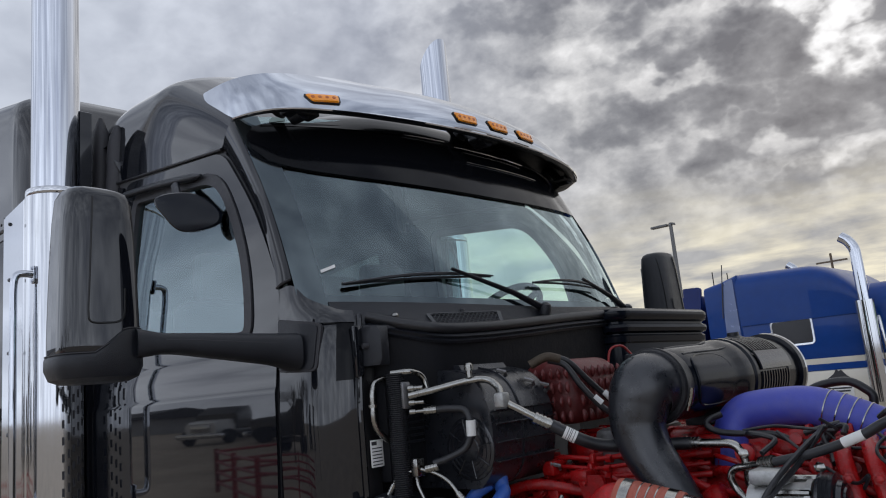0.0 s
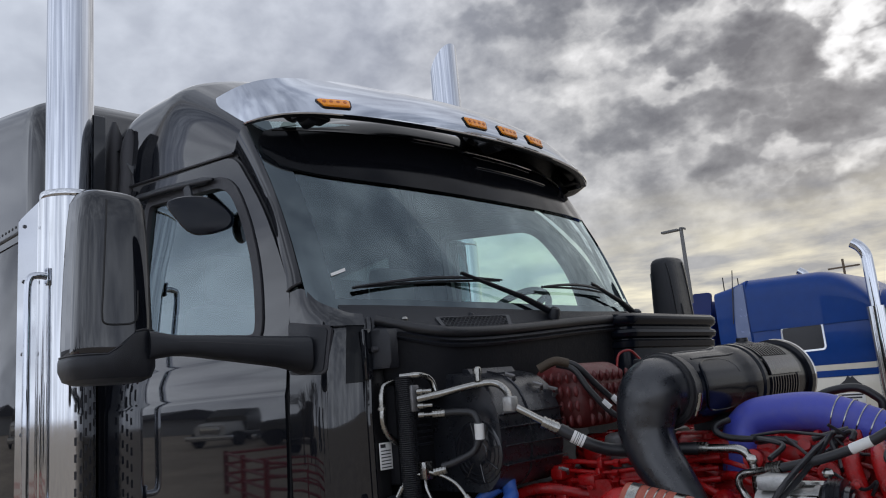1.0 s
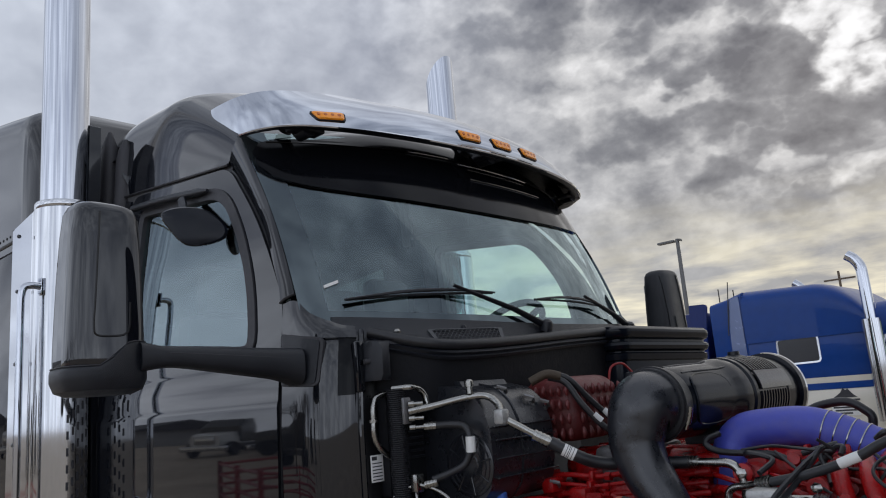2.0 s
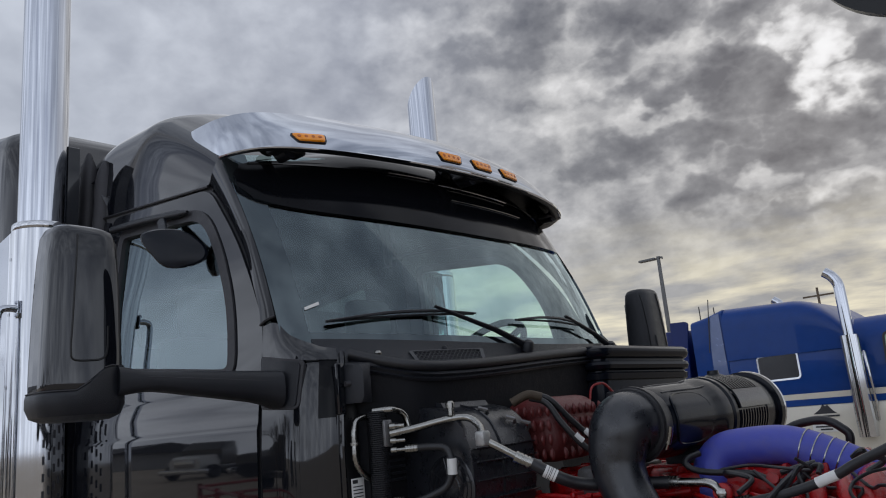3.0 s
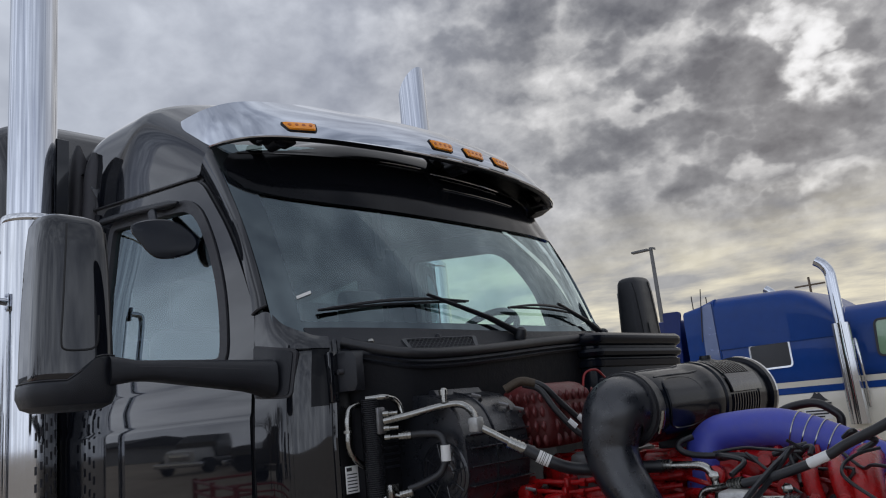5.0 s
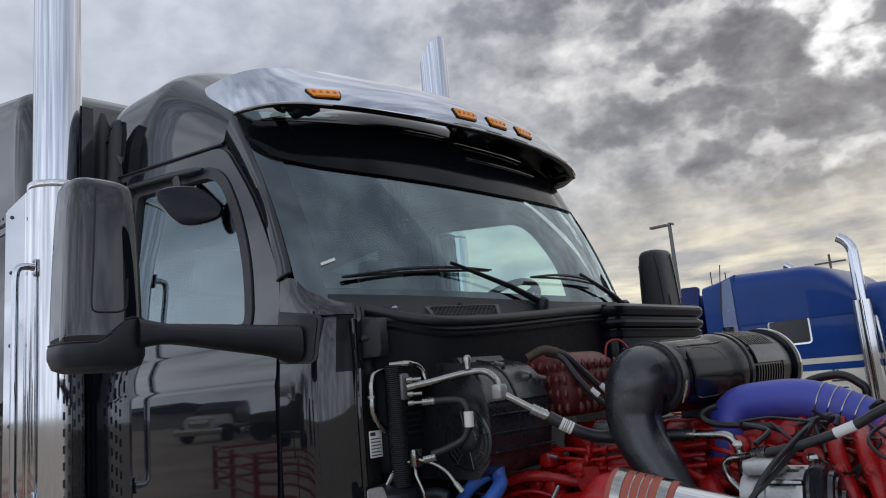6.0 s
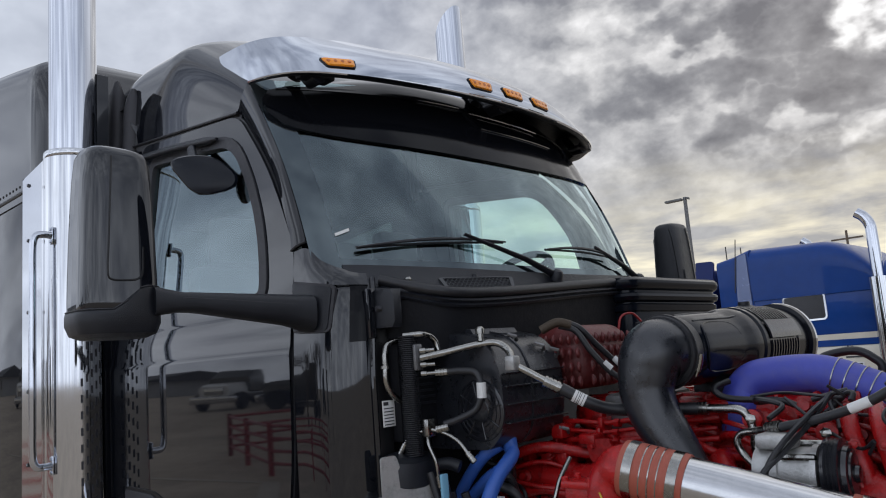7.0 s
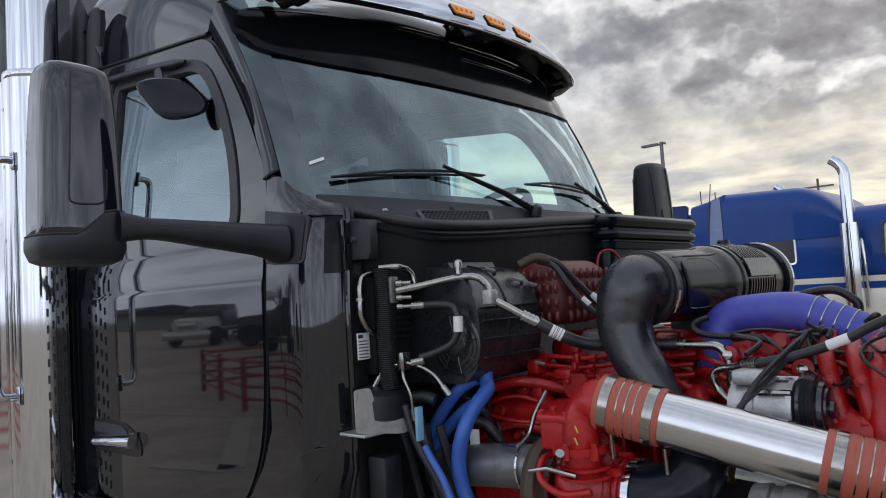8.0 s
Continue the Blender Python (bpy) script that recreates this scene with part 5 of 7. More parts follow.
ferrule(V(0.30, -0.748, 1.69), (1, 0.55, 0), 0.0125, 0.036, hs)
ferrule(V(0.305, -0.765, 1.535), (1, 0.5, 0.2), 0.0125, 0.036, hs)
part("hose_tag", turned((0.4155, -0.69, 1.655), (-0.002, 0, -0.05), [(0, 0.0135), (0.042, 0.0135)], 14), LABEL, hs)
part("line_manifold", boxed((0.262, -0.785, 1.515), (0.29, -0.755, 1.565), 0.004), STEEL, truck, "small bright line fitting")
for pts in ([(0.29, -0.77, 1.535), (0.33, -0.755, 1.522), (0.365, -0.745, 1.50), (0.39, -0.74, 1.47)], [(0.275, -0.775, 1.515), (0.285, -0.78, 1.49), (0.30, -0.775, 1.45), (0.302, -0.77, 1.41)], [(0.262, -0.78, 1.53), (0.235, -0.80, 1.53), (0.22, -0.81, 1.50)]):
    ln = part("pressure_line", tubed(spline(pts, 6), 0.0055, 10), STEEL, truck, "bent steel pressure line")
    ferrule(pts[-1], Vector(pts[-1]) - Vector(pts[-2]), 0.009, 0.032, ln)
pl = part("data_plate", boxed((0.172, -0.846, 1.548), (0.175, -0.800, 1.622), 0.001), LABEL, truck, "white printed data label")
ink = bmesh.new()
for k in range(6):
    box(ink, (0.1752, -0.842, 1.553 + 0.009 * k), (0.1756, -0.806, 1.556 + 0.009 * k))
box(ink, (0.1752, -0.843, 1.608), (0.1756, -0.824, 1.618))
part("print", ink, NEAR_BLACK, pl)
# bracket and drier cap below
trl = rounded([(-0.925, 1.478), (-0.880, 1.480), (-0.865, 1.430), (-0.770, 1.380), (-0.735, 1.358), (-0.79, 1.345), (-0.925, 1.365)], 0.010)
trb = plate(trl, [], lambda y, z: V(0.262 + 0.25 * (y + 0.85), y, z), 0.006, back=V(-1, 0, 0))
box(trb, (0.16, -0.915, 1.352), (0.262, -0.76, 1.36), 0.002)
brk = part("mounting_bracket", trb, CAST_ALU, truck, "bare aluminium mounting bracket")
part("reservoir_cap", loft([[V(0.225 + 0.6 * r * math.cos(t), -0.80 + r * math.sin(t), z - 0.15 * (r * math.cos(t))) for t in np.linspace(0, 2 * math.pi, 24, endpoint=False)] for z, r in ((1.395, 0.080), (1.40, 0.090), (1.445, 0.092), (1.462, 0.086), (1.470, 0.06), (1.471, 0.01))]), PLASTIC, truck, "black plastic reservoir top")
part("reservoir_spout", tubed(spline([(0.25, -0.735, 1.43), (0.29, -0.715, 1.435), (0.32, -0.70, 1.425)], 5), 0.018, 12), PLASTIC, truck)
part("blue_tag", boxed((0.335, -0.80, 1.33), (0.345, -0.775, 1.42), 0.003), material("pale_blue_tape", (0.18, 0.40, 0.55), 0.5), truck, "pale blue tape tag")

# ---- intake duct and air cleaner ----
duct_line = spline([(0.812, -0.345, 1.70), (0.806, -0.39, 1.703), (0.796, -0.42, 1.692), (0.786, -0.432, 1.655), (0.782, -0.44, 1.60), (0.805, -0.447, 1.535), (0.848, -0.458, 1.475), (0.888, -0.47, 1.42), (0.925, -0.485, 1.36), (0.955, -0.51, 1.29), (0.955, -0.55, 1.235)], 9)
duct_r = [0.089 - 0.037 * min(1, max(0, (i / len(duct_line) - 0.15) / 0.55)) for i in range(len(duct_line))]
duct = part("intake_duct", tubed(duct_line, duct_r, 36), DUCT, truck, "big black moulded intake elbow")
part("duct_collar", turned((0.808, -0.388, 1.70), (0.03, 1, 0), [(0, 0.090), (0, 0.097), (0.006, 0.101), (0.022, 0.101), (0.026, 0.097), (0.06, 0.096)], 48), RUBBER, duct)
cl = turned((0.808, -0.382, 1.70), (0.03, 1, 0), [(0, 0.100), (0, 0.1035), (0.010, 0.1035), (0.010, 0.100)], 48, closed=True)
part("duct_clamp", cl, RUBBER, duct, "worm-drive clamp")
scr = bmesh.new()
tube(scr, [V(0.899, -0.372, 1.646), V(0.908, -0.372, 1.668), V(0.913, -0.372, 1.690)], 0.0075, 10)
tube(scr, [V(0.892, -0.372, 1.632), V(0.899, -0.372, 1.646)], 0.0045, 8)
for k in range(4):
    q = V(0.8985, -0.372, 1.644).lerp(V(0.913, -0.372, 1.690), 0.15 + 0.22 * k)
    tube(scr, [q, q + V(0.001, 0, 0.0035)], 0.0092, 10)
part("clamp_screw", scr, STEEL, duct, "bright worm-drive clamp screw")
AC = V(0.812, -0.34, 1.70)
AC_AXIS = V(0.035, 1, 0).normalized()
prof = [(0, 0.092), (0.02, 0.097), (0.06, 0.100), (0.235, 0.103), (0.265, 0.106), (0.290, 0.112), (0.312, 0.1145), (0.340, 0.1145), (0.344, 0.1110), (0.352, 0.1110), (0.355, 0.1180), (0.374, 0.1185), (0.380, 0.1105), (0.604, 0.1105), (0.606, 0.1140), (0.690, 0.1140), (0.692, 0.126), (0.715, 0.127)]
cleaner = part("air_cleaner", turned(AC, AC_AXIS, prof, 64), CANISTER, truck, "black air cleaner canister with a slotted cover")
part("cleaner_end_cap", turned(AC + AC_AXIS * 0.715, AC_AXIS, [(0, 0.1275), (0.010, 0.1285), (0.015, 0.122), (0.014, 0.08), (0.015, 0.01)], 64), STAINLESS, cleaner, "pale metal end rim")
for k in range(11):
    for a0, a1 in ((38, 92), (-30, 4)):
        y = 0.392 + 0.0197 * k
        arc = bmesh.new()
        loft([[AC + AC_AXIS * (y + d) + V(r_ * math.cos(th), 0, r_ * math.sin(th)) for d, r_ in ((-0.0035, 0.109), (0.0035, 0.109), (0.003, 0.120), (-0.003, 0.120))] for th in (radians(a0 + (a1 - a0) * t) for t in np.linspace(0, 1, 6))], bm=arc)
        part("cover_slat", arc, GLOSSY_PLASTIC, cleaner)
part("cover_panel", sheet(lambda a, b: AC + AC_AXIS * (0.381 + 0.222 * b) + V(0.119 * math.cos(radians(7 + 28 * a)), 0, 0.119 * math.sin(radians(7 + 28 * a))), 8, 2, 0.006), GLOSSY_PLASTIC, cleaner, "plain panel between the slats")
inset = []
for t in np.linspace(0, 2 * math.pi, 41):
    c, d = math.cos(t), math.sin(t)
    th = radians(4 + 44 * math.copysign(abs(d) ** 0.55, d))
    inset.append(AC + AC_AXIS * (0.125 + 0.105 * math.copysign(abs(c) ** 0.7, c)) + V(0.1005 * math.cos(th), 0, 0.1005 * math.sin(th)))
part("inset_ridge", tubed(inset, 0.003, 8, False), CANISTER, cleaner, "moulded ridge round a flat inset")
for th in (radians(54), radians(88)):
    part("body_rib", tubed([AC + AC_AXIS * y + V(r_ * math.cos(th), 0, r_ * math.sin(th)) for y, r_ in ((0.03, 0.097), (0.10, 0.101), (0.23, 0.1025), (0.28, 0.108))], 0.0035, 8), CANISTER, cleaner)
part("service_cap", turned(AC + V(-0.01, 0.56, 0.108), (0, 0, 1), [(0, 0.035), (0.012, 0.035), (0.018, 0.02), (0.03, 0.018)], 16), PLASTIC, cleaner)
part("cleaner_saddle", boxed((0.75, -0.12, 1.54), (0.89, 0.28, 1.61), 0.02), PLASTIC, cleaner)
# ribbed intake plenum on the far side
pb = bmesh.new()
prow = [(1.72, 0.0), (1.835, 0.0), (1.840, 0.010), (1.862, 0.012), (1.868, 0.0), (1.872, 0.0), (1.880, 0.016), (1.894, 0.022), (1.905, 0.018), (1.910, 0.004), (1.918, 0.004), (1.926, 0.018), (1.940, 0.026), (1.956, 0.024), (1.968, 0.010), (1.971, -0.03)]
loft([[V(q[0], q[1], z + 0.012 * (1 - (q[1] - 0.25) / 0.6)) for q in offset_loop(rounded([(0.16, 0.26), (0.36, 0.26), (0.43, 0.86), (0.16, 0.86)], 0.05, 5), d)] for z, d in prow], bm=pb)
part("intake_plenum", pb, CANISTER, truck, "ribbed black rubber intake plenum")

# ---- engine ----
def cast_block(name, lo, hi, bev, mat, parent, label=""):
    return part(name, boxed(lo, hi, bev, seg=3), mat, parent, label)


engine = cast_block("engine_block", (0.30, -0.30, 0.75), (1.42, 0.30, 1.33), 0.03, RED, truck, "red painted diesel engine block")
cast_block("cylinder_head", (0.34, -0.27, 1.33), (1.36, 0.24, 1.46), 0.02, RED, engine)
cast_block("valve_cover", (0.36, -0.20, 1.46), (1.30, 0.22, 1.565), 0.045, RED, engine, "red cast valve cover")
for k in range(9):
    x = 0.42 + 0.1 * k
    part("cover_rib", boxed((x, -0.205, 1.47), (x + 0.014, 0.225, 1.572), 0.005), RED, engine)
for k in range(6):
    x = 0.44 + 0.15 * k
    if k != 3:
        part("injector_cap", boxed((x, -0.245, 1.475), (x + 0.07, -0.195, 1.545), 0.014), RED, engine)
    part("cover_bolt", turned((x + 0.105, -0.235, 1.468), (0, -0.3, 1), [(0, 0.016), (0.006, 0.016), (0.006, 0.010), (0.02, 0.010), (0.022, 0.005)], 8), RED, engine)
    part("return_pipe", tubed(spline([(x, -0.24, 1.50), (x + 0.03, -0.29, 1.505), (x + 0.09, -0.30, 1.49), (x + 0.14, -0.27, 1.47)], 5), 0.007, 8), RED, engine)
for k in range(5):
    x = 0.50 + 0.16 * k
    part("head_lug", boxed((x, -0.315, 1.36), (x + 0.045, -0.265, 1.43), 0.012), RED, engine)
cast_block("rear_housing", (0.18, -0.42, 1.02), (0.44, -0.26, 1.40), 0.04, RED, engine, "red flywheel-end housing")
wander = random.Random(7)
for k in range(4):
    z, d = 1.44 - 0.045 * k, wander.uniform(0, 0.04)
    part("rear_pipe", tubed(spline([(0.20 + wander.uniform(0, 0.06), -0.43 - d, z - wander.uniform(0.03, 0.10)), (0.30, -0.45 - d, z + wander.uniform(-0.03, 0.02)), (0.42, -0.43 - d, z + wander.uniform(-0.02, 0.03)), (0.54, -0.37 - d * 0.5, z + wander.uniform(-0.04, 0.02)), (0.70, -0.33, z + wander.uniform(-0.04, 0.03))], 6), wander.choice((0.007, 0.012, 0.016)), 10), RED, engine)
for k in range(10):
    x, z = wander.uniform(0.28, 0.62), wander.uniform(1.30, 1.47)
    part("engine_lug", boxed((x, -0.40 - wander.uniform(0, 0.03), z), (x + wander.uniform(0.02, 0.06), -0.33, z + wander.uniform(0.02, 0.05)), 0.008), RED, engine)
for x, z in ((0.24, 1.30), (0.33, 1.35), (0.40, 1.28), (0.28, 1.18), (0.38, 1.15)):
    part("housing_lug", turned((x, -0.41, z), (0.2, -1, 0.2), [(0, 0.024), (0.025, 0.022), (0.028, 0.012), (0.042, 0.011)], 8), RED, engine)
# exhaust manifold runners on the near side
for k in range(6):
    x = 0.42 + 0.165 * k
    part("manifold_runner", tubed(spline([(x, -0.27, 1.40), (x + 0.005, -0.34, 1.405), (x + 0.03, -0.38, 1.38), (x + 0.07, -0.39, 1.36)], 5), [0.036] * 16, 14), RED, engine)
part("exhaust_manifold", tubed([V(0.40 + 0.05 * k, -0.39 - 0.004 * (k % 2), 1.35) for k in range(20)], [0.042 + 0.006 * (k % 3 == 0) for k in range(20)], 16), RED, engine, "red cast exhaust manifold")
bits = random.Random(4)
for k in range(26):
    x, z = bits.uniform(0.38, 1.3), bits.uniform(1.15, 1.46)
    part("engine_boss", turned((x, -0.30, z), (0, -1, 0), [(0, 0.026), (0.03, 0.024), (0.034, 0.015), (0.04, 0.014), (0.05, 0.013)], 8), RED, engine)
for k in range(7):
    x = 0.36 + 0.13 * k
    z = 1.44 + 0.015 * (k % 3)
    part("fuel_rail_pipe", tubed(spline([(x, -0.26, z), (x + 0.08, -0.33, z + 0.02), (x + 0.17, -0.34, z - 0.015), (x + 0.25, -0.28, z - 0.03)], 6), 0.011, 10), RED, engine)
part("bracket_plate", boxed((0.60, -0.345, 1.40), (0.72, -0.325, 1.49), 0.012), RED, engine)
# cover flange with its bolts, fuel lines with clips, hex plugs and the raised gear-case ribs
part("cover_flange", boxed((0.345, -0.235, 1.455), (1.315, 0.235, 1.472), 0.006), RED, engine)
for k in range(13):
    part("flange_bolt", turned((0.37 + 0.075 * k, -0.222, 1.470), (0, 0, 1), [(0, 0.013), (0.004, 0.013), (0.004, 0.009), (0.016, 0.009), (0.018, 0.005)], 6), RED, engine)
for k in range(3):
    part("cover_bead", boxed((0.40, -0.15 + 0.12 * k, 1.560), (1.26, -0.135 + 0.12 * k, 1.574), 0.004), RED, engine)
for x in (0.46, 0.78, 1.08):
    part("cover_step", boxed((x, -0.232, 1.49), (x + 0.13, -0.18, 1.556), 0.012), RED, engine)
    for d in (0.02, 0.065, 0.11):
        part("step_bolt", turned((x + d, -0.230, 1.525), (0, -1, 0.1), [(0, 0.011), (0.005, 0.011), (0.005, 0.007), (0.014, 0.007), (0.015, 0.004)], 6), RED, engine)
for k, (z, y, r_) in enumerate(((1.505, -0.335, 0.0075), (1.480, -0.350, 0.006), (1.452, -0.345, 0.009), (1.425, -0.37, 0.0065))):
    run = [(0.28, y + 0.02, z - 0.03), (0.36, y, z - 0.012), (0.47, y - 0.012, z + 0.006), (0.58, y, z), (0.70, y + 0.006, z + 0.012), (0.80, y + 0.02, z + 0.004), (0.90, y + 0.05, z + 0.01)]
    fl = part("fuel_line", tubed(spline(run, 6), r_, 10), RED, engine)
    for x in (0.40, 0.56, 0.72):
        part("line_clip", boxed((x, y - 0.020, z - 0.014), (x + 0.016, y + 0.05, z + 0.016), 0.004), RED, fl)
        part("line_nut", turned((x + 0.05, y - 0.004, z + 0.001), (1, 0, 0), [(0, r_ * 1.7), (0.018, r_ * 1.7)], 6), RED, fl)
ear = rounded([(0.545, 1.466), (0.625, 1.470), (0.640, 1.425), (0.620, 1.398), (0.560, 1.402)], 0.014)
lift = part("lifting_plate", plate(ear, [], lambda x, z: V(x, -0.405, z), 0.012, back=V(0, 1, 0)), RED, engine, "red lifting plate")
for x, z in ((0.572, 1.448), (0.612, 1.420)):
    part("plate_bolt", turned((x, -0.405, z), (0, -1, 0), [(0, 0.010), (0.004, 0.010), (0.004, 0.007), (0.013, 0.007), (0.014, 0.004)], 6), RED, lift)
for k in range(2):
    x0 = 1.235 + 0.062 * k
    part("case_rib", tubed(spline([V(x0 - 0.01, -0.28, 1.54), V(x0 + 0.012, -0.36, 1.505), V(x0 + 0.035, -0.395, 1.43), V(x0 + 0.05, -0.40, 1.34), V(x0 + 0.055, -0.40, 1.20)], 5), 0.020, 12), RED, engine)
    for z in (1.47, 1.38):
        part("rib_bolt", turned((x0 + 0.03, -0.41, z), (0.2, -1, 0.1), [(0, 0.014), (0.006, 0.014), (0.006, 0.009), (0.016, 0.009), (0.018, 0.005)], 6), RED, engine)
hexes = random.Random(31)
for k in range(22):
    x, z = hexes.uniform(0.30, 0.92), hexes.uniform(1.20, 1.44)
    part("hex_plug", turned((x, -0.385 - hexes.uniform(0, 0.03), z), (hexes.uniform(-0.2, 0.2), -1, 0.15), [(-0.06, 0.014), (0, 0.016), (0.004, 0.016), (0.004, 0.010), (0.014, 0.010), (0.015, 0.006)], 6), RED, engine)
for k in range(6):
    x = 0.36 + 0.09 * k
    part("block_web", boxed((x, -0.395, 1.16 + 0.02 * (k % 2)), (x + 0.012, -0.29, 1.34), 0.004), RED, engine)
for at in ((1.205, -0.395, 1.493), (1.02, -0.36, 1.52)):
    hb_ = part("mount_boss", turned(at, (0.25, -1, 0.1), [(-0.06, 0.026), (0.0, 0.024), (0.003, 0.018)], 14), RED, engine)
    part("boss_bolt", turned(Vector(at) + V(0.0, -0.003, 0), (0.25, -1, 0.1), [(0, 0.013), (0.010, 0.013), (0.012, 0.008)], 6), STEEL, hb_, "bare steel bolt")
# black plate added to darken the engine's foot, which lies in shade
part("dark_backing", boxed((0.96, -0.445, 0.95), (1.30, -0.43, 1.30), 0.004), FIREWALL, truck, "black plate added for the dark below the charge-air pipe")
# dark clutter between engine and firewall
for k in range(7):
    r_ = random.Random(60 + k)
    a = V(0.24 + 0.03 * k, -0.50 - 0.03 * (k % 3), 1.44 - 0.03 * k)
    pts = [a]
    for _ in range(4):
        pts.append(pts[-1] + V(r_.uniform(0.0, 0.07), r_.uniform(-0.02, 0.05), r_.uniform(-0.09, 0.0)))
    part("wire_loom", tubed(spline(pts, 6), 0.006 + 0.003 * (k % 3), 8), RUBBER, truck, "black wiring loom")
part("starter_relay", boxed((0.40, -0.44, 1.20), (0.50, -0.36, 1.29), 0.012), PLASTIC, truck, "black relay box")
part("ribbed_fitting", turned((1.005, -0.50, 1.268), (1, -0.1, -0.06), [v for k in range(8) for v in ((0.008 * k, 0.019), (0.008 * k + 0.003, 0.023), (0.008 * k + 0.005, 0.023))], 18), BRASS, truck, "dull brass ribbed fitting")
# finned red casting behind, at the firewall
fin = boxed((0.30, -0.315, 1.60), (0.515, -0.03, 1.80), 0.06, seg=4)
brake = part("finned_casting", fin, DULL_RED, truck, "dusty red ribbed casting at the firewall")
for r_ in range(4):
    for c_ in range(7):
        for at, out in ((V(0.516, -0.285 + 0.038 * c_, 1.628 + 0.043 * r_), V(1, 0, 0)), (V(0.325 + 0.029 * c_, -0.326, 1.628 + 0.043 * r_), V(0, -1, 0))):
            part("casting_rib", tubed([at + V(0, 0, d) + out * 0.004 * (1 - (d / 0.017) ** 2) for d in (-0.017, -0.011, 0.0, 0.011, 0.017)], [0.002, 0.006, 0.0085, 0.006, 0.002], 8), DULL_RED, brake)
for k, (y0, z0) in enumerate(((-0.36, 1.80), (-0.34, 1.81))):
    hh = hose("brake_hose", [(0.46, y0, z0), (0.50, y0 + 0.03, z0 - 0.02), (0.54, y0 + 0.05 + 0.03 * k, z0 - 0.09), (0.60, y0 + 0.09 + 0.05 * k, z0 - 0.17), (0.68, y0 + 0.16 + 0.05 * k, z0 - 0.20)], 0.0095, RUBBER, "black rubber hose with a white tag")
    part("hose_tag", turned((0.565, y0 + 0.066 + 0.037 * k, z0 - 0.12), (0.05, 0.03, -0.06), [(0, 0.0104), (0.03, 0.0104)], 12), LABEL, hh)
part("hose_elbow", tubed(spline([(0.42, -0.40, 1.79), (0.46, -0.37, 1.81), (0.49, -0.34, 1.80)], 6), 0.014, 12), RUST, truck, "brass-brown hose elbow")
part("sensor_plug", boxed((0.50, 0.02, 1.74), (0.54, 0.07, 1.80), 0.008), PLASTIC, truck)
part("sensor_wire", tubed(spline([(0.52, 0.04, 1.80), (0.51, 0.0, 1.83), (0.49, -0.04, 1.82), (0.48, -0.05, 1.77)], 6), 0.004, 6), RED_RAIL, truck, "thin red wire")
part("heat_blanket", boxed((0.55, -0.30, 1.46), (0.72, -0.05, 1.585), 0.02), DARK_STEEL, truck, "dull grey heat shield plate")

# ---- turbocharger and charge-air pipe ----
turbo = part("turbocharger", turned((0.685, -0.62, 1.215), (1, 0, 0.02), [(0, 0.05), (0.01, 0.070), (0.03, 0.074), (0.045, 0.10), (0.07, 0.118), (0.10, 0.122), (0.13, 0.112), (0.15, 0.085), (0.17, 0.078), (0.20, 0.078), (0.205, 0.07)], 40), RED, truck, "red turbocharger housing with clamps")
part("turbine_housing", turned((0.615, -0.62, 1.215), (1, 0, 0.02), [(0, 0.07), (0.01, 0.118), (0.03, 0.128), (0.05, 0.122), (0.062, 0.08)], 40), RUST, turbo, "brown heat-stained turbine housing")
part("turbo_outlet", tubed(spline([(0.79, -0.66, 1.22), (0.785, -0.69, 1.29), (0.785, -0.695, 1.36), (0.792, -0.69, 1.41), (0.815, -0.685, 1.434), (0.855, -0.68, 1.440)], 7), [0.060, 0.055, 0.050, 0.047, 0.046] + [0.046] * 20 + [0.048, 0.050, 0.052, 0.054, 0.056, 0.058, 0.058, 0.058, 0.058, 0.058, 0.058], 24), RED, turbo, "red cast outlet elbow")
part("outlet_flange", turned((0.785, -0.693, 1.325), (0, -0.05, 1), [(0, 0.05), (0, 0.062), (0.018, 0.062), (0.018, 0.05)], 24), RED, turbo)
cast_block("actuator", (0.685, -0.725, 1.325), (0.765, -0.66, 1.40), 0.010, RED, turbo, "red actuator box with a bolted lid")
part("actuator_lid", boxed((0.680, -0.73, 1.392), (0.77, -0.655, 1.412), 0.006), RED, turbo)
for at in ((0.69, -0.72, 1.41), (0.76, -0.72, 1.41), (0.69, -0.665, 1.41), (0.76, -0.665, 1.41)):
    part("actuator_bolt", turned(at, (0, 0, 1), [(0, 0.009), (0.010, 0.009), (0.012, 0.005)], 8), RED, turbo)
for k in range(7):
    th = 2 * math.pi * k / 7 + 0.3
    part("housing_bolt", turned(V(0.725, -0.62 + 0.112 * math.cos(th), 1.215 + 0.112 * math.sin(th)), (1, 0, 0), [(0, 0.012), (0.04, 0.011), (0.044, 0.006)], 8), RED, turbo)
part("oil_line", tubed(spline([(0.70, -0.66, 1.31), (0.685, -0.72, 1.30), (0.70, -0.75, 1.26), (0.76, -0.755, 1.235), (0.83, -0.74, 1.245)], 6), 0.009, 10), RED, turbo)
for k in range(6):
    th = 2 * math.pi * k / 6 + 0.4
    part("neck_bolt", turned(V(0.787 + 0.066 * math.cos(th), -0.69 + 0.066 * math.sin(th), 1.338), (0, 0, 1), [(-0.022, 0.010), (0.006, 0.010), (0.006, 0.0065), (0.016, 0.0065)], 6), RED, turbo)
for k, (z, r_) in enumerate(((1.292, 0.066), (1.272, 0.070))):
    part("neck_rib", turned((0.788, -0.682, z), (0, -0.12, 1), [(0, r_ - 0.01), (0, r_), (0.007, r_), (0.007, r_ - 0.01)], 28, closed=True), RED, turbo)
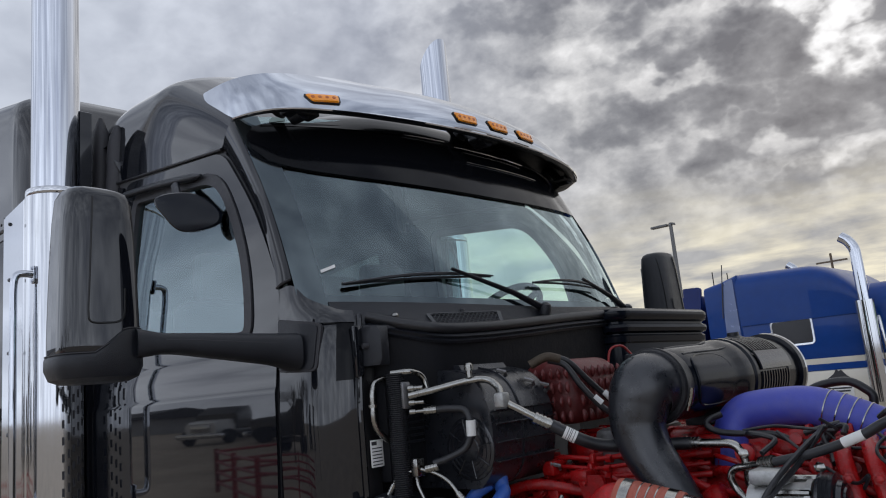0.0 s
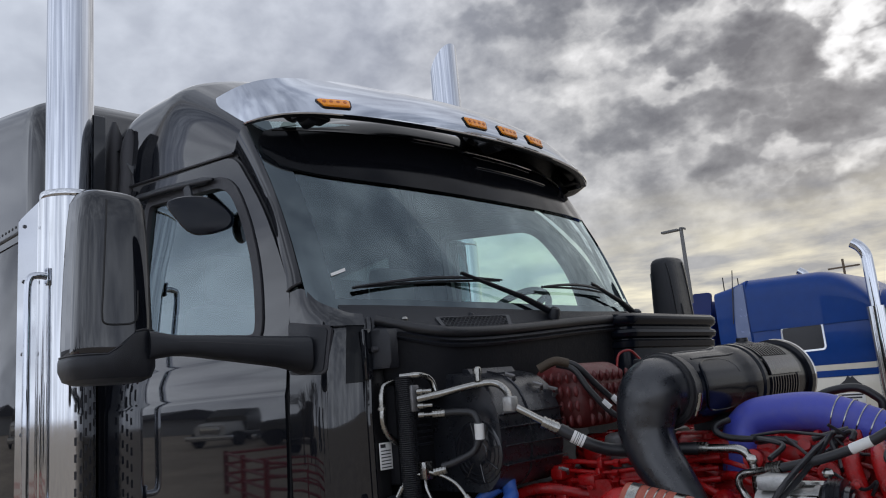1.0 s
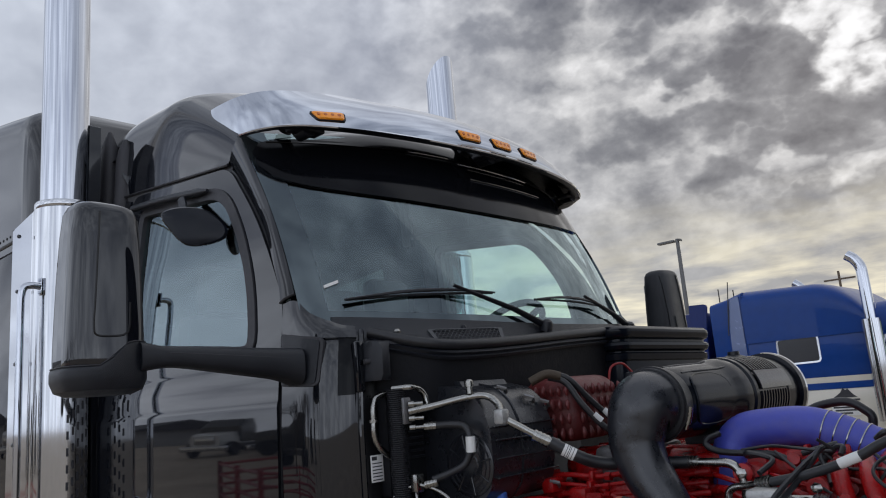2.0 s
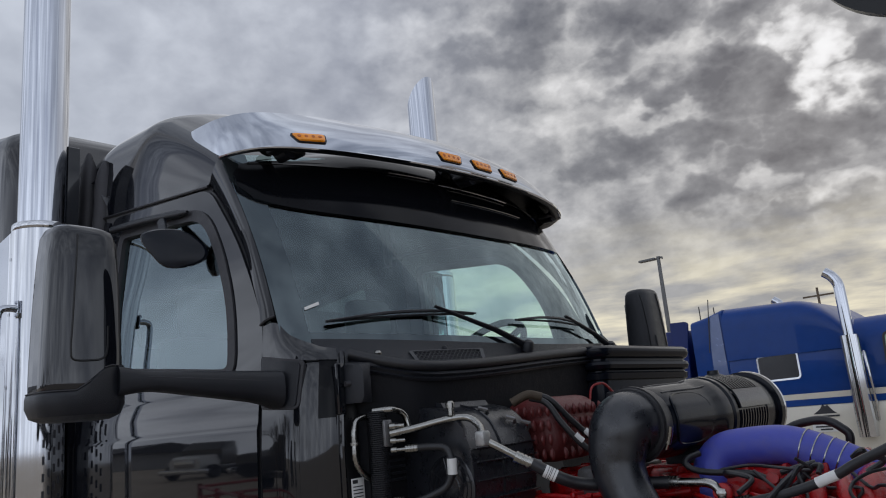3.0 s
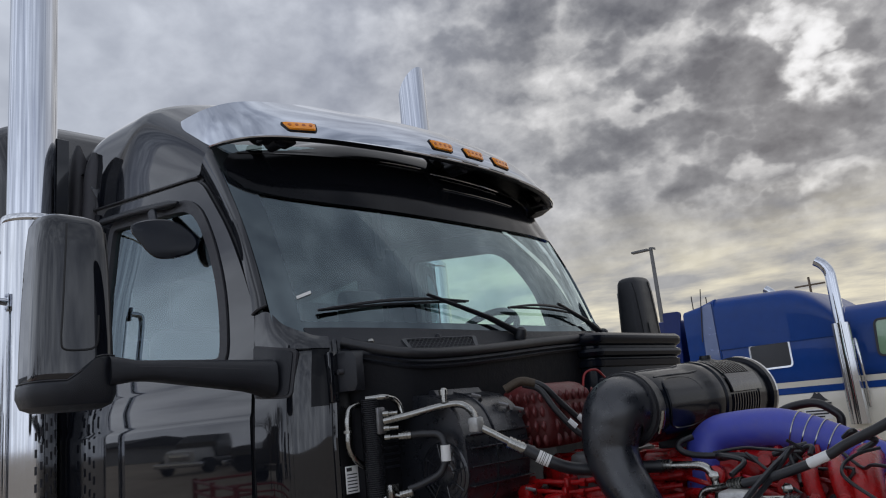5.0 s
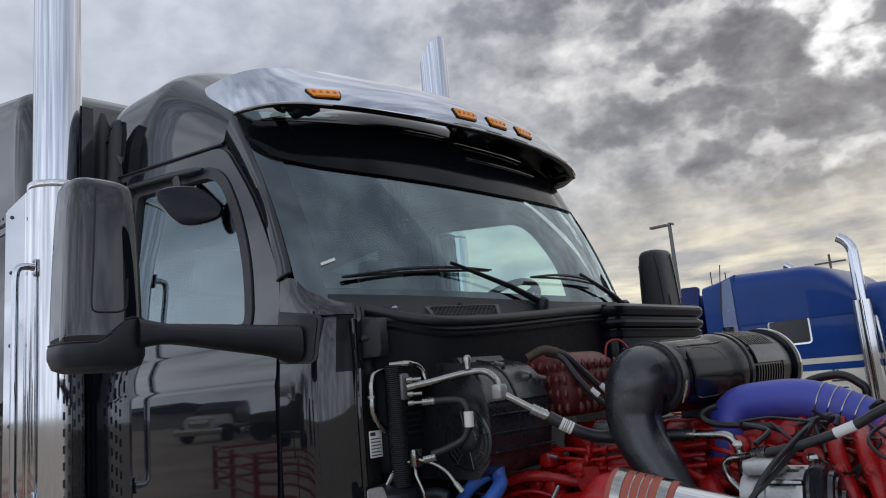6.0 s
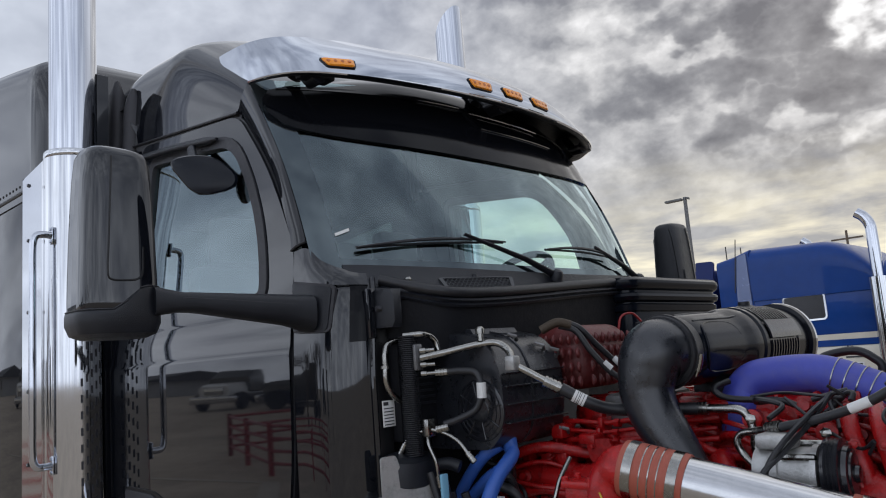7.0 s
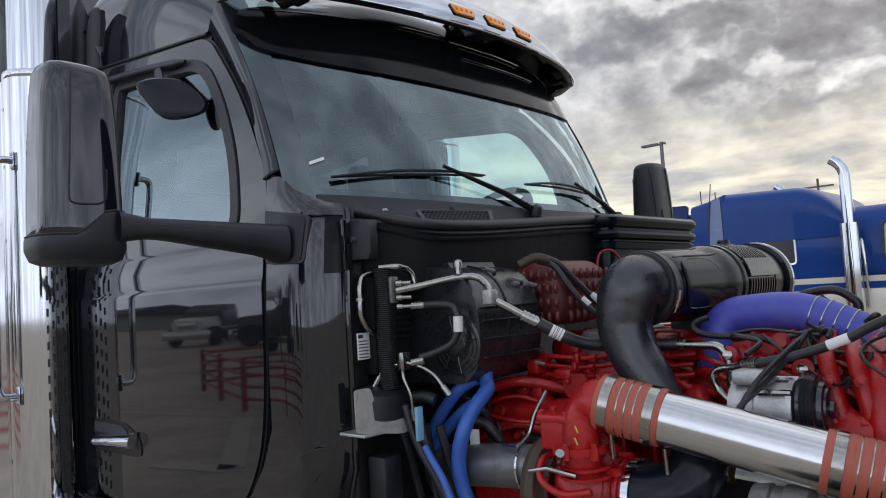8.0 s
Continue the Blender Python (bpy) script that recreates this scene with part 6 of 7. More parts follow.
for x in (0.832, 0.848, 0.864):
    part("housing_groove", turned((x, -0.62, 1.218), (1, 0, 0.02), [(0, 0.074), (0, 0.086), (0.006, 0.086), (0.006, 0.074)], 36, closed=True), RED, turbo)
part("wastegate_rod", tubed([V(0.66, -0.74, 1.275), V(0.72, -0.752, 1.29), V(0.80, -0.75, 1.28)], 0.006, 8), STEEL, turbo)
scroll = [(0.745 + 0.02 * math.sin(t / 2), -0.62 + (0.088 - 0.004 * t) * math.cos(t + 1.2), 1.215 + (0.088 - 0.004 * t) * math.sin(t + 1.2)) for t in np.linspace(0, 5.6, 36)]
part("volute", tubed(scroll, [0.056 - 0.0007 * k for k in range(36)], 16), RED, turbo, "red compressor volute")
for dz in (0.0, 0.028):
    part("paint_mark", tubed([V(0.803 + 0.1 * dz, -0.7415, 1.350 + dz), V(0.797 + 0.1 * dz, -0.743, 1.366 + dz)], 0.0022, 6), PAINT_MARK, turbo, "yellow paint stroke")
for k in range(8):
    th = 2 * math.pi * k / 8
    part("flange_bolt", turned(V(0.862, -0.62 + 0.088 * math.cos(th), 1.218 + 0.088 * math.sin(th)), (1, 0, 0), [(-0.02, 0.011), (0.012, 0.011), (0.014, 0.006)], 6), RED, turbo)
part("speed_sensor", tubed([V(0.745, -0.74, 1.30), V(0.775, -0.775, 1.335)], [0.007, 0.011], 8), STEEL, turbo)
part("v_band", turned((0.672, -0.62, 1.216), (1, 0, 0), [(0, 0.076), (0, 0.092), (0.012, 0.092), (0.012, 0.076)], 40, closed=True), STAINLESS, turbo, "steel band clamp")
part("inlet_clamp", turned((0.880, -0.62, 1.219), (1, 0, 0.02), [(0, 0.078), (0, 0.0835), (0.018, 0.0835), (0.018, 0.078)], 40, closed=True), STAINLESS, turbo, "steel band clamp")
part("inlet_boot", tubed(spline([(0.872, -0.62, 1.219), (0.93, -0.62, 1.222), (0.985, -0.605, 1.24), (1.01, -0.575, 1.29), (0.99, -0.53, 1.34), (0.94, -0.48, 1.37)], 7), [0.077] * 12 + [0.077 - 0.0008 * k for k in range(24)], 26), CANISTER, turbo, "black rubber inlet boot")
part("exhaust_downpipe", tubed(spline([(0.625, -0.62, 1.255), (0.50, -0.62, 1.247), (0.36, -0.61, 1.232), (0.22, -0.57, 1.20), (0.16, -0.48, 1.10), (0.14, -0.44, 0.9)], 8), 0.058, 26), DARK_STEEL, turbo, "dull grey exhaust downpipe")
part("downpipe_clamp", turned((0.572, -0.62, 1.250), (1, 0.0, 0.05), [(0, 0.060), (0, 0.068), (0.005, 0.068), (0.005, 0.060)], 36, closed=True), STAINLESS, turbo, "thin steel ring clamp")
part("probe_line", tubed(spline([(0.52, -0.66, 1.315), (0.58, -0.68, 1.32), (0.62, -0.68, 1.35), (0.63, -0.66, 1.40), (0.64, -0.62, 1.45)], 6), 0.006, 8), STEEL, turbo, "thin bright sensor line")
for x, z in ((0.30, 1.16), (0.40, 1.12), (0.52, 1.10), (0.62, 1.07)):
    part("engine_boss", turned((x, -0.36, z), (0, -1, 0), [(0, 0.03), (0.05, 0.028), (0.055, 0.018), (0.07, 0.016)], 10), RED, engine)

P0, P1 = V(0.835, -0.68, 1.442), V(1.305, -0.585, 1.328)
AX = (P1 - P0).normalized()


def coupler(base, axis, length, r, bands):
    rows = [(0, r * 0.98), (0.004, r)]
    k = 6
    for i in range(k):
        a = length * (0.24 + 0.52 * i / k)
        w = length * 0.52 / k
        rows += [(a, r), (a + w * 0.3, r * 1.012), (a + w * 0.7, r * 1.012), (a + w, r)]
    rows += [(length - 0.004, r), (length, r * 0.98)]
    c = part("charge_air_coupler", turned(base, axis, rows, 40), RED_SILICONE, truck, "rust-red silicone coupler with steel bands")
    for b in bands:
        w = 0.022
        part("t_bolt_clamp", turned(Vector(base) + Vector(axis) * (b * length - w / 2), axis, [(0, r * 0.99), (0, r * 1.03), (w, r * 1.03), (w, r * 0.99)], 40, closed=True), STEEL, c, "steel band clamp")
    for i in range(3):
        b = 0.36 + 0.13 * i
        part("support_ring", turned(Vector(base) + Vector(axis) * b * length, axis, [(0, r), (0, r * 1.02), (0.0028, r * 1.02), (0.0028, r)], 40, closed=True), STEEL, c)
    return c


coupler(P0, AX, 0.15, 0.0665, (0.16, 0.84))
pipe = part("charge_air_pipe", tubed([P0 + AX * t for t in (0.13, 0.2, 0.3, 0.4, 0.50)], 0.062, 40), ALUMINIUM, truck, "bright drawn aluminium charge-air pipe")
coupler(P0 + AX * 0.475, AX, 0.17, 0.0665, (0.16, 0.84))
part("pipe_end", tubed([P0 + AX * 0.62, P0 + AX * 0.75, P0 + AX * 0.85 + V(0.04, 0.03, -0.02), P0 + AX * 0.95 + V(0.09, 0.09, -0.05)], 0.062, 32), ALUMINIUM, truck)
for t in (0.155, 0.03):
    part("clamp_stud", tubed([P0 + AX * t + V(0, -0.02, -0.062), P0 + AX * t + V(0.0, -0.015, -0.12)], 0.0045, 8), STEEL, truck)

# blue silicone intake hose
HOSE_LINE = spline([(0.912, -0.185, 1.450), (0.920, -0.180, 1.544), (0.929, -0.168, 1.584), (0.962, -0.156, 1.613), (1.022, -0.150, 1.622), (1.106, -0.150, 1.624), (1.168, -0.150, 1.611), (1.233, -0.150, 1.585), (1.294, -0.150, 1.556), (1.327, -0.150, 1.538), (1.50, -0.14, 1.46), (1.62, -0.10, 1.42)], 8)
HOSE_LINE = [q - V(0, 0, 0.008) for q in HOSE_LINE]
bh = part("blue_silicone_hose", tubed(HOSE_LINE, 0.0515, 32), BLUE_SILICONE, truck, "violet-blue silicone intake hose with steel rings")
for k in range(6):
    i = next(n for n, q in enumerate(HOSE_LINE) if q.x > 1.168 + 0.0285 * k)
    a_, b_ = HOSE_LINE[i - 1], HOSE_LINE[i]
    at = a_.lerp(b_, (1.168 + 0.0285 * k - a_.x) / (b_.x - a_.x))
    part("hose_ring", turned(at, b_ - a_, [(0, 0.050), (0, 0.0535), (0.0028, 0.0535), (0.0028, 0.050)], 36, closed=True), STEEL, bh, "bright steel ring")

# compressor at the front of the engine
comp = part("ac_compressor", turned((1.06, -0.46, 1.412), (1, 0.06, -0.01), [(0, 0.03), (0.004, 0.052), (0.03, 0.056), (0.05, 0.056), (0.052, 0.062), (0.062, 0.062), (0.064, 0.056), (0.13, 0.058), (0.132, 0.064), (0.145, 0.064)], 32), CAST_ALU, truck, "cast aluminium refrigerant compressor with a black pulley")
pul = part("pulley", turned((1.215, -0.451, 1.413), (1, 0.06, -0.01), [(0, 0.05), (0, 0.074), (0.008, 0.077), (0.012, 0.072), (0.016, 0.077), (0.020, 0.072), (0.024, 0.077), (0.028, 0.072), (0.036, 0.077), (0.040, 0.062), (0.050, 0.060), (0.052, 0.048), (0.056, 0.046), (0.058, 0.020), (0.066, 0.018), (0.067, 0.003)], 40), GLOSSY_PLASTIC, comp, "black grooved pulley")
for k in range(5):
    th = 2 * math.pi * k / 5
    part("compressor_bolt", turned(V(1.195, -0.45 + 0.06 * math.cos(th), 1.416 + 0.06 * math.sin(th)), (1, 0.06, 0), [(-0.06, 0.008), (0.012, 0.008), (0.014, 0.005)], 8), STEEL, comp)
part("compressor_head", boxed((1.075, -0.50, 1.465), (1.16, -0.43, 1.50), 0.01), CAST_ALU, comp)
part("suction_tube", tubed(spline([(1.04, -0.42, 1.412), (1.006, -0.40, 1.437), (0.993, -0.40, 1.466), (1.006, -0.40, 1.488), (1.05, -0.41, 1.497), (1.125, -0.445, 1.512)], 6), 0.0095, 12), STEEL, comp, "bent metal suction tube")
ferrule(V(1.085, -0.428, 1.504), (1, -0.40, 0.19), 0.0165, 0.042, comp)
sh = hose("suction_hose", [(1.122, -0.445, 1.511), (1.198, -0.45, 1.527), (1.259, -0.45, 1.545), (1.318, -0.45, 1.567), (1.369, -0.45, 1.594), (1.44, -0.46, 1.625), (1.55, -0.48, 1.68)], 0.0108, RUBBER, "black suction hose with a paper label")
part("hose_label", turned((1.278, -0.45, 1.552), (0.055, 0, 0.0215), [(0, 0.0116), (0.048, 0.0116)], 16), LABEL, sh)
part("discharge_tube", tubed(spline([(0.88, -0.36, 1.547), (0.949, -0.36, 1.546), (0.994, -0.36, 1.542), (1.015, -0.36, 1.519), (1.023, -0.362, 1.484), (1.03, -0.38, 1.446), (1.06, -0.42, 1.43)], 6), 0.0115, 12), STEEL, comp)
ferrule(V(0.870, -0.36, 1.547), (1, 0, 0), 0.017, 0.04, comp)
# front gear case and brackets
cast_block("gear_case", (1.30, -0.36, 0.80), (1.42, 0.36, 1.50), 0.05, RED, engine)
part("case_arch", tubed(spline([(1.36, -0.42, 1.05), (1.37, -0.41, 1.30), (1.36, -0.36, 1.45), (1.34, -0.25, 1.52), (1.33, -0.1, 1.53)], 7), 0.04, 14), RED, engine)
cast_block("mount_bracket", (1.0, -0.42, 1.18), (1.28, -0.30, 1.36), 0.03, RED, engine)
for x, z in ((1.02, 1.50), (1.12, 1.53), (1.22, 1.52), (1.10, 1.44), (1.24, 1.46)):
    part("engine_boss", turned((x, -0.25, z), (0.2, -1, 0.3), [(0, 0.03), (0.05, 0.028), (0.055, 0.016), (0.07, 0.015)], 10), RED, engine)
# alternator low at the front
alt = part("alternator", turned((1.10, -0.50, 1.17), (1, 0.05, 0), [(0, 0.05), (0.01, 0.075), (0.05, 0.08), (0.055, 0.074), (0.075, 0.074), (0.08, 0.08), (0.13, 0.078), (0.14, 0.05), (0.17, 0.03)], 28), CAST_ALU, truck, "finned cast aluminium alternator")
part("alternator_bracket", tubed([V(1.07, -0.50, 1.27), V(1.16, -0.47, 1.25), V(1.26, -0.44, 1.2)], [0.02, 0.016, 0.02], 8, flat=0.4), CAST_ALU, alt)
# wiring
for k in range(9):
    r_ = random.Random(20 + k)
    a = V(1.0 + 0.05 * k, -0.30 - 0.02 * (k % 3), 1.57 - 0.01 * (k % 2))
    pts = [a + V(0.0, 0, 0)]
    for j in range(4):
        pts.append(pts[-1] + V(r_.uniform(-0.05, 0.09), r_.uniform(-0.05, 0.02), r_.uniform(-0.06, 0.03)))
    part("wire_loom", tubed(spline(pts, 6), 0.004 + 0.003 * (k % 2), 8), RUBBER, truck, "black wiring loom")
for d in (0.0, 0.018):
    part("cable", tubed(spline([(1.22, -0.36 - d, 1.58), (1.19, -0.45, 1.54 - d), (1.15, -0.54, 1.48 - d), (1.12, -0.57 - d, 1.42), (1.11, -0.57, 1.34)], 7), 0.0065, 8), RUBBER, truck, "black cable")
part("far_loom", tubed(spline([(1.00, 0.10, 1.585), (1.038, 0.1, 1.631), (1.063, 0.1, 1.647), (1.096, 0.1, 1.657), (1.142, 0.1, 1.662), (1.171, 0.1, 1.656), (1.197, 0.1, 1.638), (1.215, 0.1, 1.618), (1.211, 0.1, 1.587), (1.196, 0.1, 1.55)], 5), 0.0125, 10), RUBBER, truck, "black wrapped loom")
part("cross_hose", tubed(spline([(0.93, -0.26, 1.61), (0.909, -0.29, 1.60), (0.906, -0.30, 1.587), (0.926, -0.30, 1.572), (0.971, -0.30, 1.564), (1.072, -0.30, 1.56), (1.113, -0.30, 1.547), (1.16, -0.29, 1.535)], 6), 0.0085, 10), RUBBER, truck, "black rubber hose")
# blue coolant hoses low at the firewall
for pts, r in (([(0.40, -0.57, 1.52), (0.415, -0.585, 1.465), (0.428, -0.600, 1.444), (0.424, -0.660, 1.398), (0.418, -0.700, 1.344), (0.395, -0.700, 1.266), (0.396, -0.690, 1.189), (0.422, -0.680, 1.122)], 0.0205),
               ([(0.39, -0.60, 1.475), (0.347, -0.62, 1.447), (0.301, -0.62, 1.406), (0.259, -0.62, 1.359), (0.20, -0.61, 1.29)], 0.018),
               ([(0.37, -0.59, 1.40), (0.339, -0.60, 1.38), (0.30, -0.60, 1.35), (0.252, -0.60, 1.309), (0.20, -0.59, 1.25)], 0.018),
               ([(0.338, -0.770, 1.312), (0.363, -0.770, 1.277), (0.399, -0.770, 1.229), (0.425, -0.770, 1.174)], 0.010)):
    hose("coolant_hose", pts, r, COOLANT_BLUE, "blue silicone coolant hose")
part("hose_bracket", tubed([V(0.30, -0.58, 1.36), V(0.36, -0.585, 1.355), V(0.40, -0.57, 1.345)], 0.010, 8), PLASTIC, truck)
hose("tag_hose", [(0.36, -0.60, 1.36), (0.41, -0.59, 1.345), (0.44, -0.57, 1.30)], 0.014, RUBBER)
part("paper_tag", boxed((0.375, -0.625, 1.29), (0.405, -0.617, 1.335), 0.001), LABEL, truck, "white paper tag")
for k in range(4):
    part("brace_rod", tubed([V(0.20 + 0.05 * k, -0.72, 1.36), V(0.25 + 0.04 * ((k * 3) % 5), -0.66, 1.0)], 0.012, 8), PLASTIC, truck, "black brace")
for k, pts in enumerate(([(0.28, -0.78, 1.42), (0.31, -0.77, 1.32), (0.36, -0.75, 1.22), (0.42, -0.73, 1.10)], [(0.31, -0.76, 1.40), (0.33, -0.75, 1.30), (0.34, -0.72, 1.2), (0.40, -0.7, 1.08)])):
    hose("loom", pts, 0.012, RUBBER, "black wrapped loom")

# ---- chassis, wheels, hood ----
for sg in (-1, 1):
    part("frame_rail", boxed((-5.5, sg * 0.43 - 0.04, 0.72), (2.4, sg * 0.43 + 0.04, 0.98), 0.01), DARK_STEEL, truck)


def tyre_wheel(x, y, r=0.51, w=0.28):
    sg = 1 if y > 0 else -1
    t = part("wheel", turned((x, y - w / 2, r), (0, 1, 0), [(0, 0.29), (0.0, r - 0.06), (0.03, r - 0.012), (0.06, r), (w - 0.06, r), (w - 0.03, r - 0.012), (w, r - 0.06), (w, 0.29)], 40), TYRE, truck, "black truck tyre on a bright rim")
    part("rim", turned((x, y - w / 2 + 0.01, r), (0, 1, 0), [(0, 0.29), (0.03, 0.27), (0.06, 0.15), (0.05, 0.08), (w - 0.08, 0.08), (w - 0.05, 0.27), (w - 0.02, 0.29)], 32), ALUMINIUM, t, "bright alloy rim")


for x in (1.55, -3.9, -5.2):
    for y in (-0.95, 0.95):
        tyre_wheel(x, y)


def hood(a, b):
    """The tilted hood: the cowl edge stands up, the grille end is down in front."""
    u = 2 * a - 1
    th = u * math.pi / 2
    s, c = math.sin(th), max(0.0, math.cos(th))
    half = 0.86 - 0.20 * b
    uu = math.copysign(abs(s) ** 0.5, s)
    x = 1.575 + 0.75 * c ** 0.5 + 0.80 * (1 - (1 - b) ** 4)
    top = 2.455 + 0.62 * c ** 0.6
    return V(x, half * uu, top - 0.085 * (1 - math.exp(-70 * b)) + (0.75 - top) * b ** 1.4)
part("tilted_hood", sheet(lambda a, b: hood(a, b ** 2.2), 48, 48, 0.02), PAINT_TRIM, truck, "black hood shell tilted forward")

tank = part("fuel_tank", turned((-1.95, -0.86, 0.72), (1, 0, 0), [(0, 0.05), (0.005, 0.26), (0.03, 0.30), (0.06, 0.31), (1.06, 0.31), (1.09, 0.30), (1.115, 0.26), (1.12, 0.05)], 40), CHROME, truck, "polished fuel tank below the door")
for x in (-1.75, -1.10):
    part("tank_strap", turned((x, -0.86, 0.72), (1, 0, 0), [(0, 0.312), (0, 0.317), (0.06, 0.317), (0.06, 0.312)], 40, closed=True), STAINLESS, tank)

# ---- blue truck parked alongside ----
blue = thing("parked_truck", "blue and cream semi truck with a sleeper, parked alongside", "truck", (-2.0, 10.4, 0))
BY = 9.3


def blue_roof(a, b):
    th = (2 * a - 1) * math.pi / 2
    s, c = math.sin(th), max(0.0, math.cos(th))
    u = math.copysign(abs(s) ** 0.2, s)
    x = -2.74 + 1.74 * b
    top = 3.0 - 0.06 * b - 0.52 * max(0, (b - 0.55) / 0.45) ** 2.2
    return V(x, BY + 1.15 + 1.15 * u, 2.2 + (top - 2.2) * c ** 0.25)


bs = part("sleeper_body", boxed((-2.74, BY, 1.62), (-1.0, BY + 2.3, 2.30), 0.02), BLUE_PAINT, blue, "royal blue sleeper wall")
sr = part("sleeper_roof", sheet(blue_roof, 48, 30, 0.02), BLUE_PAINT, blue, "royal blue rounded sleeper roof")
part("roof_back", boxed((-2.745, BY + 0.03, 2.2), (-2.72, BY + 2.27, 2.94), 0.01), BLUE_PAINT, blue)
part("roof_trim", tubed([blue_roof(0.02, b_) + V(0, -0.004, 0) for b_ in np.linspace(0, 1, 24)], 0.01, 6), BLUE_PAINT, sr)
part("white_band", boxed((-3.3, BY - 0.003, 1.545), (1.2, BY + 2.3, 1.625)), CREAM, blue, "cream band")
part("blue_band", boxed((-3.3, BY - 0.004, 1.455), (1.2, BY + 2.3, 1.545)), BLUE_PAINT, blue, "blue band")
part("lower_body", boxed((-3.3, BY - 0.002, 0.75), (1.2, BY + 2.3, 1.455), 0.02), CREAM, blue, "cream lower sleeper wall")
wo = rounded([(-2.32, 1.83), (-1.72, 1.84), (-1.72, 2.24), (-2.32, 2.22)], 0.07)
wf = part("sleeper_window", plate(wo, [offset_loop(wo, -0.025)], lambda x, z: V(x, BY - 0.012, z), 0.02), STAINLESS, blue, "dark sleeper window in a bright frame")
part("pane", plate(offset_loop(wo, -0.02), [], lambda x, z: V(x, BY - 0.006, z), 0.004), GLOSSY_PLASTIC, wf, "dark glass")
part("rear_step", loft([[V(x, y, z) for y, z in rounded([(BY + 0.01, 1.62), (BY + 2.28, 1.62), (BY + 2.28, t - 0.1), (BY + 2.2, t), (BY + 0.06, t), (BY + 0.01, t - 0.06)], 0.04)] for x, t in ((-3.26, 2.865), (-2.99, 2.92), (-2.74, 3.0))]), BLUE_PAINT, blue, "royal blue roof step")
part("pale_panel", plate(rounded([(-3.00, 1.75), (-2.765, 1.75), (-2.775, 2.95), (-2.93, 2.90), (-2.97, 2.60)], 0.03), [], lambda x, z: V(x, BY - 0.002, z), 0.01), SIDE_BLUE, blue, "pale blue-grey side panel")
part("rear_fairing", boxed((-3.95, BY + 0.25, 1.7), (-3.50, BY + 2.05, 2.80), 0.04), DEEP_BLUE, blue, "deep blue rear fairing")
part("fairing_wing", plate(rounded([(-3.63, 1.75), (-3.40, 1.75), (-3.36, 2.45), (-3.30, 2.87), (-3.34, 2.90), (-3.60, 2.91)], 0.03), [], lambda x, z: V(x, BY + 0.01, z), 0.04), DEEP_BLUE, blue, "deep blue side wing")
part("whip_aerial", tubed([V(-3.0, BY - 0.02, 2.36), V(-2.895, BY - 0.02, 3.18)], 0.008, 6), NEAR_BLACK, blue, "thin black aerial")
part("cab", loft([[V(x, y, z) for y, z in rounded([(BY + 0.1, 1.6), (BY + 2.2, 1.6), (BY + 2.12, 2.35), (BY + 1.9, 2.62), (BY + 0.4, 2.62), (BY + 0.18, 2.35)], 0.15)] for x in (-1.0, -0.3, 0.15)]), BLUE_PAINT, blue, "royal blue cab")
part("hood", boxed((0.1, BY + 0.4, 1.5), (1.9, BY + 1.9, 1.95), 0.1), BLUE_PAINT, blue)
dw = rounded([(-0.62, 1.88), (-0.06, 1.86), (-0.10, 2.22), (-0.2, 2.34), (-0.60, 2.34)], 0.06)
cw = part("door_window", plate(dw, [], lambda x, z: V(x, BY + 0.10 + 0.06 * (z - 1.8), z), 0.01), material("pale_green_window", (0.20, 0.32, 0.20), 0.08, coat=1.0), blue, "green-tinted door window")
part("window_trim", plate(offset_loop(dw, 0.03), [dw], lambda x, z: V(x, BY + 0.09 + 0.06 * (z - 1.8), z), 0.02), NEAR_BLACK, cw)
def blue_stack(y, x=-0.98):
    st = part("exhaust_pipe", tubed(spline([(x, y, 1.0), (x, y, 1.6), (x, y, 2.36)], 3), 0.125, 20), STAINLESS, blue, "chrome exhaust stack with a curved tip")
    part("stack_pipe", tubed(spline([(x, y, 2.3), (x, y, 2.9), (x - 0.01, y, 3.08), (x - 0.07, y, 3.20), (x - 0.15, y, 3.27)], 6), 0.075, 20), CHROME, st, "curved chrome pipe")
blue_stack(BY - 0.10)
blue_stack(BY + 2.40, -2.55)
part("grab_rail", tubed(spline([(-0.86, BY - 0.02, 2.1), (-0.84, BY - 0.08, 2.08), (-0.82, BY - 0.08, 1.6), (-0.84, BY - 0.02, 1.2)], 6), 0.018, 8), STAINLESS, blue)
for y in (BY + 0.5, BY + 1.1, BY + 1.7):
    part("roof_lamp", boxed((0.02, y, 2.62), (0.10, y + 0.1, 2.67), 0.015), AMBER, blue)
part("air_horn", turned((-0.45, BY + 0.5, 2.68), (1, 0, 0), [(0, 0.03), (0.3, 0.035), (0.42, 0.07), (0.44, 0.07)], 16), CHROME, blue)
for x, z in ((-3.45, 3.2), (-3.2, 3.15)):
    part("antenna", tubed([V(x, BY + 0.9, 2.5), V(x, BY + 0.9, z)], 0.01, 6), PAINT_TRIM, blue)
bdg = part("badge", boxed((-1.70, BY - 0.010, 1.08), (-1.34, BY - 0.004, 1.22), 0.004), WHITE_PAINT, blue, "small dark and white decal")
peaks = [(-1.66, 1.33), (-1.60, 1.37), (-1.56, 1.40), (-1.52, 1.46), (-1.49, 1.43), (-1.46, 1.45), (-1.40, 1.37), (-1.35, 1.33)]
part("decal_peak", plate([Vector(q) for q in peaks], [], lambda x, z: V(x, BY - 0.012, z), 0.004), NEAR_BLACK, bdg, "dark peak-shaped mark")
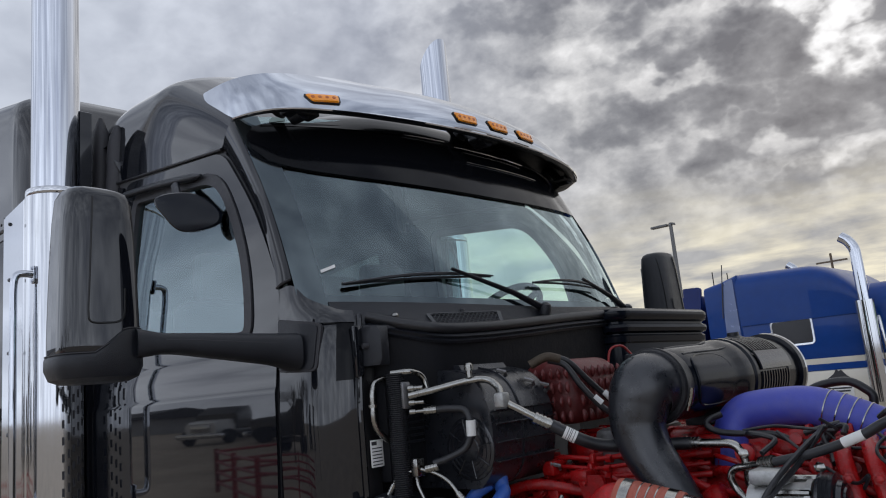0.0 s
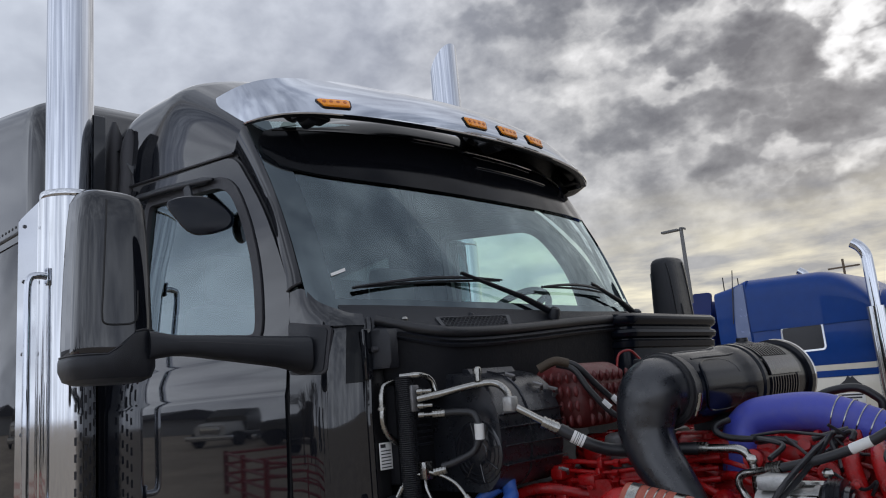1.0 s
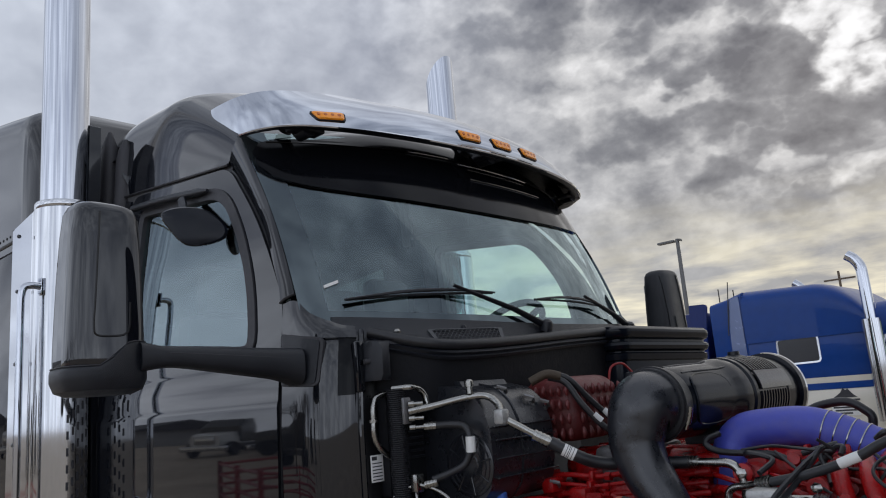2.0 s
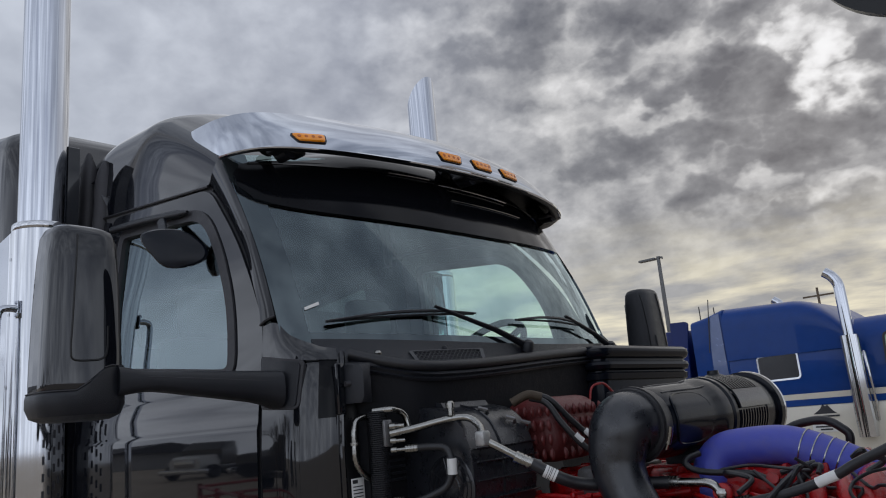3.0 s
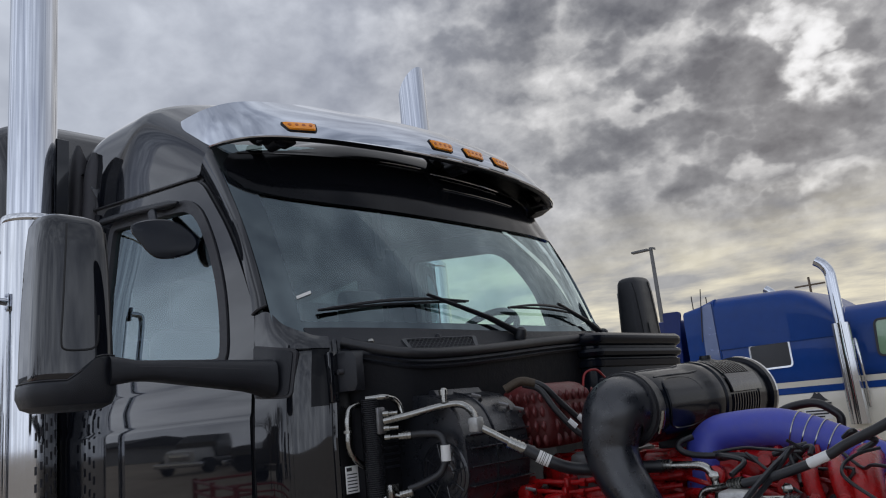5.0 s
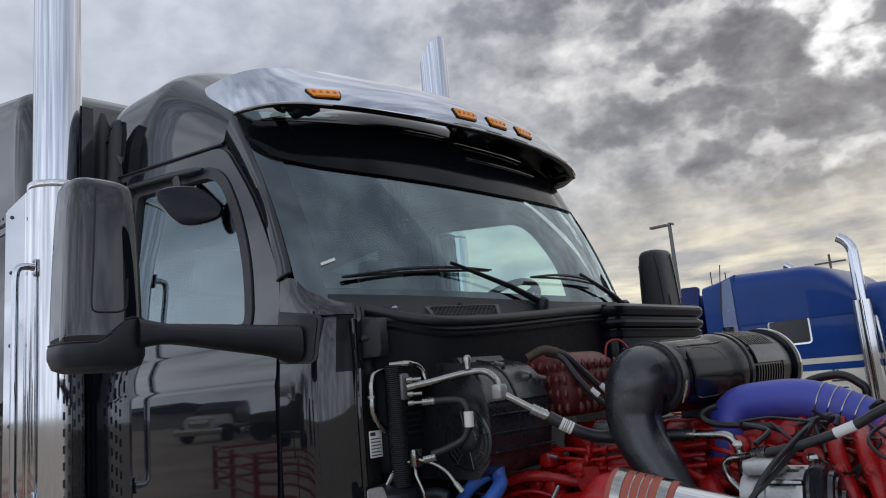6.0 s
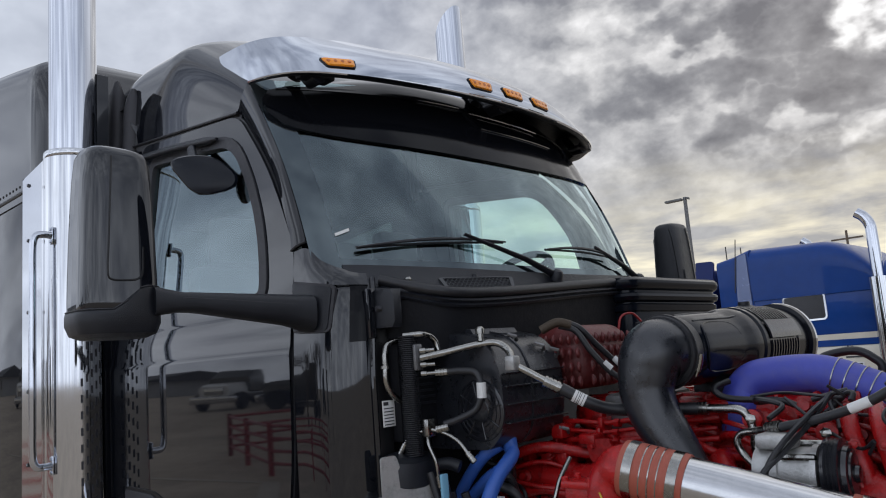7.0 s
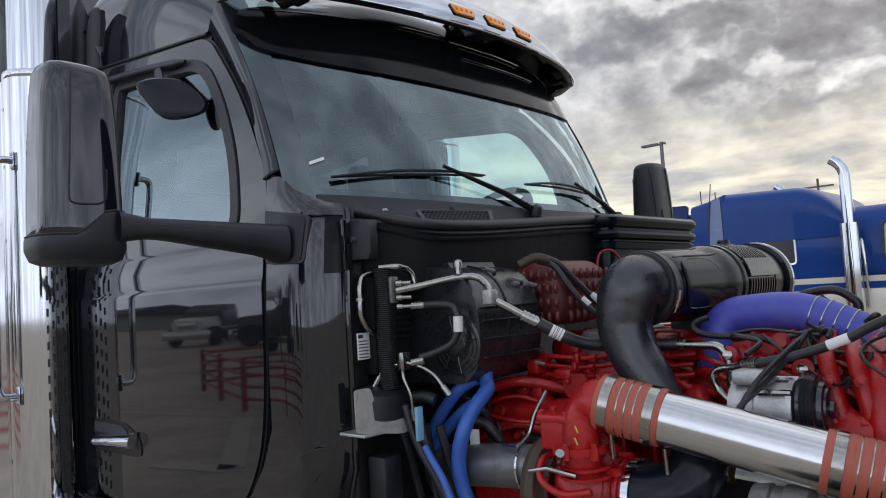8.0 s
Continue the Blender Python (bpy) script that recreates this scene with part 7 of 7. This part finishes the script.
for z0, x0, x1 in ((1.185, -1.68, -1.36), (1.145, -1.66, -1.38), (1.105, -1.60, -1.44), (1.285, -1.56, -1.32)):
    part("print_bar", boxed((x0, BY - 0.014, z0), (x1, BY - 0.010, z0 + 0.022)), NEAR_BLACK, bdg)
for x in (-3.3, -2.0, 1.2):
    for y in (BY + 0.2, BY + 2.1):
        sg = 1
        t = part("wheel", turned((x, y - 0.14, 0.51), (0, 1, 0), [(0, 0.29), (0.0, 0.45), (0.06, 0.51), (0.22, 0.51), (0.28, 0.45), (0.28, 0.29)], 28), TYRE, blue)
part("frame_rail", boxed((-5.0, BY + 0.7, 0.6), (1.8, BY + 1.6, 0.85)), DARK_STEEL, blue)

# ---- lamp post, utility pole ----
lamp = thing("street_lamp", "tall slim yard lamp post with a flat twin head", "lamp", (-14.9, 33.2, 0))
part("pole", tubed([V(-14.9, 33.2, 0), V(-14.9, 33.2, 8.7)], [0.14, 0.09], 12), GALV, lamp)
for dx in (-1, 1):
    part("lamp_head", boxed((-14.9 + dx * 0.15 - (0.9 if dx < 0 else -0.0), 33.05, 8.55), (-14.9 + dx * 0.15 + (0.0 if dx < 0 else 0.05), 33.35, 8.67), 0.03), GALV, lamp)

# ---- yard behind and around, mirrored in the paint ----
def far_truck(x, y, turn, cab_mat, body_mat, label, sleeper=True):
    e = thing("yard_truck", label, "truck", (x, y, 0), "trucks in the yard")
    m = Matrix.Translation((x, y, 0)) @ Euler((0, 0, radians(turn))).to_matrix().to_4x4()

    def put(name, bm, mat, lab=""):
        bmesh.ops.transform(bm, matrix=m, verts=bm.verts)
        return part(name, bm, mat, e, lab)
    put("hood", loft([[V(xx, yy * w, zz) for yy, zz in ((-0.9, 0.75), (-0.95, 1.3), (-0.8, 1.62 + d), (0.8, 1.62 + d), (0.95, 1.3), (0.9, 0.75))] for xx, w, d in ((0.0, 1.0, 0.25), (1.2, 0.85, 0.1), (1.5, 0.8, -0.05))]), cab_mat)
    put("cab", loft([[V(xx, yy, zz) for yy, zz in rounded([(-1.05, 1.0), (-1.05, 2.2), (-0.9, t), (0.9, t), (1.05, 2.2), (1.05, 1.0)], 0.15)] for xx, t in ((-1.4, 2.95), (-0.5, 2.9), (0.05, 2.3))]), body_mat)
    if sleeper:
        put("sleeper", boxed((-3.6, -1.15, 1.0), (-1.45, 1.15, 3.5), 0.15), body_mat)
    put("windshield", sheet(lambda u, v: V(0.03 - 0.5 * v, -0.9 + 1.8 * u, 2.05 + 0.72 * v), 4, 4, 0.02), NEAR_BLACK, "dark windshield")
    put("grille", boxed((1.48, -0.5, 0.85), (1.55, 0.5, 1.5), 0.04), CHROME)
    put("bumper", boxed((1.5, -1.15, 0.35), (1.72, 1.15, 0.75), 0.06), CHROME)
    for xx in (0.8, -3.0, -4.3):
        for yy in (-1.0, 1.0):
            put("wheel", turned((xx, yy - 0.16, 0.52), (0, 1, 0), [(0, 0.28), (0, 0.46), (0.05, 0.52), (0.27, 0.52), (0.32, 0.46), (0.32, 0.28)], 24), TYRE)
    put("frame_rail", boxed((-5.2, -0.45, 0.6), (1.4, 0.45, 0.9), 0.02), DARK_STEEL)


far_truck(-29.5, -19.8, 62, WHITE_PAINT, CAR_DARK, "dark day-cab semi truck with a pale hood in the yard", False)
far_truck(-24.6, -20.2, 150, CAR_DARK, CAR_DARK, "dark semi truck parked across the yard")
far_truck(-12.0, -34.0, 75, CAR_DARK, CAR_DARK, "dark semi truck across the yard")
far_truck(-20.0, -30.0, 110, CAR_DARK, CAR_DARK, "dark semi truck in the far row")


def low_building(x, y, turn, w, d, h, label):
    e = thing("yard_building", label, "building", (x, y, 0))
    m = Matrix.Translation((x, y, 0)) @ Euler((0, 0, radians(turn))).to_matrix().to_4x4()

    def put(name, bm, mat, lab=""):
        bmesh.ops.transform(bm, matrix=m, verts=bm.verts)
        return part(name, bm, mat, e, lab)
    put("wall", boxed((-w / 2, -d / 2, 0), (w / 2, d / 2, h)), SIDING)
    put("roof", loft([[V(xx, -d / 2 - 0.8, h - 0.1), V(xx, 0, h + d * 0.16), V(xx, d / 2 + 0.8, h - 0.1), V(xx, 0, h - 0.2)] for xx in (-w / 2 - 0.8, w / 2 + 0.8)]), ROOFING, "dark pitched roof")
    for k in range(int(w / 4)):
        xx = -w / 2 + 2 + 4 * k
        for s in (-1, 1):
            put("window", boxed((xx - 0.9, s * (d / 2) - 0.05, 1.0), (xx + 0.9, s * (d / 2) + 0.05, 2.3), 0.02), NEAR_BLACK)


low_building(-78, -43, 15, 24, 10, 3.0, "long low grey building with a dark pitched roof")
low_building(-70, 8, 75, 40, 14, 4.6, "long low grey building at the yard's edge")
low_building(-75, 34, 95, 30, 14, 4.0, "low grey building beyond the yard")

# red stock rails
rail = thing("rail_fence", "red painted steel pipe fence panels", "fence", (-12.3, -8.6, 0))
for run in ([(-12.3, -8.6), (-10.5, -7.8), (-8.8, -7.1), (-7.4, -7.1), (-5.6, -7.6), (-3.8, -8.1)], [(-12.3, -8.6), (-11.4, -10.6), (-9.4, -10.9), (-7.4, -11.1), (-5.0, -11.4)]):
    for x, y in run:
        part("post", tubed([V(x, y, 0), V(x, y, 0.86)], 0.05, 8), RED_RAIL, rail)
    for (x, y), (x2, y2) in zip(run, run[1:]):
        for z in (0.2, 0.4, 0.6, 0.8):
            part("rail", tubed([V(x, y, z), V(x2, y2, z)], 0.028, 8), RED_RAIL, rail)
# pale strip added so that the door mirrors a faint bent line
kerb = bmesh.new()
for p_, q_, w_ in (((-11.2, -6.15), (-8.2, -6.65), 0.12), ((-8.2, -6.65), (-5.25, -4.35), 0.30), ((-5.25, -4.35), (-6.3, -4.1), 0.30)):
    d_ = (Vector(q_) - Vector(p_)).normalized()
    n_ = Vector((-d_.y, d_.x)) * w_ / 2
    loft([[V(*(Vector(p_) + n_), 0.0), V(*(Vector(p_) + n_), 0.012), V(*(Vector(p_) - n_), 0.012), V(*(Vector(p_) - n_), 0.0)], [V(*(Vector(q_) + n_), 0.0), V(*(Vector(q_) + n_), 0.012), V(*(Vector(q_) - n_), 0.012), V(*(Vector(q_) - n_), 0.0)]], bm=kerb)
tagged(part("mirrored_strip", kerb, CONCRETE), "pale strip added to the yard, seen only mirrored in the door", "kerb", kind="structure")


def bare_tree(x, y, h, seed):
    e = thing("bare_tree", "leafless tree with thin grey branches", "tree", (x, y, 0), "bare trees")
    r = random.Random(seed)
    trunk, twigs = bmesh.new(), bmesh.new()

    def grow(bm, p, d, length, rad, depth):
        q = p + d * length
        tube(bm, [p, p.lerp(q, 0.5) + V(r.uniform(-1, 1), r.uniform(-1, 1), 0) * length * 0.05, q], [rad, rad * 0.8, rad * 0.62], 6 if depth < 2 else 4)
        if depth >= 5:
            return
        for _ in range(3 if depth < 4 else 2):
            nd = (d + V(r.uniform(-1, 1), r.uniform(-1, 1), r.uniform(-0.2, 0.7)) * 0.62).normalized()
            grow(twigs, q.lerp(p, r.uniform(0, 0.25)), nd, length * r.uniform(0.62, 0.85), rad * 0.58, depth + 1)
    grow(trunk, V(x, y, 0), V(0, 0, 1), h * 0.26, h * 0.022, 0)
    part("trunk", trunk, BARK, e)
    part("crown", twigs, BARK, e)


for x, y, h, sd in ((-17.7, -15.3, 5.0, 21), (-18.0, -17.4, 5.5, 22), (-11.0, -13.5, 5.0, 23), (-13.5, -14.5, 5.5, 3), (-15.5, -18.5, 6.0, 5), (-6.0, -17.0, 6.0, 8), (-2.0, -16.0, 5.5, 9), (-36.0, 60.0, 7.0, 11), (-39.0, 66.0, 6.0, 12)):
    bare_tree(x, y, h, sd)


def parked_car(x, y, turn, mat, label):
    e = thing("parked_car", label, "car", (x, y, 0), "parked cars")
    m = Matrix.Translation((x, y, 0)) @ Euler((0, 0, radians(turn))).to_matrix().to_4x4()

    def put(name, bm, mt, lab=""):
        bmesh.ops.transform(bm, matrix=m, verts=bm.verts)
        return part(name, bm, mt, e, lab)
    secs = []
    for xx, z, w in ((-2.3, 0.95, 0.80), (-2.2, 1.05, 0.88), (-0.9, 1.10, 0.92), (1.0, 1.08, 0.92), (2.1, 0.98, 0.86), (2.35, 0.75, 0.78)):
        secs.append([V(xx, yy, zz) for yy, zz in rounded([(-w, 0.35), (-w, z - 0.1), (-w + 0.12, z), (w - 0.12, z), (w, z - 0.1), (w, 0.35)], 0.1)])
    put("body", loft(secs), mat)
    put("cabin", loft([[V(xx, yy, zz) for yy, zz in rounded([(-0.85, 1.0), (-0.66, t), (0.66, t), (0.85, 1.0)], 0.1)] for xx, t in ((-1.3, 1.1), (-0.8, 1.68), (0.45, 1.70), (1.15, 1.12))]), NEAR_BLACK, "dark glass cabin")
    put("roof", boxed((-0.75, -0.64, 1.66), (0.40, 0.64, 1.73), 0.03), mat)
    for xx in (-1.45, 1.45):
        for yy in (-0.85, 0.85):
            put("wheel", turned((xx, yy - 0.11, 0.36), (0, 1, 0), [(0, 0.2), (0, 0.32), (0.04, 0.36), (0.18, 0.36), (0.22, 0.32), (0.22, 0.2)], 20), TYRE)


parked_car(-21.5, 5.2, 70, CAR_RED, "dark red pickup-sized car parked in the yard")
parked_car(-14.5, 2.6, 75, CAR_DARK, "dark grey car parked in the yard")
parked_car(-27.0, 8.5, 80, CAR_DARK, "dark grey car parked in the yard")
up = thing("utility_pole", "wooden utility pole with a crossarm", "pole", (-17.8, 70.0, 0))
part("pole", tubed([V(-17.8, 70, 0), V(-17.8, 70, 10.0)], [0.13, 0.10], 10), TIMBER, up)
part("crossarm", boxed((-19.1, 69.93, 9.2), (-16.5, 70.07, 9.35), 0.02), TIMBER, up)
